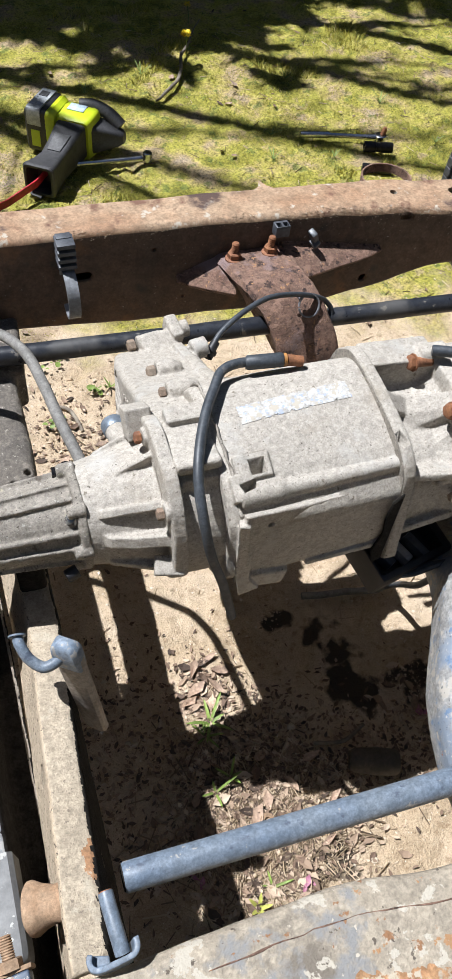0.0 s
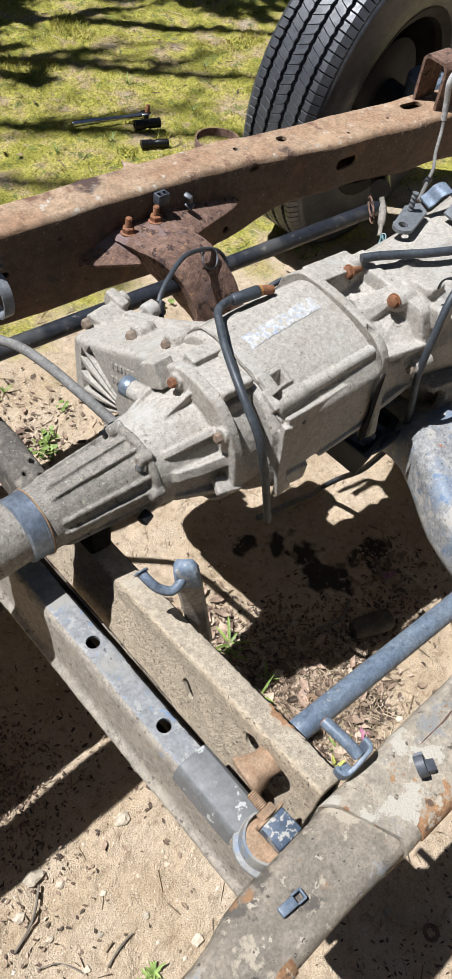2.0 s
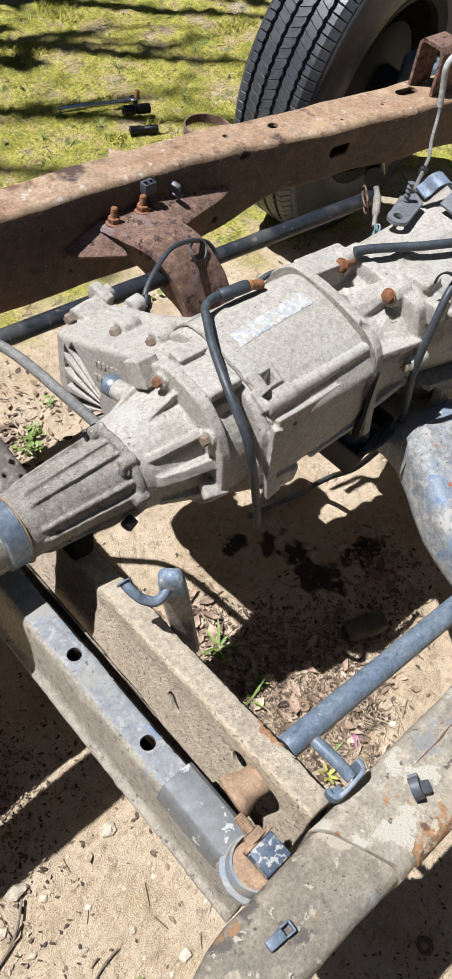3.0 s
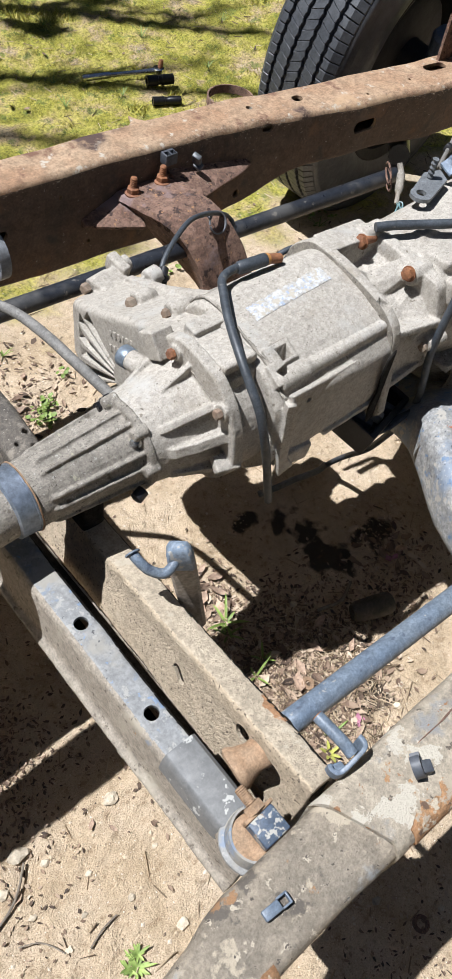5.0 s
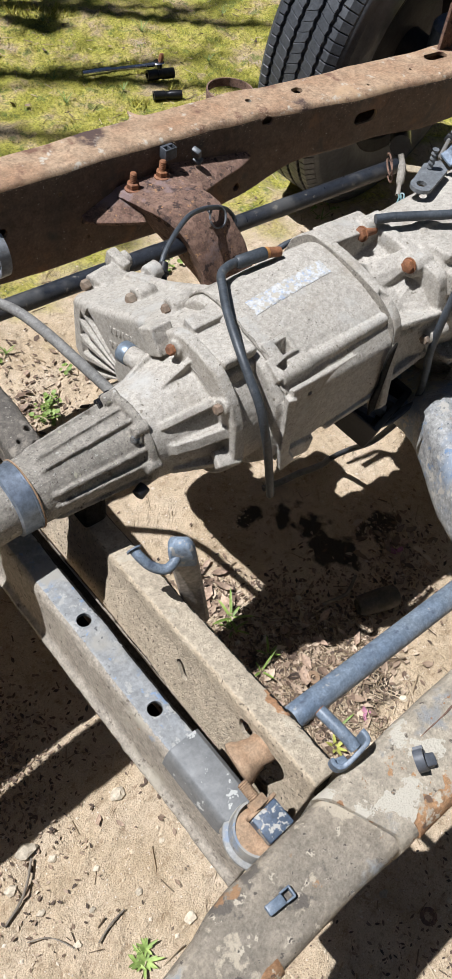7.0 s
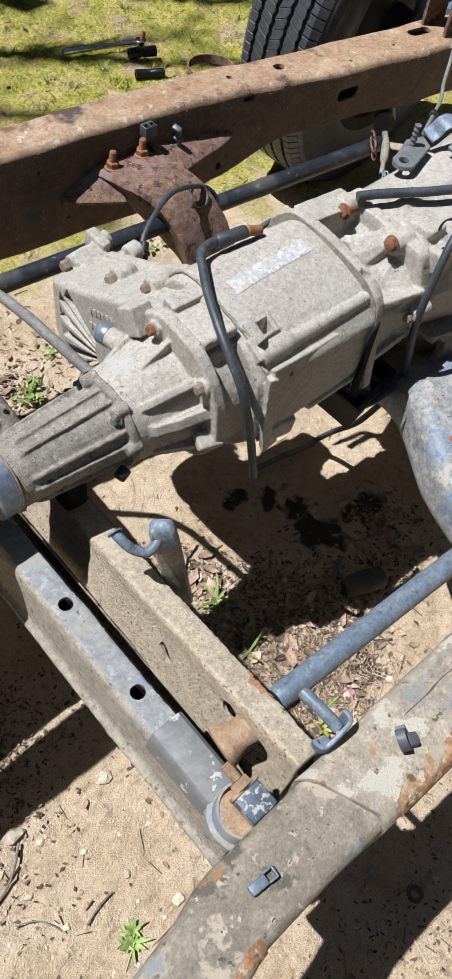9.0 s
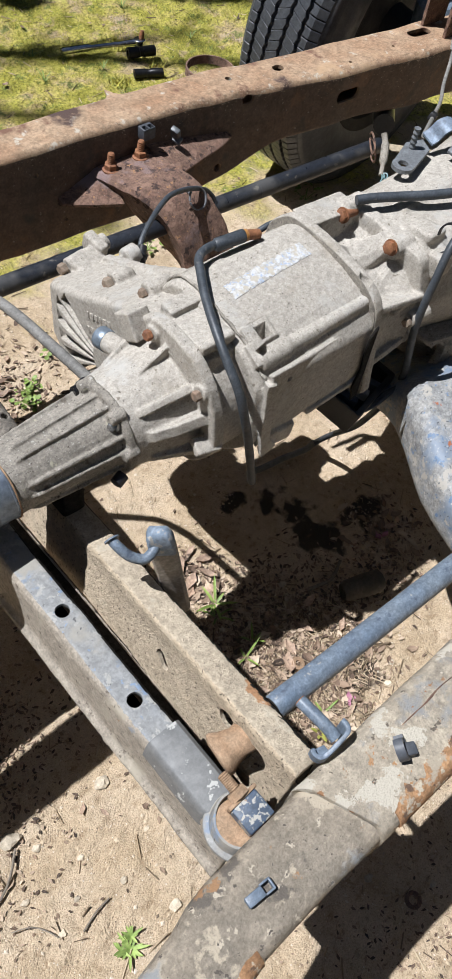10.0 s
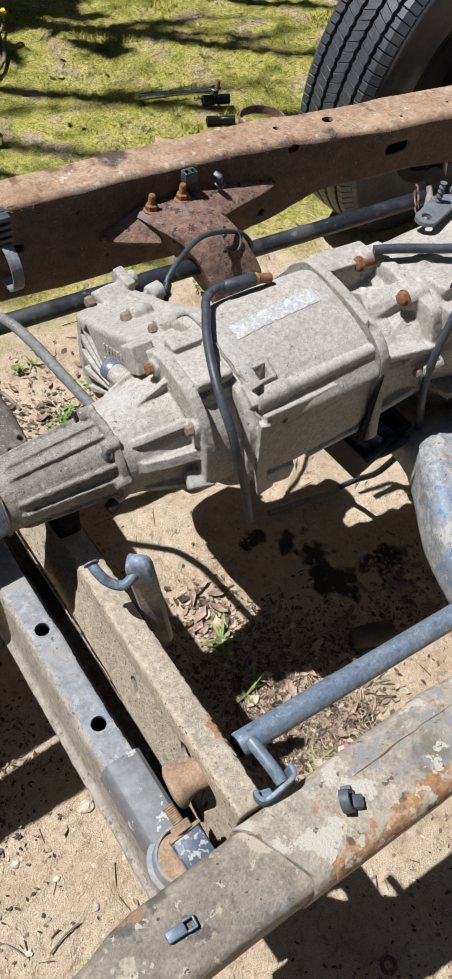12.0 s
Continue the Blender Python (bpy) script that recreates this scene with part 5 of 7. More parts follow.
part("foot", bm, GREY_PLASTIC, clip3)

# ---- crossmember end: bushing, spool, J bolt, rod bracket ----
bm = bmesh.new()
lathe(bm, (0.146, 0.379, 0.383), (1, -0.15, 0.35), [(0, 0.013), (0.0, 0.0175), (0.002, 0.0208), (0.005, 0.0210), (0.012, 0.0172), (0.022, 0.0145), (0.033, 0.0158), (0.040, 0.0175)], 30)
wobble(bm, 0.0008, 70)
part("spool", bm, TAN_RUST, frame_thing, "tan rusty bushing spool")
bush = thing("body_mount", (0.127, 0.320, 0.385), "square body mount with chipped blue-black paint on a rusty washer", "body mount")
bm = bmesh.new()
tilt = Euler((0.06, -0.10, 0.03)).to_matrix()
box(bm, (0.1295, 0.3205, 0.4165), (0.0270, 0.0245, 0.0150), tilt, 0.0016, 3)
wobble(bm, 0.0005, 90)
part("pad", bm, surf("chipped_blue_black_paint", (0.040, 0.060, 0.095), (0.055, 0.078, 0.115), 30, (0.4, 0.6), bump=0.3, bscale=400, bdist=0.0006, marks=[((0.34, 0.33, 0.30), 130, 0.535, 0.56, 0, 0.85), ((0.30, 0.20, 0.13), 120, 0.62, 0.67, 0, 0.9)]), bush)
bm = bmesh.new()
lathe(bm, (0.1195, 0.3225, 0.3995), (0.05, 0.04, 1), [(0, 0.0), (0.0, 0.0195), (0.001, 0.0210), (0.0045, 0.0210), (0.0058, 0.0195), (0.0054, 0.013)], 34)
wobble(bm, 0.0007, 80)
part("washer", bm, TAN_RUST, bush, "flat tan rusty washer")
bm = bmesh.new()
box(bm, (0.1300, 0.3345, 0.4175), (0.0300, 0.0036, 0.0170), tilt, 0.0010)
wobble(bm, 0.0006, 120)
part("end_plate", bm, TAN_RUST, bush, "rusty steel edge plate")
bm = bmesh.new()
lathe(bm, (0.129, 0.3355, 0.4215), (-0.05, 1, 0.20), [(0, 0.009), (0.0, 0.0098), (0.0065, 0.0098), (0.0075, 0.0085)], 6)
lathe(bm, (0.129, 0.343, 0.4225), (-0.05, 1, 0.20), [(k * 0.0009, 0.0052 if k % 2 else 0.0044) for k in range(18)] + [(0.0165, 0.0032)], 14)
part("stud", bm, TAN_RUST, bush, "rusty threaded stud and nut")
bm = bmesh.new()
loft(bm, [[(0.1225 + r * math.cos(a), 0.3235 + r * math.sin(a), z) for r, z in ((0.0310, 0.3835), (0.0305, 0.3868), (0.0262, 0.3895), (0.0250, 0.4040), (0.0242, 0.4062), (0.0222, 0.4062), (0.0215, 0.4040), (0.0215, 0.3835))] for a in np.linspace(radians(78), radians(268), 30)])
wobble(bm, 0.0005, 60)
part("eye_loop", bm, BEAM_BLUE, frame_thing, "rolled blue-grey eye at the end of the channel")
jb = thing("hanger_hook", (0.222, 0.55, 0.335), "blue-grey hanger hook and plate on the dirty crossmember", "hook")
bm = bmesh.new()
tube(bm, curve_points([(0.180, 0.580, 0.459), (0.181, 0.572, 0.456), (0.186, 0.561, 0.449), (0.196, 0.552, 0.445), (0.206, 0.552, 0.447), (0.213, 0.555, 0.450)], 6), 0.0052, 12)
lathe(bm, (0.180, 0.5815, 0.460), (-0.1, -1, -0.3), [(0, 0.005), (0.0004, 0.0078), (0.002, 0.0078), (0.0025, 0.005)], 16)
part("hook_rod", bm, BAR_BLUE, jb, "bent blue-grey rod")
wide, thin = Vector((0.8, -0.6, 0.0)), Vector((0.6, 0.8, 0.0))


def hook_ring(t, hw, th):
    c = Vector((0.217, 0.559, 0.469)).lerp(Vector((0.234, 0.533, 0.327)), t)
    return [c + wide * a * hw + thin * b * th for a, b in ((-1, -0.6), (-0.8, -1), (0.8, -1), (1, -0.6), (1, 0.6), (0.8, 1), (-0.8, 1), (-1, 0.6))]


bm = bmesh.new()
loft(bm, [hook_ring(*q) for q in ((0.0, 0.004, 0.0025), (0.012, 0.0075, 0.005), (0.035, 0.0105, 0.0072), (0.08, 0.0128, 0.0086), (0.16, 0.0132, 0.0084), (0.24, 0.0124, 0.0062))])
wobble(bm, 0.0006, 60)
part("hook_cap", bm, surf("chipped_light_blue_paint", (0.16, 0.215, 0.285), (0.215, 0.25, 0.295), 30, (0.45, 0.65), bump=0.3, bscale=320, bdist=0.0008, marks=[((0.12, 0.17, 0.255), 40, 0.57, 0.62, 0, 0.5), ((0.36, 0.35, 0.33), 95, 0.54, 0.57, 0, 0.8)]), jb, "worn blue-grey rounded top")
bm = bmesh.new()
loft(bm, [hook_ring(*q) for q in ((0.12, 0.0125, 0.0045), (0.16, 0.0138, 0.0050), (0.32, 0.0138, 0.0052), (0.7, 0.0125, 0.005), (0.97, 0.0115, 0.0045), (1.0, 0.009, 0.004))])
wobble(bm, 0.0006, 60)
part("hook_plate", bm, surf("brown_dusty_steel", (0.26, 0.22, 0.18), (0.34, 0.30, 0.25), 30, (0.7, 0.9), bump=0.5, bscale=300, bdist=0.001), jb, "dusty brown steel plate")
RODA, ROD1, ROD2, ROD3 = (0.2055, 0.3555, 0.4710), (0.2062, 0.342, 0.4712), (0.2072, 0.328, 0.4705), (0.2082, 0.3150, 0.4670)
STRAP = [(0.1865, 0.3215), (0.1850, 0.3170), (0.1862, 0.3125), (0.1905, 0.3103), (0.1985, 0.3100), (0.2080, 0.3103), (0.2150, 0.3112), (0.2182, 0.3138), (0.2192, 0.3170), (0.2190, 0.3215)]
rodb = thing("bar_hanger", (0.228, 0.312, 0.43), "blue-grey curved bracket and rod holding the torsion bar", "bracket")
bm = bmesh.new()
tube(bm, curve_points([RODA, ROD1, ROD2, ROD3], 6), 0.0056, 16)
rod_part = part("rod", bm, BAR_BLUE, rodb)
bm = bmesh.new()
tube(bm, [Vector(RODA) - (Vector(ROD1) - Vector(RODA)).normalized() * 0.0008, Vector(RODA) + (Vector(ROD1) - Vector(RODA)).normalized() * 0.002], [0.0050, 0.0054], 16)
part("rod_tip", bm, RUST_BOLT, rod_part, "rusty cut end")
path = curve_points([(x, y, 0.4575) for x, y in STRAP], 5)
strip = bmesh.new()
rings = []
for i, p in enumerate(path):
    d = path[min(i + 1, len(path) - 1)] - path[max(i - 1, 0)]
    n = Vector((-d.y, d.x, 0)).normalized() * 0.0021
    rise = 0.0110 + 0.0100 * min(1.0, max(0.0, (p.x - 0.190) / 0.022))
    lean = Vector((0.004, 0.0, 0.0)) * min(1.0, max(0.0, (p.x - 0.200) / 0.02))
    rings.append([p + n - lean, p - n - lean, p - n + Vector((0, 0, rise)), p + n + Vector((0, 0, rise))])
loft(strip, rings)
floor_plate = bmesh.new()
outline(floor_plate, [(STRAP[k][0], STRAP[k][1]) for k in (0, 1, 2, 3, 4)] + [(0.1990, 0.3180)], 0.004, lambda u, v, w: (u, v, 0.4575 + w))
melted("hook_bracket", [strip, floor_plate], BAR_BLUE, rodb, voxel=0.0008, soften=3, grit=0.0001)

# ---- hoses and cables ----
def hose(name, pts, r, material, label, category, at=None, n=12):
    bm = bmesh.new()
    tube(bm, curve_points(pts, 7), r, n)
    return single(name, bm, material, at or tuple(pts[-1]), label, category)


vent = thing("breather_hose", (0.40, 0.61, 0.37), "black rubber breather hose draped over the dusty casting", "hose")
bm = bmesh.new()
tube(bm, curve_points([(0.460, 0.755, 0.5625), (0.437, 0.7565, 0.5635), (0.418, 0.7495, 0.564), (0.404, 0.730, 0.563), (0.387, 0.703, 0.561), (0.370, 0.667, 0.555), (0.361, 0.638, 0.542), (0.360, 0.613, 0.516), (0.366, 0.602, 0.475), (0.381, 0.602, 0.42), (0.396, 0.600, 0.35)], 7), 0.0049, 14)
part("hose", bm, RUBBER, vent)
bm = bmesh.new()
tube(bm, [(0.484, 0.7515, 0.5625), (0.482, 0.752, 0.5625), (0.447, 0.7555, 0.563), (0.445, 0.756, 0.563)], [0.006, 0.0074, 0.0074, 0.006], 16)
part("sleeve", bm, RUBBER, vent)
bm = bmesh.new()
tube(bm, [(0.4865, 0.751, 0.5625), (0.4835, 0.7515, 0.5625)], 0.0066, 12)
part("fitting", bm, plain("orange_plastic", (0.38, 0.18, 0.05), 0.5), vent, "orange plastic fitting")
bm = bmesh.new()
tube(bm, [(0.503, 0.749, 0.558), (0.487, 0.751, 0.562)], 0.0058, 12)
part("nipple", bm, RUST_BOLT, vent)
hose("cable", [(0.470, 0.915, 0.438), (0.488, 0.928, 0.449), (0.520, 0.946, 0.456), (0.560, 0.968, 0.453), (0.600, 0.986, 0.438), (0.632, 0.997, 0.423), (0.650, 1.002, 0.413), (0.668, 1.006, 0.400), (0.679, 1.002, 0.385), (0.676, 0.995, 0.368), (0.668, 0.99, 0.345)], 0.0036, RUBBER, "thin black cable looped over the rusty mount arm", "cable")
bm = bmesh.new()
lathe(bm, (0.458, 0.897, 0.440), (0.55, 0.5, 0.3), [(0, 0.007), (0.006, 0.007), (0.0065, 0.0085), (0.010, 0.0085), (0.011, 0.006), (0.022, 0.0055)], 14)
single("cable_boot", bm, PLASTIC, (0.458, 0.897, 0.438), "black rubber boot at the cable's end on the casting", "cable boot")
tie = bmesh.new()
tc, ta = Vector((0.637, 0.992, 0.408)), Vector((0.1, -0.85, 0.5)).normalized()
ts = ta.cross(Vector((0, 0, 1))).normalized()
tu = ta.cross(ts)
loft(tie, [[tc + (ts * math.cos(a) + tu * math.sin(a)) * r + ta * w for r, w in ((0.0165, -0.0016), (0.0165, 0.0016), (0.0148, 0.0016), (0.0148, -0.0016))] for a in np.linspace(0, radians(352), 30)])
box(tie, tc + ts * 0.012 - tu * 0.013, (0.006, 0.006, 0.004), None, 0.001)
tube(tie, [tc + ts * 0.012 - tu * 0.013, tc + ts * 0.02 - tu * 0.018, tc + ts * 0.026 - tu * 0.017], 0.0012, 6)
single("cable_tie", tie, plain("grey_nylon", (0.17, 0.175, 0.19), 0.4, bump=0.1), tuple(tc), "grey cable tie round the black cable on the mount arm", "cable tie")
hose("grey_cable", [(0.02, 1.08, 0.42), (0.12, 1.02, 0.455), (0.185, 0.978, 0.474), (0.226, 0.945, 0.483), (0.248, 0.900, 0.489), (0.257, 0.850, 0.490), (0.264, 0.800, 0.484), (0.272, 0.762, 0.474), (0.278, 0.735, 0.466)], 0.0062, CABLE_GREY, "dusty grey sheathed cable arching down behind the tail housing", "cable")
hose("cooler_hose", [(0.640, 0.729, 0.5605), (0.660, 0.7185, 0.5625), (0.690, 0.702, 0.563), (0.725, 0.680, 0.5655), (0.78, 0.655, 0.568), (0.86, 0.63, 0.575), (0.95, 0.61, 0.58)], 0.0058, RUBBER, "black rubber hose lying across the gearbox", "hose")
hose("breather_pipe", [(0.80, 0.66, 0.575), (0.735, 0.632, 0.582), (0.695, 0.614, 0.583), (0.662, 0.606, 0.565), (0.645, 0.600, 0.53), (0.638, 0.598, 0.49), (0.641, 0.598, 0.45), (0.650, 0.597, 0.41), (0.670, 0.603, 0.36), (0.688, 0.615, 0.30), (0.692, 0.634, 0.24), (0.705, 0.662, 0.17), (0.722, 0.702, 0.10), (0.730, 0.728, 0.052), (0.722, 0.738, 0.032)], 0.0048, RUBBER, "black hose hanging beside the gearbox down to the sand", "hose")
hose("pale_hose", [(0.726, 0.736, 0.040), (0.715, 0.740, 0.026), (0.69, 0.748, 0.020), (0.669, 0.754, 0.018), (0.632, 0.760, 0.016), (0.60, 0.768, 0.014)], 0.0056, CABLE_GREY, "pale grey hose end lying on the sand", "hose")
hose("thin_cable", [(0.60, 0.855, 0.435), (0.63, 0.852, 0.45), (0.655, 0.846, 0.452), (0.675, 0.83, 0.445), (0.685, 0.808, 0.42)], 0.0042, RUBBER, "thin black cable behind the flange", "cable")
hose("thick_cable", [(0.615, 0.835, 0.445), (0.64, 0.838, 0.458), (0.665, 0.832, 0.460), (0.688, 0.815, 0.445), (0.70, 0.80, 0.40)], 0.0062, RUBBER, "black corrugated cable behind the flange", "cable")
bm = bmesh.new()
loft(bm, [[Vector((0.664 + 0.002 * w, 0.611, 0.572)) + Vector((0.0, math.cos(a) * r, math.sin(a) * r * 1.2)) for w, r in ((-1, 0.0165), (1, 0.0165), (1, 0.0148), (-1, 0.0148))] for a in np.linspace(radians(-10), radians(200), 18)])
single("cable_tie", bm, PLASTIC, (0.664, 0.611, 0.565), "black cable tie holding the hose to the gearbox tab", "cable tie")

# ---- black carrier under the flange, blue support ----
carrier = thing("wiring_carrier", (0.61, 0.63, 0.29), "dirty black plastic wiring carrier under the gearbox flange", "wiring carrier")
bm = bmesh.new()
box(bm, (0.615, 0.640, 0.338), (0.112, 0.070, 0.040), Euler((0.25, 0.1, 0.25)).to_matrix(), 0.004)
tray = part("tray", bm, PLASTIC, carrier)
bm = bmesh.new()
box(bm, (0.613, 0.635, 0.356), (0.096, 0.054, 0.045), Euler((0.25, 0.1, 0.25)).to_matrix(), 0)
cut(tray, [bm])
for dx in (-0.022, 0.0, 0.022):
    bm = bmesh.new()
    box(bm, (0.612 + dx, 0.630, 0.343), (0.012, 0.034, 0.014), Euler((0.25, 0.1, 0.5)).to_matrix(), 0.002)
    part("connector", bm, GREY_PLASTIC if dx else plain("pale_connector", (0.30, 0.30, 0.29), 0.5), carrier)
for k in range(3):
    bm = bmesh.new()
    tube(bm, curve_points([(0.585 + 0.012 * k, 0.61, 0.33), (0.62, 0.60 + 0.008 * k, 0.335 - 0.006 * k), (0.66, 0.60, 0.345), (0.69, 0.605, 0.33)], 5), 0.003, 8)
    part("wire", bm, RUBBER, carrier)
support = thing("gearbox_support", (0.66, 0.5, 0.28), "curved steel gearbox crossmember with worn blue-grey paint", "support")
rings = []
for y, x0, z0, w, h in ((0.72, 0.690, 0.245, 0.10, 0.050), (0.66, 0.672, 0.255, 0.11, 0.050), (0.625, 0.658, 0.275, 0.12, 0.055), (0.595, 0.645, 0.290, 0.122, 0.068), (0.57, 0.634, 0.296, 0.125, 0.080), (0.535, 0.614, 0.295, 0.13, 0.086), (0.505, 0.596, 0.290, 0.13, 0.086), (0.47, 0.576, 0.286, 0.13, 0.084), (0.43, 0.562, 0.283, 0.13, 0.078), (0.39, 0.553, 0.280, 0.13, 0.070), (0.34, 0.550, 0.278, 0.13, 0.06), (0.30, 0.55, 0.278, 0.13, 0.05)):
    rings.append([(x, y, z) for x, z in rounded(x0, x0 + w, z0, z0 + h, 0.024, 5)])
melted("support_beam", [shell_loft(rings)],
       surf("scuffed_blue_paint", (0.20, 0.205, 0.21), (0.255, 0.248, 0.232), 22, (0.5, 0.75), bump=0.6, bscale=300, bdist=0.001, fine=0.3,
            marks=[((0.165, 0.20, 0.25), 16, 0.48, 0.60, 0, 0.5), ((0.10, 0.155, 0.245), 75, 0.59, 0.63, 0, 0.5), ((0.34, 0.32, 0.285), 60, 0.57, 0.61, 0, 0.9), ((0.36, 0.36, 0.36), 230, 0.61, 0.65, 0, 0.8), ((0.075, 0.08, 0.09), 190, 0.62, 0.66, 0, 0.7), ((0.30, 0.10, 0.045), 34, 0.67, 0.68, 0, 0.8)]), support, voxel=0.003, soften=5, grit=0.0005)

# ---- shifter linkage and lines at the front ----
link = thing("shift_linkage", (0.75, 0.745, 0.55), "grey steel shift lever and bracket bolted on the gearbox", "linkage")
ZINC = plain("dull_zinc", (0.17, 0.18, 0.19), 0.55, 0.2, bump=0.3, bscale=300)
BLUE_ZINC = plain("bluish_zinc", (0.20, 0.245, 0.31), 0.5, 0.25, bump=0.3, bscale=300)
bm = bmesh.new()
outline(bm, [(0.736 + 0.014 * math.cos(a), 0.742 + 0.014 * math.sin(a)) for a in np.linspace(radians(90), radians(290), 12)] + [(0.790, 0.745), (0.800, 0.765), (0.775, 0.772)], 0.005, lambda u, v, w: (u, v, 0.562 + w))
lever = part("lever", bm, ZINC, link)
cut(lever, [peg((0.737, 0.743, 0.565), (0, 0, 1), 0.0065, 0.03)])
bm = bmesh.new()
pts = [(0.798, 0.757, 0.570), (0.806, 0.755, 0.574), (0.812, 0.750, 0.586), (0.828, 0.744, 0.588), (0.838, 0.734, 0.572), (0.87, 0.722, 0.578), (0.90, 0.712, 0.60), (0.95, 0.70, 0.605)]
loft(bm, [[Vector(p) + Vector((0.0, d, 0.35 * d)) + Vector((0, 0, w)) for d, w in ((-0.009, 0), (0.010, 0), (0.010, 0.0025), (-0.009, 0.0025))] for p in curve_points(pts, 3)])
part("cable_bracket", bm, BLUE_ZINC, link, "bluish zinc-plated cable bracket")
bm = bmesh.new()
loft(bm, [[(x, 0.715 + dy, z + dz) for dy, dz in ((-0.014, 0), (0.014, 0.004), (0.014, 0.007), (-0.014, 0.003))] for x, z in ((0.805, 0.563), (0.82, 0.571), (0.85, 0.576), (0.92, 0.582), (1.0, 0.588))])
part("flat_arm", bm, ZINC, link)
bm = bmesh.new()
tube(bm, [(0.772, 0.760, 0.566 + 0.003 * k) for k in range(10)], [0.0045 if k % 2 else 0.0032 for k in range(10)], 10)
part("spring_stud", bm, ZINC, link)
wires = thing("sheathed_wire", (0.80, 0.775, 0.56), "grey wire in a torn white sleeve running up over the rail", "wire")
bm = bmesh.new()
tube(bm, curve_points([(0.80, 0.765, 0.572), (0.86, 0.80, 0.535), (0.95, 0.855, 0.478), (1.03, 0.897, 0.460), (1.12, 0.945, 0.438), (1.18, 0.985, 0.432), (1.22, 1.01, 0.448), (1.232, 1.02, 0.470)], 6), 0.0032, 10)
part("wire", bm, CABLE_GREY, wires)
bm = bmesh.new()
tube(bm, curve_points([(1.231, 1.019, 0.465), (1.231, 1.026, 0.50), (1.229, 1.03, 0.528), (1.242, 1.033, 0.540), (1.28, 1.04, 0.546), (1.36, 1.06, 0.54)], 6), 0.0056, 12)
part("sleeve", bm, plain("dirty_white_sleeve", (0.42, 0.41, 0.39), 0.7, bump=0.5, bscale=200, bdist=0.002), wires, "dirty white fabric sleeve")
bm = bmesh.new()
box(bm, (1.035, 0.900, 0.460), (0.016, 0.012, 0.014), Euler((0.3, 0.3, 0.4)).to_matrix(), 0.003)
part("tie_clip", bm, PLASTIC, wires)
# clamp on the end of the far bar, with frayed wires
knuckle = thing("bar_clamp", (1.02, 0.975, 0.35), "rusty wire clamp and torn connector at the bar's end", "clamp")
for k, (dz, r) in enumerate(((0.008, 0.018), (-0.006, 0.020))):
    bm = bmesh.new()
    c = Vector((1.000 + 0.006 * k, 0.972, 0.380 + dz))
    tube(bm, [c + Vector((0.55 * math.cos(a) * r, 0.85 * math.cos(a) * r, math.sin(a) * r * 0.55 + 0.3 * math.cos(a) * r)) for a in np.linspace(0, radians(330), 18)], 0.0018, 8)
    part("ring", bm, RUST_DEEP, knuckle, "rusty wire ring")
bm = bmesh.new()
tube(bm, curve_points([(1.025, 0.972, 0.398), (1.020, 0.960, 0.385), (1.005, 0.945, 0.368), (0.990, 0.932, 0.355)], 4), [0.005] * 4 + [0.007] * 5 + [0.004] * 4, 10)
part("connector", bm, CAST_DULL, knuckle)
rng = random.Random(5)
for k in range(6):
    bm = bmesh.new()
    a = Vector((0.992, 0.934, 0.356))
    b = a + Vector((rng.uniform(-0.035, 0.0), rng.uniform(-0.035, -0.01), rng.uniform(-0.03, 0.0)))
    tube(bm, curve_points([a, (a + b) / 2 + Vector((0.006, 0, 0.004)), b], 4), 0.0014, 6)
    part("strand", bm, plain("teal_strand", (0.14, 0.24, 0.25), 0.5) if k == 0 else bpy.data.materials["teal_strand"], knuckle, "frayed wire end")
# spring bracket over the far rail, shock behind it
bm = bmesh.new()
loft(bm, [[(1.285 + dx, y, z) for y, z in ((1.075, 0.44), (1.075, 0.520), (1.083, 0.530), (1.125, 0.532), (1.133, 0.524), (1.133, 0.44), (1.127, 0.44), (1.127, 0.522), (1.121, 0.526), (1.086, 0.524), (1.081, 0.516), (1.081, 0.44))] for dx in (0, 0.012, 0.05, 0.062)])
part("hanger_bracket", bm, RUST_DEEP, frame_thing, "rusty box-shaped hanger bracket")
bm = bmesh.new()
lathe(bm, (1.43, 1.205, 0.36), (-0.1, -0.1, 1), [(0, 0.03), (0.0, 0.040), (0.07, 0.042), (0.078, 0.036), (0.082, 0.02), (0.095, 0.018)], 24)
single("shock_absorber", bm, BAR_BLUE, (1.25, 1.15, 0.40), "blue-black shock absorber beside the rusty bracket", "shock absorber")
bm = bmesh.new()
tube(bm, curve_points([(1.15, 1.06, 0.33), (1.22, 1.12, 0.32), (1.30, 1.2, 0.32), (1.36, 1.25, 0.33)], 5), 0.02, 12)
single("control_arm", bm, BAR_BLACK, (1.25, 1.15, 0.30), "dirty black suspension arm towards the wheel", "control arm")
bm = bmesh.new()
loft(bm, [[(1.09 + 0.05 * t, 1.0 - 0.05 * t + dy, 0.335 + dz) for dy, dz in ((-0.012, 0), (0.012, 0.002), (0.012, 0.004), (-0.012, 0.002))] for t in (0, 1, 2, 3, 4)])
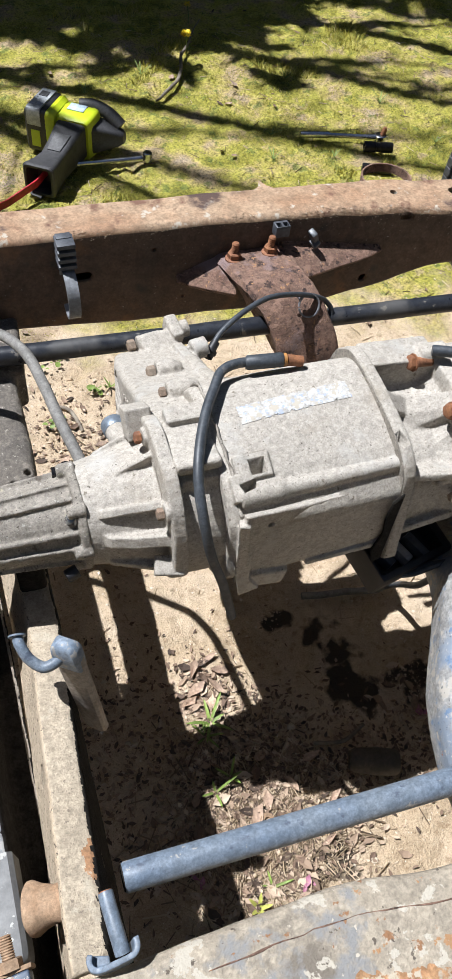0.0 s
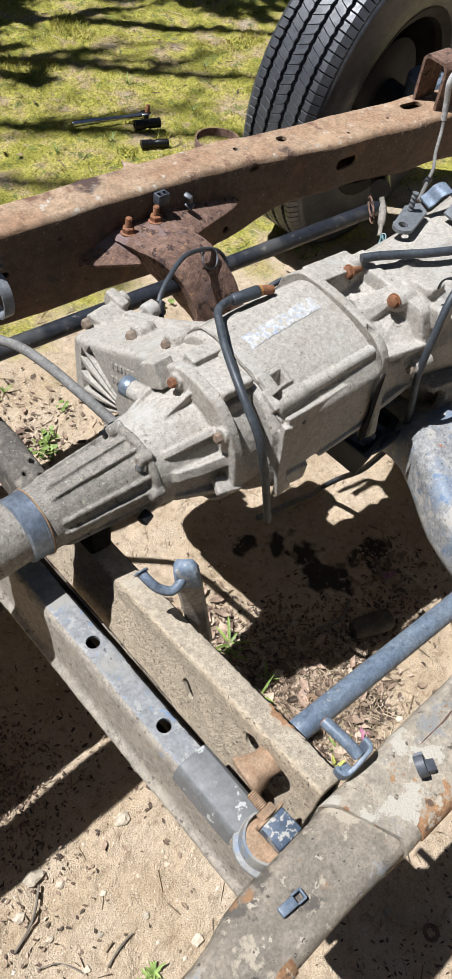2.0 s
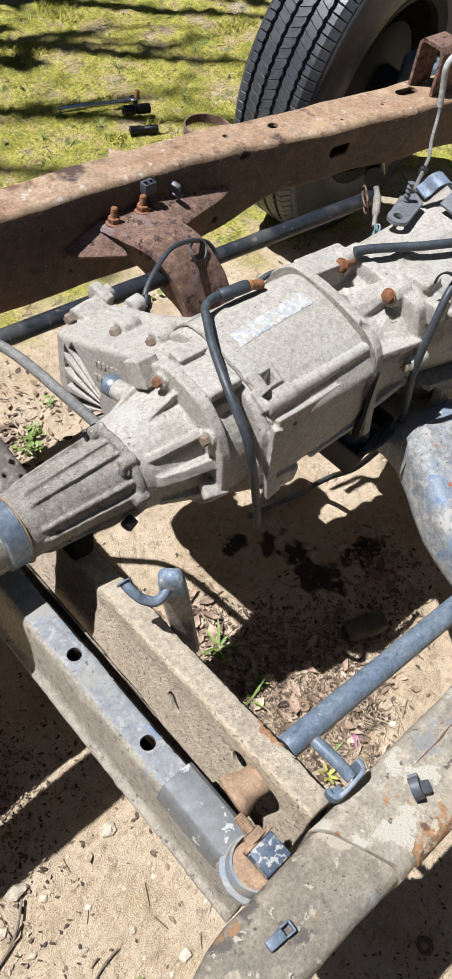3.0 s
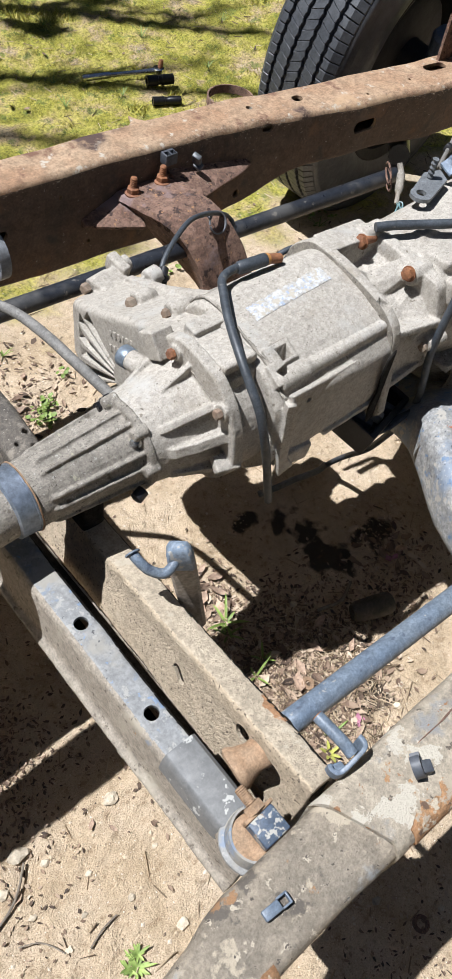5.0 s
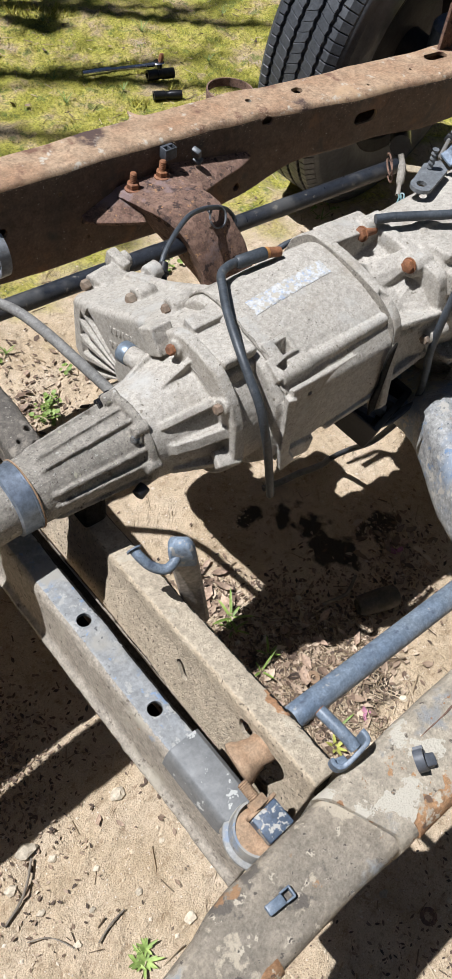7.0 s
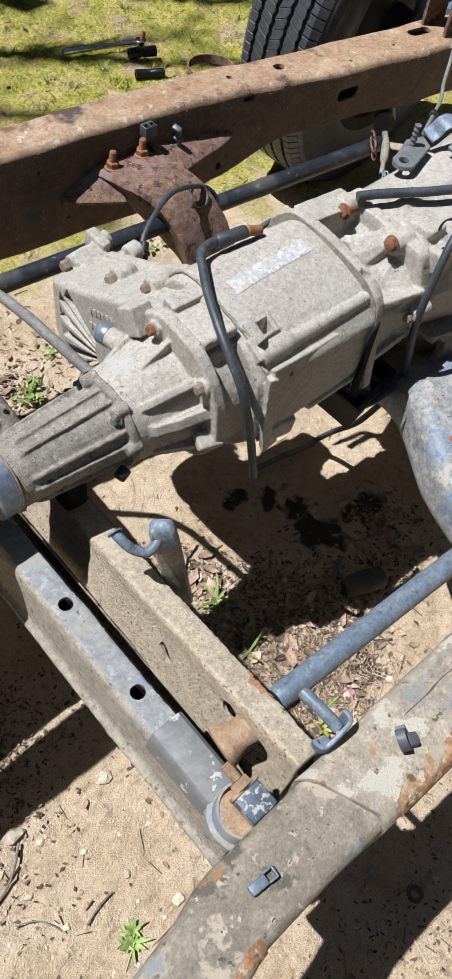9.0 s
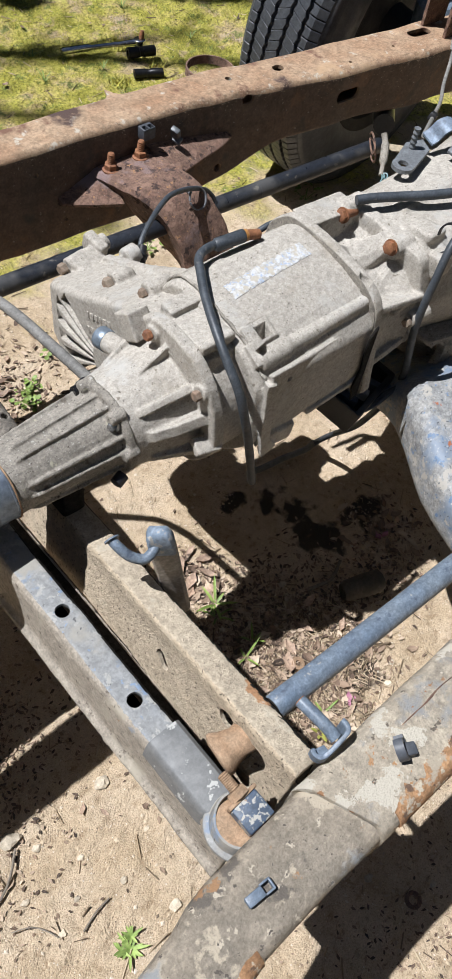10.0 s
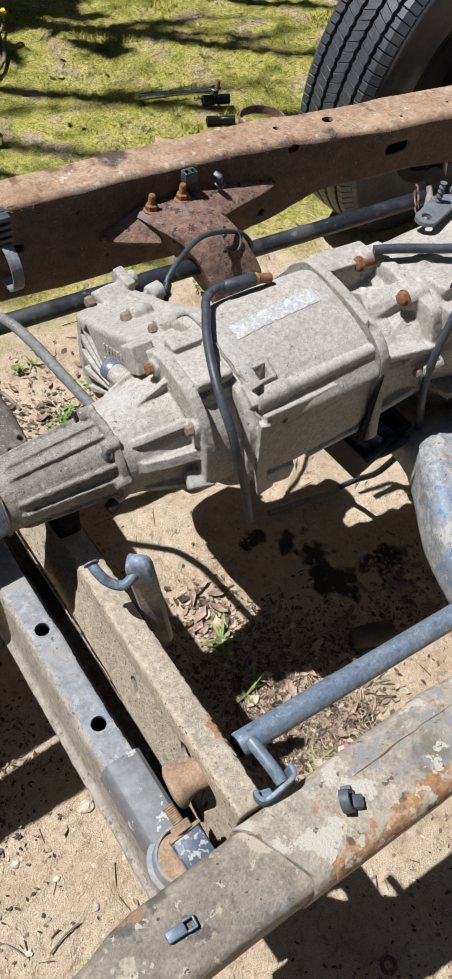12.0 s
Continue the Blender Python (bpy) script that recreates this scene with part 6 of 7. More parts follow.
single("heat_shield", bm, plain("tan_sheet", (0.35, 0.29, 0.2), 0.6, bump=0.3), (1.2, 0.9, 0.32), "dusty tan strip of sheet metal under the rail", "sheet metal")

# ---- things on the ground ----
def down(x, y):
    return ground_height(x, y)


saw = thing("reciprocating_saw", (0.52, 2.16, 0.0), "lime-green and black cordless reciprocating saw lying on moss", "power tool")
F, S = Vector((-0.58, -0.81, 0)), Vector((0.81, -0.58, 0))


def sawp(f, s, z):
    return Vector((0.538, 2.118, 0.012)) + (F * f + S * s) * 0.87 + Vector((0, 0, z * 0.88))


def saw_loft(name, rows, material, parent=saw, label="", r=0.012):
    """Rounded blocks strung along the saw: f, s from and to, z from and to."""
    bm = bmesh.new()
    loft(bm, [[sawp(f, a, b) for a, b in rounded(s0, s1, z0, z1, min(r, (s1 - s0) / 2.2, (z1 - z0) / 2.2), 3)] for f, s0, s1, z0, z1 in rows])
    return part(name, bm, material, parent, label)


def side_loft(name, rows, material, parent=saw, label="", r=0.012):
    """The same across the saw: s, f from and to, z from and to."""
    bm = bmesh.new()
    loft(bm, [[sawp(a, s, b) for a, b in rounded(f0, f1, z0, z1, min(r, (f1 - f0) / 2.2, (z1 - z0) / 2.2), 3)] for s, f0, f1, z0, z1 in rows])
    return part(name, bm, material, parent, label)


LIME = plain("lime_plastic", (0.50, 0.60, 0.02), 0.35, bump=0.05, fine=0.05)
GRIP = plain("dark_grip", (0.045, 0.045, 0.048), 0.55, bump=0.2, bscale=300, bdist=0.0004)
boot = saw_loft("boot", [(0.02, -0.046, 0.042, 0.006, 0.104), (0.06, -0.044, 0.040, 0.004, 0.096), (0.11, -0.040, 0.034, 0.002, 0.084), (0.16, -0.037, 0.031, 0.0, 0.076), (0.205, -0.042, 0.036, 0.0, 0.080), (0.245, -0.048, 0.042, 0.0, 0.088), (0.250, -0.044, 0.038, 0.004, 0.084)], GRIP, label="black moulded front boot")
bm = bmesh.new()
loft(bm, [[sawp(f, a, b) for a, b in rounded(-0.038, 0.032, 0.010, 0.078, 0.01, 3)] for f in (0.19, 0.27)])
cut(boot, [bm])
saw_loft("boot_panel", [(0.085, -0.026, 0.020, 0.083, 0.093), (0.12, -0.024, 0.018, 0.076, 0.086), (0.15, -0.022, 0.016, 0.071, 0.080)], plain("boot_panel", (0.085, 0.085, 0.087), 0.5), boot, r=0.002)
saw_loft("housing", [(0.034, -0.047, 0.048, 0.002, 0.106), (0.02, -0.052, 0.054, 0.0, 0.112), (-0.03, -0.052, 0.056, 0.0, 0.116), (-0.055, -0.048, 0.05, 0.004, 0.112), (-0.064, -0.042, 0.042, 0.01, 0.104)], LIME, label="lime-green housing")
saw_loft("housing_label", [(-0.040, -0.030, 0.020, 0.113, 0.1175), (-0.005, -0.030, 0.020, 0.1125, 0.1165)], plain("pale_blue_print", (0.42, 0.52, 0.60), 0.4), r=0.001)
side_loft("handle", [(0.040, -0.054, 0.030, 0.01, 0.095), (0.062, -0.058, 0.016, 0.014, 0.088), (0.090, -0.060, -0.004, 0.02, 0.078), (0.118, -0.058, -0.018, 0.03, 0.070), (0.128, -0.052, -0.026, 0.036, 0.064)], GRIP, label="black rubber handle")
bm = bmesh.new()
tube(bm, curve_points([sawp(-0.052, -0.01, 0.108), sawp(-0.062, 0.03, 0.110), sawp(-0.060, 0.075, 0.098), sawp(-0.055, 0.112, 0.074)], 5), 0.016, 12)
part("grip", bm, plain("grey_grip", (0.09, 0.09, 0.095), 0.55), saw, "dark grey rubber grip")
side_loft("battery_collar", [(-0.044, -0.056, 0.050, 0.006, 0.116), (-0.058, -0.066, 0.056, 0.004, 0.124), (-0.070, -0.064, 0.054, 0.006, 0.122)], LIME, label="lime-green battery collar", r=0.014)
batt = side_loft("battery", [(-0.068, -0.064, 0.050, 0.004, 0.120), (-0.074, -0.068, 0.052, 0.002, 0.124), (-0.128, -0.068, 0.052, 0.002, 0.124), (-0.136, -0.060, 0.044, 0.008, 0.116)], plain("battery_black", (0.03, 0.03, 0.032), 0.45), label="black and grey battery pack", r=0.010)
side_loft("battery_cap", [(-0.085, -0.070, 0.054, 0.074, 0.128), (-0.126, -0.070, 0.054, 0.074, 0.128)], plain("battery_grey", (0.40, 0.42, 0.44), 0.4), batt, "light grey battery shell", r=0.010)
side_loft("battery_button", [(-0.095, -0.045, -0.02, 0.127, 0.1305), (-0.118, -0.045, -0.02, 0.127, 0.1305)], GRIP, batt, r=0.001)
saw_loft("battery_badge", [(0.050, -0.116, -0.090, 0.02, 0.066), (0.0545, -0.116, -0.090, 0.02, 0.066)], LIME, batt, r=0.001)
bm = bmesh.new()
loft(bm, [[Vector(p) + Vector((0.0, 0.0, d)) for d in (-0.009, 0.009)] + [Vector(p) + Vector((0.002, -0.002, d)) for d in (0.009, -0.009)] for p in (tuple(sawp(0.20, -0.004, 0.045)), tuple(sawp(0.26, -0.006, 0.043)), (0.33, 1.905, 0.03), (0.24, 1.865, 0.022))])
part("blade", bm, plain("red_blade", (0.50, 0.02, 0.04), 0.35), saw, "red saw blade")
bm = bmesh.new()
tube(bm, [sawp(0.235, -0.035, 0.012), sawp(0.256, -0.025, 0.004), sawp(0.258, 0.005, 0.002)], 0.004, 8)
part("shoe", bm, PLASTIC, saw)

CHROME = plain("chrome", (0.62, 0.63, 0.65), 0.22, 1.0, bump=0.1)
brk = thing("breaker_bar", (0.6, 2.04, 0.0), "chrome breaker bar lying on the moss beside the saw", "hand tool", "hand tools")
bm = bmesh.new()
tube(bm, [(0.40, 2.040, 0.022), (0.47, 2.043, 0.024), (0.475, 2.043, 0.024), (0.56, 2.041, 0.024), (0.665, 2.037, 0.024), (0.68, 2.038, 0.024)], [0.0085, 0.0085, 0.0065, 0.006, 0.0075, 0.009], 14)
part("shaft", bm, CHROME, brk)
bm = bmesh.new()
lathe(bm, (0.694, 2.042, 0.012), (0.1, 0, 1), [(0, 0.010), (0.002, 0.0115), (0.022, 0.0115), (0.024, 0.010)], 18)
box(bm, (0.700, 2.052, 0.026), (0.012, 0.016, 0.012), None, 0.002)
part("head", bm, CHROME, brk)
rat = thing("ratchet", (1.24, 2.05, 0.0), "steel ratchet handle lying on the moss", "hand tool", "hand tools")
bm = bmesh.new()
tube(bm, [(1.128, 2.083, 0.018), (1.133, 2.082, 0.018), (1.20, 2.062, 0.020), (1.205, 2.060, 0.020), (1.29, 2.034, 0.021), (1.325, 2.024, 0.021)], [0.007, 0.009, 0.0088, 0.0062, 0.0065, 0.009], 14)
part("handle", bm, CHROME, rat)
bm = bmesh.new()
lathe(bm, (1.336, 2.02, 0.010), (0, 0, 1), [(0, 0.013), (0.002, 0.016), (0.018, 0.016), (0.020, 0.013)], 20)
part("head", bm, CHROME, rat)
bm = bmesh.new()
lathe(bm, (1.340, 2.018, 0.030), (0.2, 0, 1), [(0, 0.007), (0.012, 0.007), (0.02, 0.005)], 12)
part("drive_stud", bm, RUST_BOLT, rat)
for a, b, r in (((1.275, 1.992, 0.018), (1.348, 1.970, 0.018), 0.0135), ((1.228, 1.902, 0.016), (1.298, 1.871, 0.016), 0.0115)):
    bm = bmesh.new()
    d = Vector(b) - Vector(a)
    ln = d.length
    lathe(bm, a, d, [(0.012, r * 0.55), (0.0, r * 0.6), (0, r), (ln * 0.4, r), (ln * 0.42, r * 0.86), (ln * 0.55, r * 0.86), (ln * 0.58, r), (ln, r), (ln, r * 0.6), (ln - 0.01, r * 0.55)], 20)
    single("impact_socket", bm, plain("black_oxide", (0.02, 0.02, 0.022), 0.35, 0.6), ((a[0] + b[0]) / 2, (a[1] + b[1]) / 2, 0.0), "black impact socket lying on the moss", "socket", "impact sockets")

# ---- plants and litter ----
LEAF_GREEN = surf("weed_green", (0.14, 0.21, 0.04), (0.21, 0.28, 0.065), 60, (0.5, 0.7), bump=0.2)
DRY_LEAF = surf("dry_leaf", (0.27, 0.18, 0.125), (0.40, 0.29, 0.21), 50, (0.6, 0.85), bump=0.4, bscale=200, bdist=0.001, vary=0.35)
BARK = surf("grey_bark", (0.16, 0.13, 0.10), (0.22, 0.19, 0.15), 40, (0.8, 0.95), bump=0.8, bscale=120, bdist=0.003)
STONE = surf("pale_pebble", (0.56, 0.48, 0.365), (0.44, 0.365, 0.265), 60, (0.6, 0.85), bump=0.3, vary=0.3)
rng = random.Random(11)


def island_material(name, stops, rough=0.8):
    """A colour for each loose piece of a joined mesh."""
    m = bpy.data.materials.new(name)
    m.use_nodes = True
    n, l = m.node_tree.nodes, m.node_tree.links
    g = n.new("ShaderNodeNewGeometry")
    r = n.new("ShaderNodeValToRGB")
    e = r.color_ramp.elements
    e[0].position, e[0].color = stops[0][0], (*stops[0][1], 1)
    e[1].position, e[1].color = stops[-1][0], (*stops[-1][1], 1)
    for p, c in stops[1:-1]:
        e.new(p).color = (*c, 1)
    l.new(g.outputs["Random Per Island"], r.inputs[0])
    l.new(r.outputs[0], n["Principled BSDF"].inputs["Base Color"])
    n["Principled BSDF"].inputs["Roughness"].default_value = rough
    n["Principled BSDF"].inputs["Specular IOR Level"].default_value = 0.3
    return m


def stuff(name, verts, faces, material, label, category):
    me = bpy.data.meshes.new(name)
    me.from_pydata(verts, [], faces)
    me.materials.append(material)
    return tagged(new(name, me), label, category, kind="stuff")


def turf_at(x, y):
    return (y + 0.12 * x - 1.47) + 0.45 * noise.noise(Vector((x * 2.5, y * 2.5, 4.0)))


# short moss and turf blades
vs, fs = [], []
for k in range(150000):
    x, y = rng.uniform(-0.2, 2.2), rng.uniform(0.95, 2.95)
    t = turf_at(x, y)
    if t < 0.05 or rng.random() > 0.25 + t * 2 or noise.noise(Vector((x * 3.1, y * 3.1, 2.0))) + 0.6 * noise.noise(Vector((x * 9, y * 9, 5.0))) + 0.3 * noise.noise(Vector((x * 40, y * 40, 5.0))) > 0.16:
        continue
    patch = noise.noise(Vector((x * 5, y * 5, 9.0)))
    h = rng.uniform(0.0025, 0.0065) if patch < 0.34 else rng.uniform(0.006, 0.020)
    z, a = down(x, y), rng.uniform(0, 6.283)
    w2, lx, ly = 0.0010 + h * 0.05, rng.gauss(0, 0.6) * h, rng.gauss(0, 0.6) * h
    b = len(vs)
    vs += [(x - math.cos(a) * w2, y - math.sin(a) * w2, z - 0.001), (x + math.cos(a) * w2, y + math.sin(a) * w2, z - 0.001), (x + lx, y + ly, z + h)]
    fs.append((b, b + 1, b + 2))
stuff("moss_and_turf", vs, fs, island_material("moss_blades", [(0.0, (0.16, 0.18, 0.035)), (0.25, (0.30, 0.29, 0.05)), (0.65, (0.46, 0.41, 0.08)), (1.0, (0.56, 0.48, 0.19))]), "short yellow-green moss and thin turf", "moss")


def leaf_shape(cx, cy, cz, size, a, curl, tilt):
    """A small curled leaf of six points along and across."""
    out = []
    for u, half in ((-1.0, 0.05), (-0.45, 0.42), (0.25, 0.46), (1.0, 0.04)):
        for v in (-1, 0, 1):
            lx, ly = u * size * rng.uniform(0.8, 1.1), v * half * size * rng.uniform(0.55, 1.25)
            lz = curl * size * (u * u * 0.5 + (v * half) ** 2 * 1.6) + tilt * lx
            out.append((cx + lx * math.cos(a) - ly * math.sin(a), cy + lx * math.sin(a) + ly * math.cos(a), cz + lz + 0.002))
    return out


LEAF_FACES = [(i, i + 1, i + 4, i + 3) for i in (0, 1, 3, 4, 6, 7)]
vs, fs = [], []
for k in range(3500):
    spot = rng.random()
    if spot < 0.40:
        x, y = rng.gauss(0.40, 0.05), rng.gauss(0.47, 0.06)
    elif spot < 0.50:
        x, y = rng.gauss(0.47, 0.07), rng.gauss(0.42, 0.05)
    elif spot < 0.58:
        x, y = rng.gauss(0.41, 0.035), rng.gauss(0.665, 0.04)
    elif spot < 0.64:
        x, y = rng.gauss(0.72, 0.04), rng.gauss(0.56, 0.035)
    elif spot < 0.86:
        x, y = rng.gauss(0.33, 0.09), rng.gauss(1.16, 0.08)
    else:
        x, y = rng.uniform(-0.3, 2.0), rng.uniform(0.0, 2.9)
    size = rng.uniform(0.0015, 0.006) if rng.random() < 0.9 else rng.uniform(0.006, 0.014)
    b = len(vs)
    vs += leaf_shape(x, y, down(x, y) + rng.uniform(0, 0.002), size, rng.uniform(0, 6.283), rng.uniform(-0.1, 0.8), rng.gauss(0, 0.25))
    fs += [tuple(b + i for i in f) for f in LEAF_FACES]
for k in range(3200):
    spot = rng.random()
    x, y = (rng.gauss(0.44, 0.08), rng.gauss(0.56, 0.05)) if spot < 0.45 else (rng.gauss(0.26, 0.06), rng.gauss(0.60, 0.10)) if spot < 0.7 else (rng.gauss(0.02, 0.05), rng.gauss(0.66, 0.04)) if spot < 0.76 else (rng.gauss(0.62, 0.08), rng.gauss(0.50, 0.03))
    b = len(vs)
    vs += leaf_shape(x, y, down(x, y) + rng.uniform(0, 0.002), rng.uniform(0.0012, 0.006), rng.uniform(0, 6.283), rng.uniform(-0.1, 0.6), rng.gauss(0, 0.3))
    fs += [tuple(b + i for i in f) for f in LEAF_FACES]
# crumbs under the rails and beside the crossmembers
for k in range(3000):
    spot = rng.random()
    x, y = (rng.gauss(-0.01, 0.06), rng.gauss(0.64, 0.06)) if spot < 0.6 else (rng.uniform(0.1, 0.65), rng.gauss(0.10, 0.06)) if spot < 0.97 else (rng.gauss(-0.05, 0.05), rng.gauss(0.46, 0.04))
    b = len(vs)
    vs += leaf_shape(x, y, down(x, y) + rng.uniform(0, 0.002), rng.uniform(0.0010, 0.0042), rng.uniform(0, 6.283), rng.uniform(-0.1, 0.8), rng.gauss(0, 0.35))
    fs += [tuple(b + i for i in f) for f in LEAF_FACES]
stuff("leaf_litter", vs, fs, island_material("litter", [(0.0, (0.05, 0.036, 0.028)), (0.35, (0.15, 0.10, 0.07)), (0.7, (0.30, 0.215, 0.15)), (1.0, (0.54, 0.43, 0.32))]), "crumbled dry leaves and bark on the soil", "leaf litter")
# straw and twigs
vs, fs = [], []
for k in range(4200):
    spot = rng.random()
    if spot < 0.5:
        x, y = rng.gauss(0.42, 0.06), rng.gauss(0.46, 0.06)
    else:
        x, y = rng.uniform(-0.3, 2.0), rng.uniform(0.0, 2.8)
    ln, a, r = rng.uniform(0.006, 0.035), rng.uniform(0, 6.283), rng.uniform(0.0003, 0.0011)
    z = down(x, y) + 0.001
    dx, dy = math.cos(a) * ln / 2, math.sin(a) * ln / 2
    nx, ny = -math.sin(a) * r, math.cos(a) * r
    rise = rng.uniform(0, 0.004)
    b = len(vs)
    vs += [(x - dx + nx, y - dy + ny, z), (x - dx - nx, y - dy - ny, z), (x - dx, y - dy, z + 2 * r), (x + dx + nx, y + dy + ny, z + rise), (x + dx - nx, y + dy - ny, z + rise), (x + dx, y + dy, z + rise + 2 * r)]
    fs += [(b, b + 1, b + 4, b + 3), (b + 1, b + 2, b + 5, b + 4), (b + 2, b, b + 3, b + 5)]
stuff("straw", vs, fs, island_material("straw_bits", [(0.0, (0.10, 0.07, 0.05)), (0.5, (0.33, 0.25, 0.16)), (1.0, (0.55, 0.45, 0.32))]), "bits of straw, needles and twigs on the soil", "straw")
# grit
vs, fs = [], []
OCTA = [(1, 0, 0), (0, 1, 0), (-1, 0, 0), (0, -1, 0), (0, 0, 0.8), (0, 0, -0.8)]
OCTF = [(0, 1, 4), (1, 2, 4), (2, 3, 4), (3, 0, 4), (1, 0, 5), (2, 1, 5), (3, 2, 5), (0, 3, 5)]
for k in range(42000):
    x, y = (rng.uniform(-0.12, 0.95), rng.uniform(0.05, 1.35)) if k % 4 else (rng.uniform(-0.35, 1.5), rng.uniform(-0.05, 1.6))
    if turf_at(x, y) > 0.1 or math.hypot((x - 0.60) / 0.07, (y - 0.66) / 0.11) < 1.0:
        continue
    s = rng.uniform(0.0006, 0.0015) if rng.random() < 0.90 else rng.uniform(0.0015, 0.0034)
    a, z, b = rng.uniform(0, 6.283), down(x, y), len(vs)
    q = (rng.uniform(0.7, 1.4), rng.uniform(0.6, 1.1), rng.uniform(0.5, 0.9))
    for u, v, w2 in OCTA:
        u, v, w2 = u * q[0] * s, v * q[1] * s, w2 * q[2] * s
        vs.append((x + u * math.cos(a) - v * math.sin(a), y + u * math.sin(a) + v * math.cos(a), z + w2 + s * 0.2))
    fs += [tuple(b + i for i in f) for f in OCTF]
stuff("grit", vs, fs, island_material("grit", [(0.0, (0.16, 0.12, 0.085)), (0.10, (0.38, 0.30, 0.205)), (0.80, (0.55, 0.44, 0.31)), (1.0, (0.68, 0.60, 0.50))]), "coarse sand grains and grit on the soil", "grit")


def stone(x, y, size, group="stones"):
    bm = bmesh.new()
    bmesh.ops.create_icosphere(bm, subdivisions=2, radius=1.0)
    bmesh.ops.triangulate(bm, faces=bm.faces)
    seed = Vector((x * 31, y * 17, size * 900))
    for v in bm.verts:
        v.co = v.co * (1 + 0.5 * noise.noise(v.co * 1.3 + seed) + 0.15 * noise.noise(v.co * 4 + seed))
        v.co = Vector((v.co.x * size, v.co.y * size * 0.8, v.co.z * size * 0.55))
    bmesh.ops.translate(bm, verts=bm.verts, vec=(x, y, down(x, y) + size * 0.25))
    single("stone", bm, STONE, (x, y, down(x, y)), "small pale stone lying on the sandy soil", "stone", group, sharp=28)


for x, y, size in ((-0.023, 0.527, 0.013), (0.108, 0.512, 0.010), (0.092, 0.337, 0.0075), (-0.046, 0.457, 0.005), (0.0, 0.50, 0.006), (0.035, 0.455, 0.0045), (0.005, 0.42, 0.004), (0.06, 0.40, 0.005), (-0.06, 0.50, 0.008), (0.52, 0.36, 0.006), (0.55, 0.38, 0.005),
                   (0.42, 0.56, 0.006), (0.38, 0.58, 0.005), (0.58, 0.52, 0.006), (0.51, 0.58, 0.007), (0.12, 0.43, 0.004), (-0.03, 0.40, 0.005), (0.28, 0.62, 0.005), (0.27, 0.72, 0.004), (0.30, 0.2, 0.006), (0.36, 0.14, 0.005)):
    stone(x, y, size)


def dry_leaf(x, y, size, a, curl, tilt, material=DRY_LEAF, label="curled dry brown leaf lying on the soil"):
    bm = bmesh.new()
    v = [bm.verts.new(p) for p in leaf_shape(x, y, down(x, y) + size * 0.2, size, a, curl, tilt)]
    top = [bm.faces.new([v[i] for i in f]) for f in LEAF_FACES]
    bmesh.ops.solidify(bm, geom=top, thickness=0.0006)
    single("dry_leaf", bm, material, (x, y, down(x, y)), label, "leaf", "dry leaves", sharp=60)


for x, y, size, a in ((0.395, 0.672, 0.026, 0.5), (0.425, 0.668, 0.024, 2.2), (0.41, 0.64, 0.030, 1.2), (0.38, 0.655, 0.02, 3.6), (0.44, 0.69, 0.022, 2.8), (0.43, 0.715, 0.016, 0.2), (0.40, 0.70, 0.02, 4.2), (0.42, 0.475, 0.024, 0.9), (0.44, 0.49, 0.02, 1.4), (0.39, 0.455, 0.022, 2.6),
                      (0.47, 0.45, 0.015, 2.0), (0.50, 0.42, 0.016, 0.3), (0.53, 0.47, 0.018, 0.5), (0.48, 0.50, 0.02, 5.1), (0.35, 0.52, 0.02, 1.0), (0.36, 0.47, 0.018, 2.4), (0.45, 0.55, 0.018, 0.7), (0.52, 0.53, 0.022, 0.2), (0.30, 1.14, 0.022, 0.6), (0.34, 1.12, 0.02, 2.0), (0.37, 1.16, 0.018, 3.0),
                      (0.31, 1.19, 0.016, 1.0), (0.42, 1.23, 0.014, 4.0), (0.70, 0.56, 0.02, 1.1), (0.73, 0.545, 0.018, 2.7), (0.745, 0.57, 0.016, 0.1), (0.07, 0.50, 0.012, 0.8), (0.09, 0.48, 0.010, 2.0), (0.88, 2.46, 0.02, 1.0), (1.05, 2.4, 0.022, 2.0), (1.0, 2.3, 0.018, 0.2), (0.75, 1.85, 0.018, 1.7),
                      (0.92, 2.02, 0.016, 0.4), (0.83, 1.75, 0.015, 2.9), (1.3, 2.2, 0.017, 0.6), (0.55, 2.55, 0.02, 1.2)):
    dry_leaf(x, y, size * 0.72, a, rng.uniform(0.2, 1.0), rng.gauss(0, 0.2))
PETAL = plain("pink_petal", (0.38, 0.15, 0.22), 0.6, bump=0.2)
for x, y, size in ((0.702, 0.548, 0.011), (0.712, 0.541, 0.009), (0.452, 0.382, 0.010), (0.46, 0.376, 0.008), (0.446, 0.374, 0.007), (0.318, 0.43, 0.007), (0.325, 0.42, 0.009)):
    dry_leaf(x, y, size, rng.uniform(0, 6), 0.5, 0.1, PETAL, "small pink petal lying on the soil")


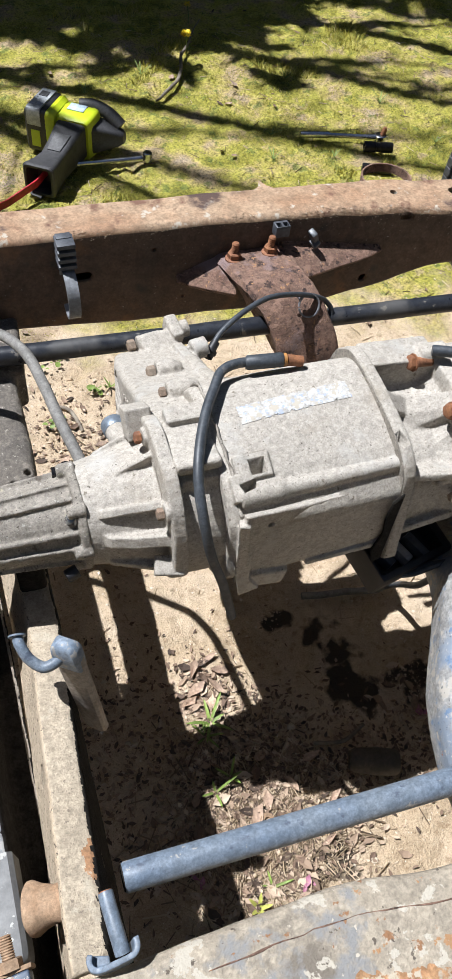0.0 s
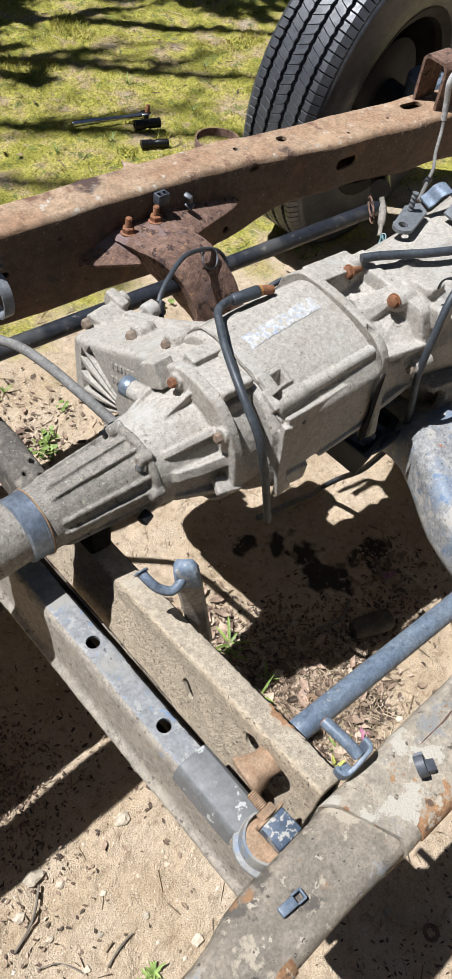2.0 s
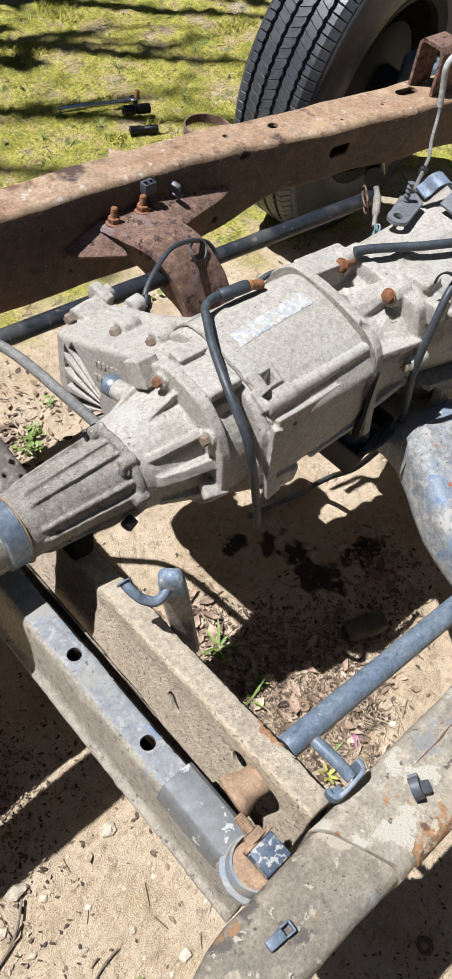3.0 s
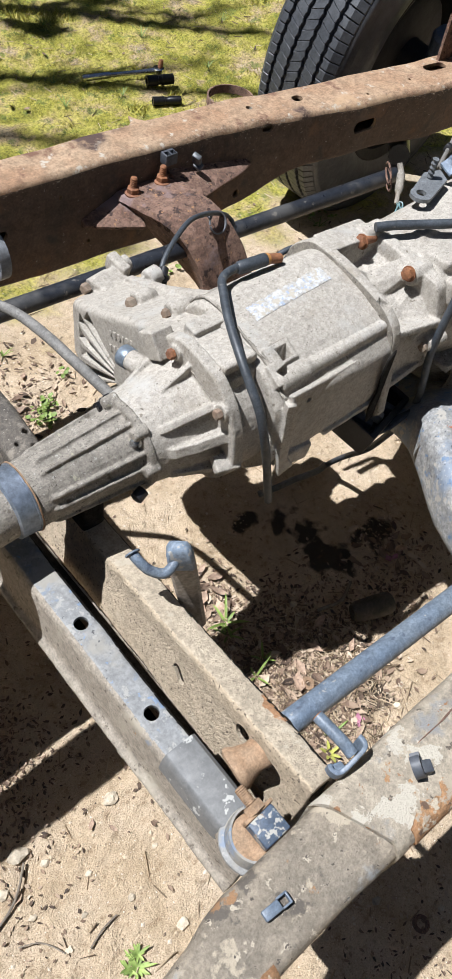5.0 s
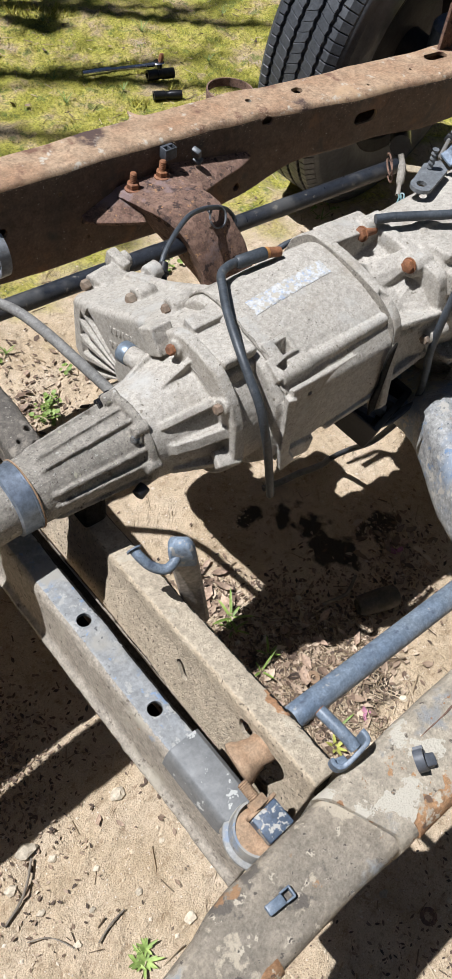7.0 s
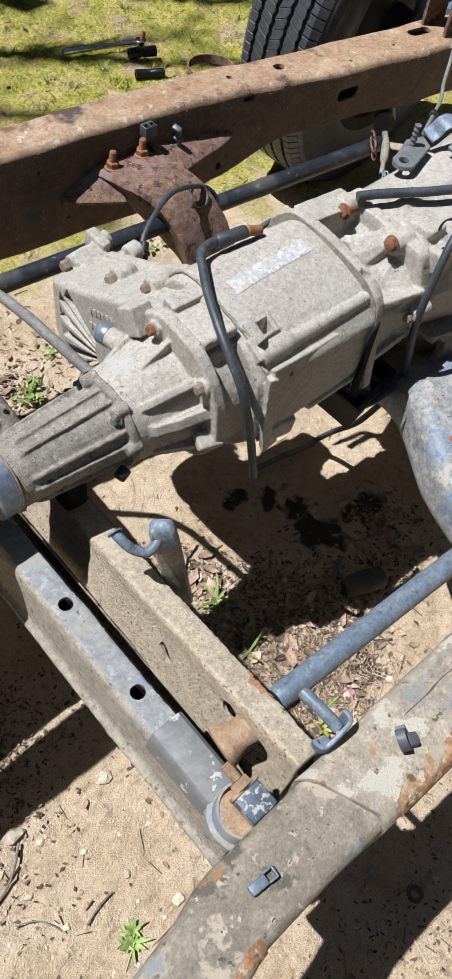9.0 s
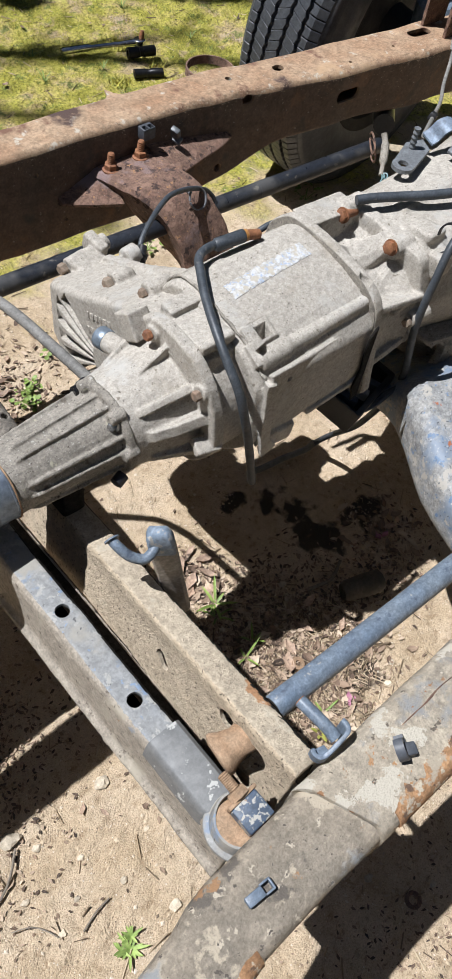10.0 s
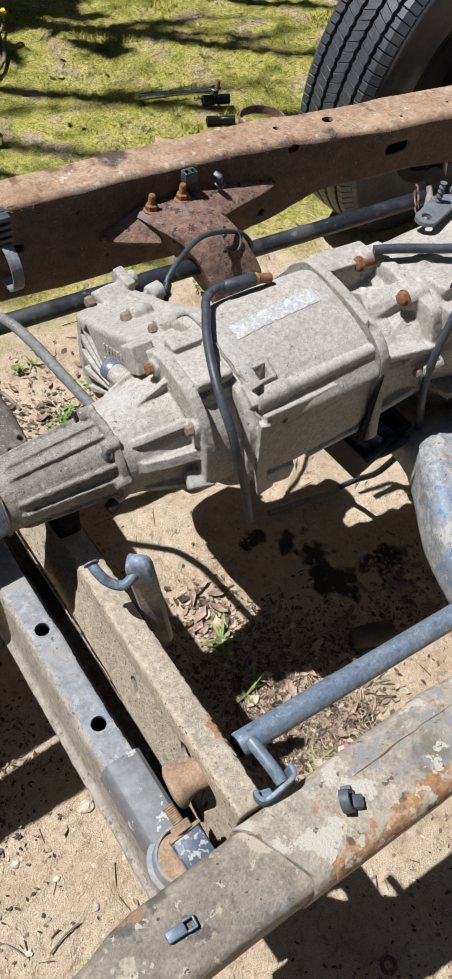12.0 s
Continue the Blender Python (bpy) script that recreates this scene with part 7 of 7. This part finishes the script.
def blade_plant(x, y, n, length, spread, material=LEAF_GREEN, label="tuft of bright green grass growing in the sand", width=0.0022, lift=0.7):
    t = thing("grass_tuft", (x, y, down(x, y)), label, "grass", "weeds")
    for k in range(n):
        a = 6.283 * k / n + rng.uniform(-0.4, 0.4)
        ln = length * rng.uniform(0.45, 1.15)
        bm = bmesh.new()
        rows = []
        for i in range(6):
            u = i / 5
            out = ln * u * spread
            z = ln * (u * lift - 0.55 * u * u * spread * lift)
            hw = width * (1 - u) ** 0.6 * (0.6 + u) + 0.0001
            px, py = x + math.cos(a) * out, y + math.sin(a) * out
            rows.append([Vector((px - math.sin(a) * hw, py + math.cos(a) * hw, down(x, y) + z + 0.0006)), Vector((px, py, down(x, y) + z - 0.0002)), Vector((px + math.sin(a) * hw, py - math.cos(a) * hw, down(x, y) + z + 0.0006))])
        loft(bm, rows, False, False)
        part("blade", bm, material, t, sharp=80)
    return t


blade_plant(0.400, 0.618, 7, 0.050, 0.95, width=0.003)
blade_plant(0.388, 0.600, 5, 0.040, 0.8)
blade_plant(0.402, 0.535, 5, 0.045, 0.5)
blade_plant(0.376, 0.522, 4, 0.05, 0.6)
ROSETTE = surf("rosette_green", (0.20, 0.29, 0.07), (0.27, 0.34, 0.10), 60, (0.5, 0.7), bump=0.2)
blade_plant(0.021, 0.335, 17, 0.025, 0.85, ROSETTE, "small rosette of light green leaves in the sand", 0.0024)
blade_plant(0.030, 0.345, 11, 0.019, 0.8, ROSETTE, "small rosette of light green leaves in the sand", 0.0022)
blade_plant(0.012, 0.341, 9, 0.017, 0.8, ROSETTE, "small rosette of light green leaves in the sand", 0.0022)
blade_plant(0.385, 0.372, 6, 0.045, 0.55, plain("yellow_stem", (0.42, 0.42, 0.10), 0.5), "tuft of pale yellow-green stems in the sand", 0.0032)
blade_plant(0.41, 0.39, 4, 0.03, 0.8)
for x, y in ((1.18, 1.97), (0.93, 1.72), (1.02, 2.0), (1.06, 2.12), (1.45, 2.25), (0.62, 2.42), (0.80, 2.5), (1.5, 2.0), (0.35, 2.3), (0.98, 2.62), (1.25, 1.28), (1.2, 1.2), (0.42, 1.30), (0.83, 1.34), (1.22, 2.42), (1.72, 2.2)):
    blade_plant(x, y, 6, rng.uniform(0.03, 0.06), 0.6, width=0.0018, label="tuft of green grass in the moss")


def clover(x, y, n, r):
    t = thing("weed", (x, y, down(x, y)), "low green broad-leaved weed growing in the sand", "weed", "weeds")
    for k in range(n):
        a, d = rng.uniform(0, 6.283), r * math.sqrt(rng.random())
        px, py, pz = x + math.cos(a) * d, y + math.sin(a) * d, down(x, y) + rng.uniform(0.006, 0.02)
        bm = bmesh.new()
        sz, ax, ay = rng.uniform(0.0028, 0.0058), rng.gauss(0, 0.3), rng.gauss(0, 0.3)
        ring = [bm.verts.new((px + math.cos(q) * sz, py + math.sin(q) * sz * 0.8, pz + ax * math.cos(q) * sz + ay * math.sin(q) * sz)) for q in (6.283 * i / 8 for i in range(8))]
        mid = bm.verts.new((px, py, pz - 0.0015))
        for i in range(8):
            bm.faces.new((ring[i], ring[(i + 1) % 8], mid))
        part("leaf", bm, LEAF_GREEN, t, sharp=80)


for x, y, n, r in ((0.392, 1.133, 26, 0.022), (0.424, 1.146, 22, 0.018), (0.398, 1.108, 10, 0.016), (0.324, 1.39, 16, 0.03), (0.486, 1.197, 9, 0.012), (0.39, 1.294, 10, 0.014), (0.30, 1.23, 8, 0.02), (1.19, 1.17, 20, 0.04), (0.84, 1.34, 12, 0.03), (1.27, 1.30, 14, 0.04)):
    clover(x, y, n, r)

# dandelions, stick, small hardware
YELLOW = plain("dandelion_yellow", (0.80, 0.58, 0.005), 0.6, bump=0.6, bscale=600, bdist=0.001)
for x, y, z, r in ((0.944, 2.536, 0.090, 0.015), (1.03, 2.80, 0.06, 0.010)):
    d = thing("dandelion", (x, y, down(x, y)), "yellow dandelion flower on a thin stem in the grass", "flower", "dandelions")
    bm = bmesh.new()
    tube(bm, [(x + 0.012, y + 0.02, 0.0), (x + 0.006, y + 0.008, z * 0.6), (x, y, z)], 0.0014, 8)
    part("stem", bm, LEAF_GREEN, d)
    bm = bmesh.new()
    for k in range(46):
        a, u = k * 2.39996, math.sqrt((k + 0.5) / 46)
        c = Vector((x + math.cos(a) * r * u * 0.5, y + math.sin(a) * r * u * 0.5, z + 0.006 * (1 - u)))
        o = Vector((math.cos(a), math.sin(a), 0.9 - u)) * r * 0.62
        sd = Vector((-math.sin(a), math.cos(a), 0)) * r * 0.16
        q = [bm.verts.new(p) for p in (c - sd * 0.5, c + o - sd, c + o + sd, c + sd * 0.5)]
        bm.faces.new(q)
    part("petals", bm, YELLOW, d, sharp=80)
bm = bmesh.new()
line = curve_points([(0.80, 2.335, 0.010), (0.83, 2.36, 0.014), (0.885, 2.42, 0.018), (0.915, 2.48, 0.022), (0.935, 2.55, 0.026), (0.985, 2.63, 0.03), (1.02, 2.70, 0.03), (1.06, 2.77, 0.03)], 5)
tube(bm, line, [0.0015 + 0.0038 * math.sin(math.pi * min(1, i / len(line) + 0.15)) for i in range(len(line))], 8)
wobble(bm, 0.003, 25)
single("stick", bm, BARK, (0.90, 2.50, 0.0), "crooked grey stick lying on the mossy ground", "stick")
for pts, r in (([(0.19, 1.03, 0.008), (0.25, 1.06, 0.010), (0.33, 1.05, 0.008)], 0.003), ([(0.30, 1.28, 0.008), (0.335, 1.25, 0.012), (0.345, 1.20, 0.01)], 0.0035), ([(0.53, 0.545, 0.006), (0.57, 0.535, 0.010), (0.61, 0.55, 0.006)], 0.003), ([(0.60, 0.32, 0.006), (0.57, 0.29, 0.010), (0.55, 0.25, 0.008)], 0.0022), ([(-0.085, 0.47, 0.004), (-0.05, 0.485, 0.007), (-0.02, 0.515, 0.005)], 0.0016), ([(-0.01, 0.385, 0.003), (0.01, 0.392, 0.005), (0.035, 0.395, 0.003)], 0.0012), ([(-0.075, 0.44, 0.003), (-0.05, 0.425, 0.004), (-0.035, 0.40, 0.003)], 0.0009)):
    bm = bmesh.new()
    tube(bm, curve_points(pts, 5), r, 8)
    wobble(bm, 0.002, 40)
    single("twig", bm, BARK, pts[1], "thin brown twig lying on the soil", "twig", "twigs")
bm = bmesh.new()
lathe(bm, (0.429, 0.467, 0.004), (0.1, -0.15, 1), [(0, 0.0045), (0, 0.010), (0.009, 0.010), (0.009, 0.0045), (0, 0.0045)], 20, False)
single("spacer", bm, TAN_RUST, (0.429, 0.467, 0.0), "small tan rusty spacer ring among dry leaves", "spacer")
bm = bmesh.new()
lathe(bm, (0.566, 0.506, 0.016), (0.93, -0.36, 0.06), [(0.01, 0.0), (0.0, 0.007), (0, 0.013), (0.008, 0.017), (0.04, 0.019), (0.062, 0.018), (0.068, 0.015), (0.068, 0.008), (0.055, 0.007), (0.05, 0.0)], 24)
single("bushing", bm, surf("dark_dirty_rubber", (0.05, 0.042, 0.033), (0.085, 0.07, 0.055), 40, (0.6, 0.85), bump=0.4), (0.60, 0.49, 0.0), "dark dirty bushing lying in the sand", "bushing")
bm = bmesh.new()
lathe(bm, (0.325, 0.145, 0.003), (0, 0, 1), [(0, 0.006), (0, 0.011), (0.004, 0.011), (0.004, 0.006), (0, 0.006)], 20, False)
single("washer", bm, RUST_DEEP, (0.325, 0.145, 0.0), "dark washer lying on the shaded sand", "washer")


# ---- trees beyond the lawn, which shade it ----
CROWN = island_material("crown_leaves", [(0.0, (0.03, 0.055, 0.015)), (0.5, (0.05, 0.085, 0.02)), (1.0, (0.085, 0.12, 0.03))], 0.6)


def bare_tree(x, y, height, seed, lean=0.0):
    """A leafless young tree: a trunk and many steep branches."""
    r = random.Random(seed)
    t = thing("young_tree", (x, y, 0.0), "slender leafless young tree at the lawn's edge", "tree", "young trees")
    line = curve_points([(x, y, -0.1), (x + 0.04, y, height * 0.3), (x + lean * 0.5, y + 0.05, height * 0.65), (x + lean, y, height)], 6)
    bm = bmesh.new()
    tube(bm, line, [0.050 * (1 - 0.62 * i / (len(line) - 1)) for i in range(len(line))], 10)
    part("trunk", bm, BARK, t)
    for k in range(7):
        i = r.randrange(4, len(line) - 1)
        p = line[i]
        a, ln = r.uniform(0, 6.283), height * r.uniform(0.18, 0.42) * (1.15 - i / len(line))
        d = Vector((math.cos(a) * 0.30, math.sin(a) * 0.30, 1.0)).normalized()
        q = [p, p + d * ln * 0.5 + Vector((0, 0, -0.03)), p + d * ln]
        bm = bmesh.new()
        tube(bm, curve_points(q, 4), [0.024 * (1 - 0.7 * j / 8) for j in range(9)], 7)
        for s in range(4):
            b = q[0].lerp(q[2], r.uniform(0.3, 0.9))
            e = b + (d + Vector((r.gauss(0, 0.5), r.gauss(0, 0.5), r.gauss(0, 0.3)))).normalized() * ln * r.uniform(0.25, 0.5)
            tube(bm, [b, b.lerp(e, 0.5) + Vector((0.01, 0, 0.01)), e], [0.006, 0.0045, 0.002], 6)
        part("limb", bm, BARK, t)


for x, y, h, seed, lean in ((-1.75, 3.25, 6.2, 1, 0.1), (-1.1, 3.40, 5.6, 2, -0.1), (-0.55, 3.20, 5.2, 3, 0.15), (-2.4, 3.5, 6.6, 4, 0.2), (0.05, 3.3, 4.4, 5, 0.05), (0.6, 3.3, 4.0, 8, 0.1)):
    bare_tree(x, y, h, seed, lean)


def leafy_tree(x, y, height, radius, seed):
    r = random.Random(seed)
    t = thing("tree", (x, y, 0.0), "leafy tree beyond the lawn, shading the far grass", "tree", "trees")
    bm = bmesh.new()
    line = curve_points([(x, y, -0.1), (x + 0.05, y + 0.03, height * 0.4), (x, y, height * 0.8)], 6)
    tube(bm, line, [0.13 * (1 - 0.7 * i / (len(line) - 1)) for i in range(len(line))], 12)
    for k in range(9):
        p = line[5 + k % 6]
        a = r.uniform(0, 6.283)
        e = p + Vector((math.cos(a) * radius * 0.8, math.sin(a) * radius * 0.8, radius * r.uniform(0.1, 0.6)))
        tube(bm, [p, p.lerp(e, 0.5) + Vector((0, 0, 0.1)), e], [0.04, 0.025, 0.008], 8)
    part("trunk", bm, BARK, t)
    v, f = [], []
    clumps = [(Vector((r.gauss(0, 0.5), r.gauss(0, 0.5), r.gauss(0, 0.4))) * radius, r.uniform(0.25, 0.5) * radius) for _ in range(26)]
    for k in range(9500):
        c, cr = clumps[k % 26]
        p = c + Vector((r.gauss(0, 0.5), r.gauss(0, 0.5), r.gauss(0, 0.4))) * cr + Vector((0, 0, height * 0.72))
        d1 = Vector((r.gauss(0, 1), r.gauss(0, 1), r.gauss(0, 0.5))).normalized()
        d2 = d1.orthogonal().normalized()
        sz = r.uniform(0.07, 0.15)
        b = len(v)
        v += [p - d1 * sz, p - d2 * sz * 0.5, p + d1 * sz, p + d2 * sz * 0.5]
        f.append((b, b + 1, b + 2, b + 3))
    me = bpy.data.meshes.new("crown")
    me.from_pydata(v, [], f)
    me.materials.append(CROWN)
    o = new("crown", me)
    o.parent = t


for x, y, h, rad, seed in ((-1.9, 5.65, 4.6, 1.2, 21), (-0.22, 5.28, 4.4, 1.15, 22), (0.75, 4.85, 4.8, 1.2, 23), (-3.2, 5.4, 5.0, 1.4, 24), (2.4, 5.2, 4.6, 1.3, 25), (-1.2, 5.9, 5.2, 1.4, 26), (0.2, 5.9, 5.2, 1.4, 27)):
    leafy_tree(x, y, h, rad, seed)

# unseen ring far behind everything, added to block low skylight
vs, fs = [], []
for i in range(96):
    a = 2 * math.pi * i / 96
    for j in range(14):
        h = 9.0 * j / 13
        rr = 13.0 + 2.2 * noise.noise(Vector((math.cos(a) * 4, math.sin(a) * 4, h * 0.5))) + 0.9 * noise.noise(Vector((math.cos(a) * 14, math.sin(a) * 14, h * 1.7))) + 0.12 * h
        vs.append((0.5 + math.cos(a) * rr, 0.8 + math.sin(a) * rr, h * (1 + 0.25 * noise.noise(Vector((math.cos(a) * 6, math.sin(a) * 6, 7.0)))) - 0.2))
for i in range(96):
    for j in range(13):
        fs.append((i * 14 + j, ((i + 1) % 96) * 14 + j, ((i + 1) % 96) * 14 + j + 1, i * 14 + j + 1))
stuff("woods", vs, fs, surf("skylight_screen_green", (0.035, 0.055, 0.018), (0.07, 0.085, 0.03), 1.5, (0.8, 0.95), bump=0.8, bscale=9, bdist=0.3), "unseen dark green ring added all round to block low skylight", "woods")
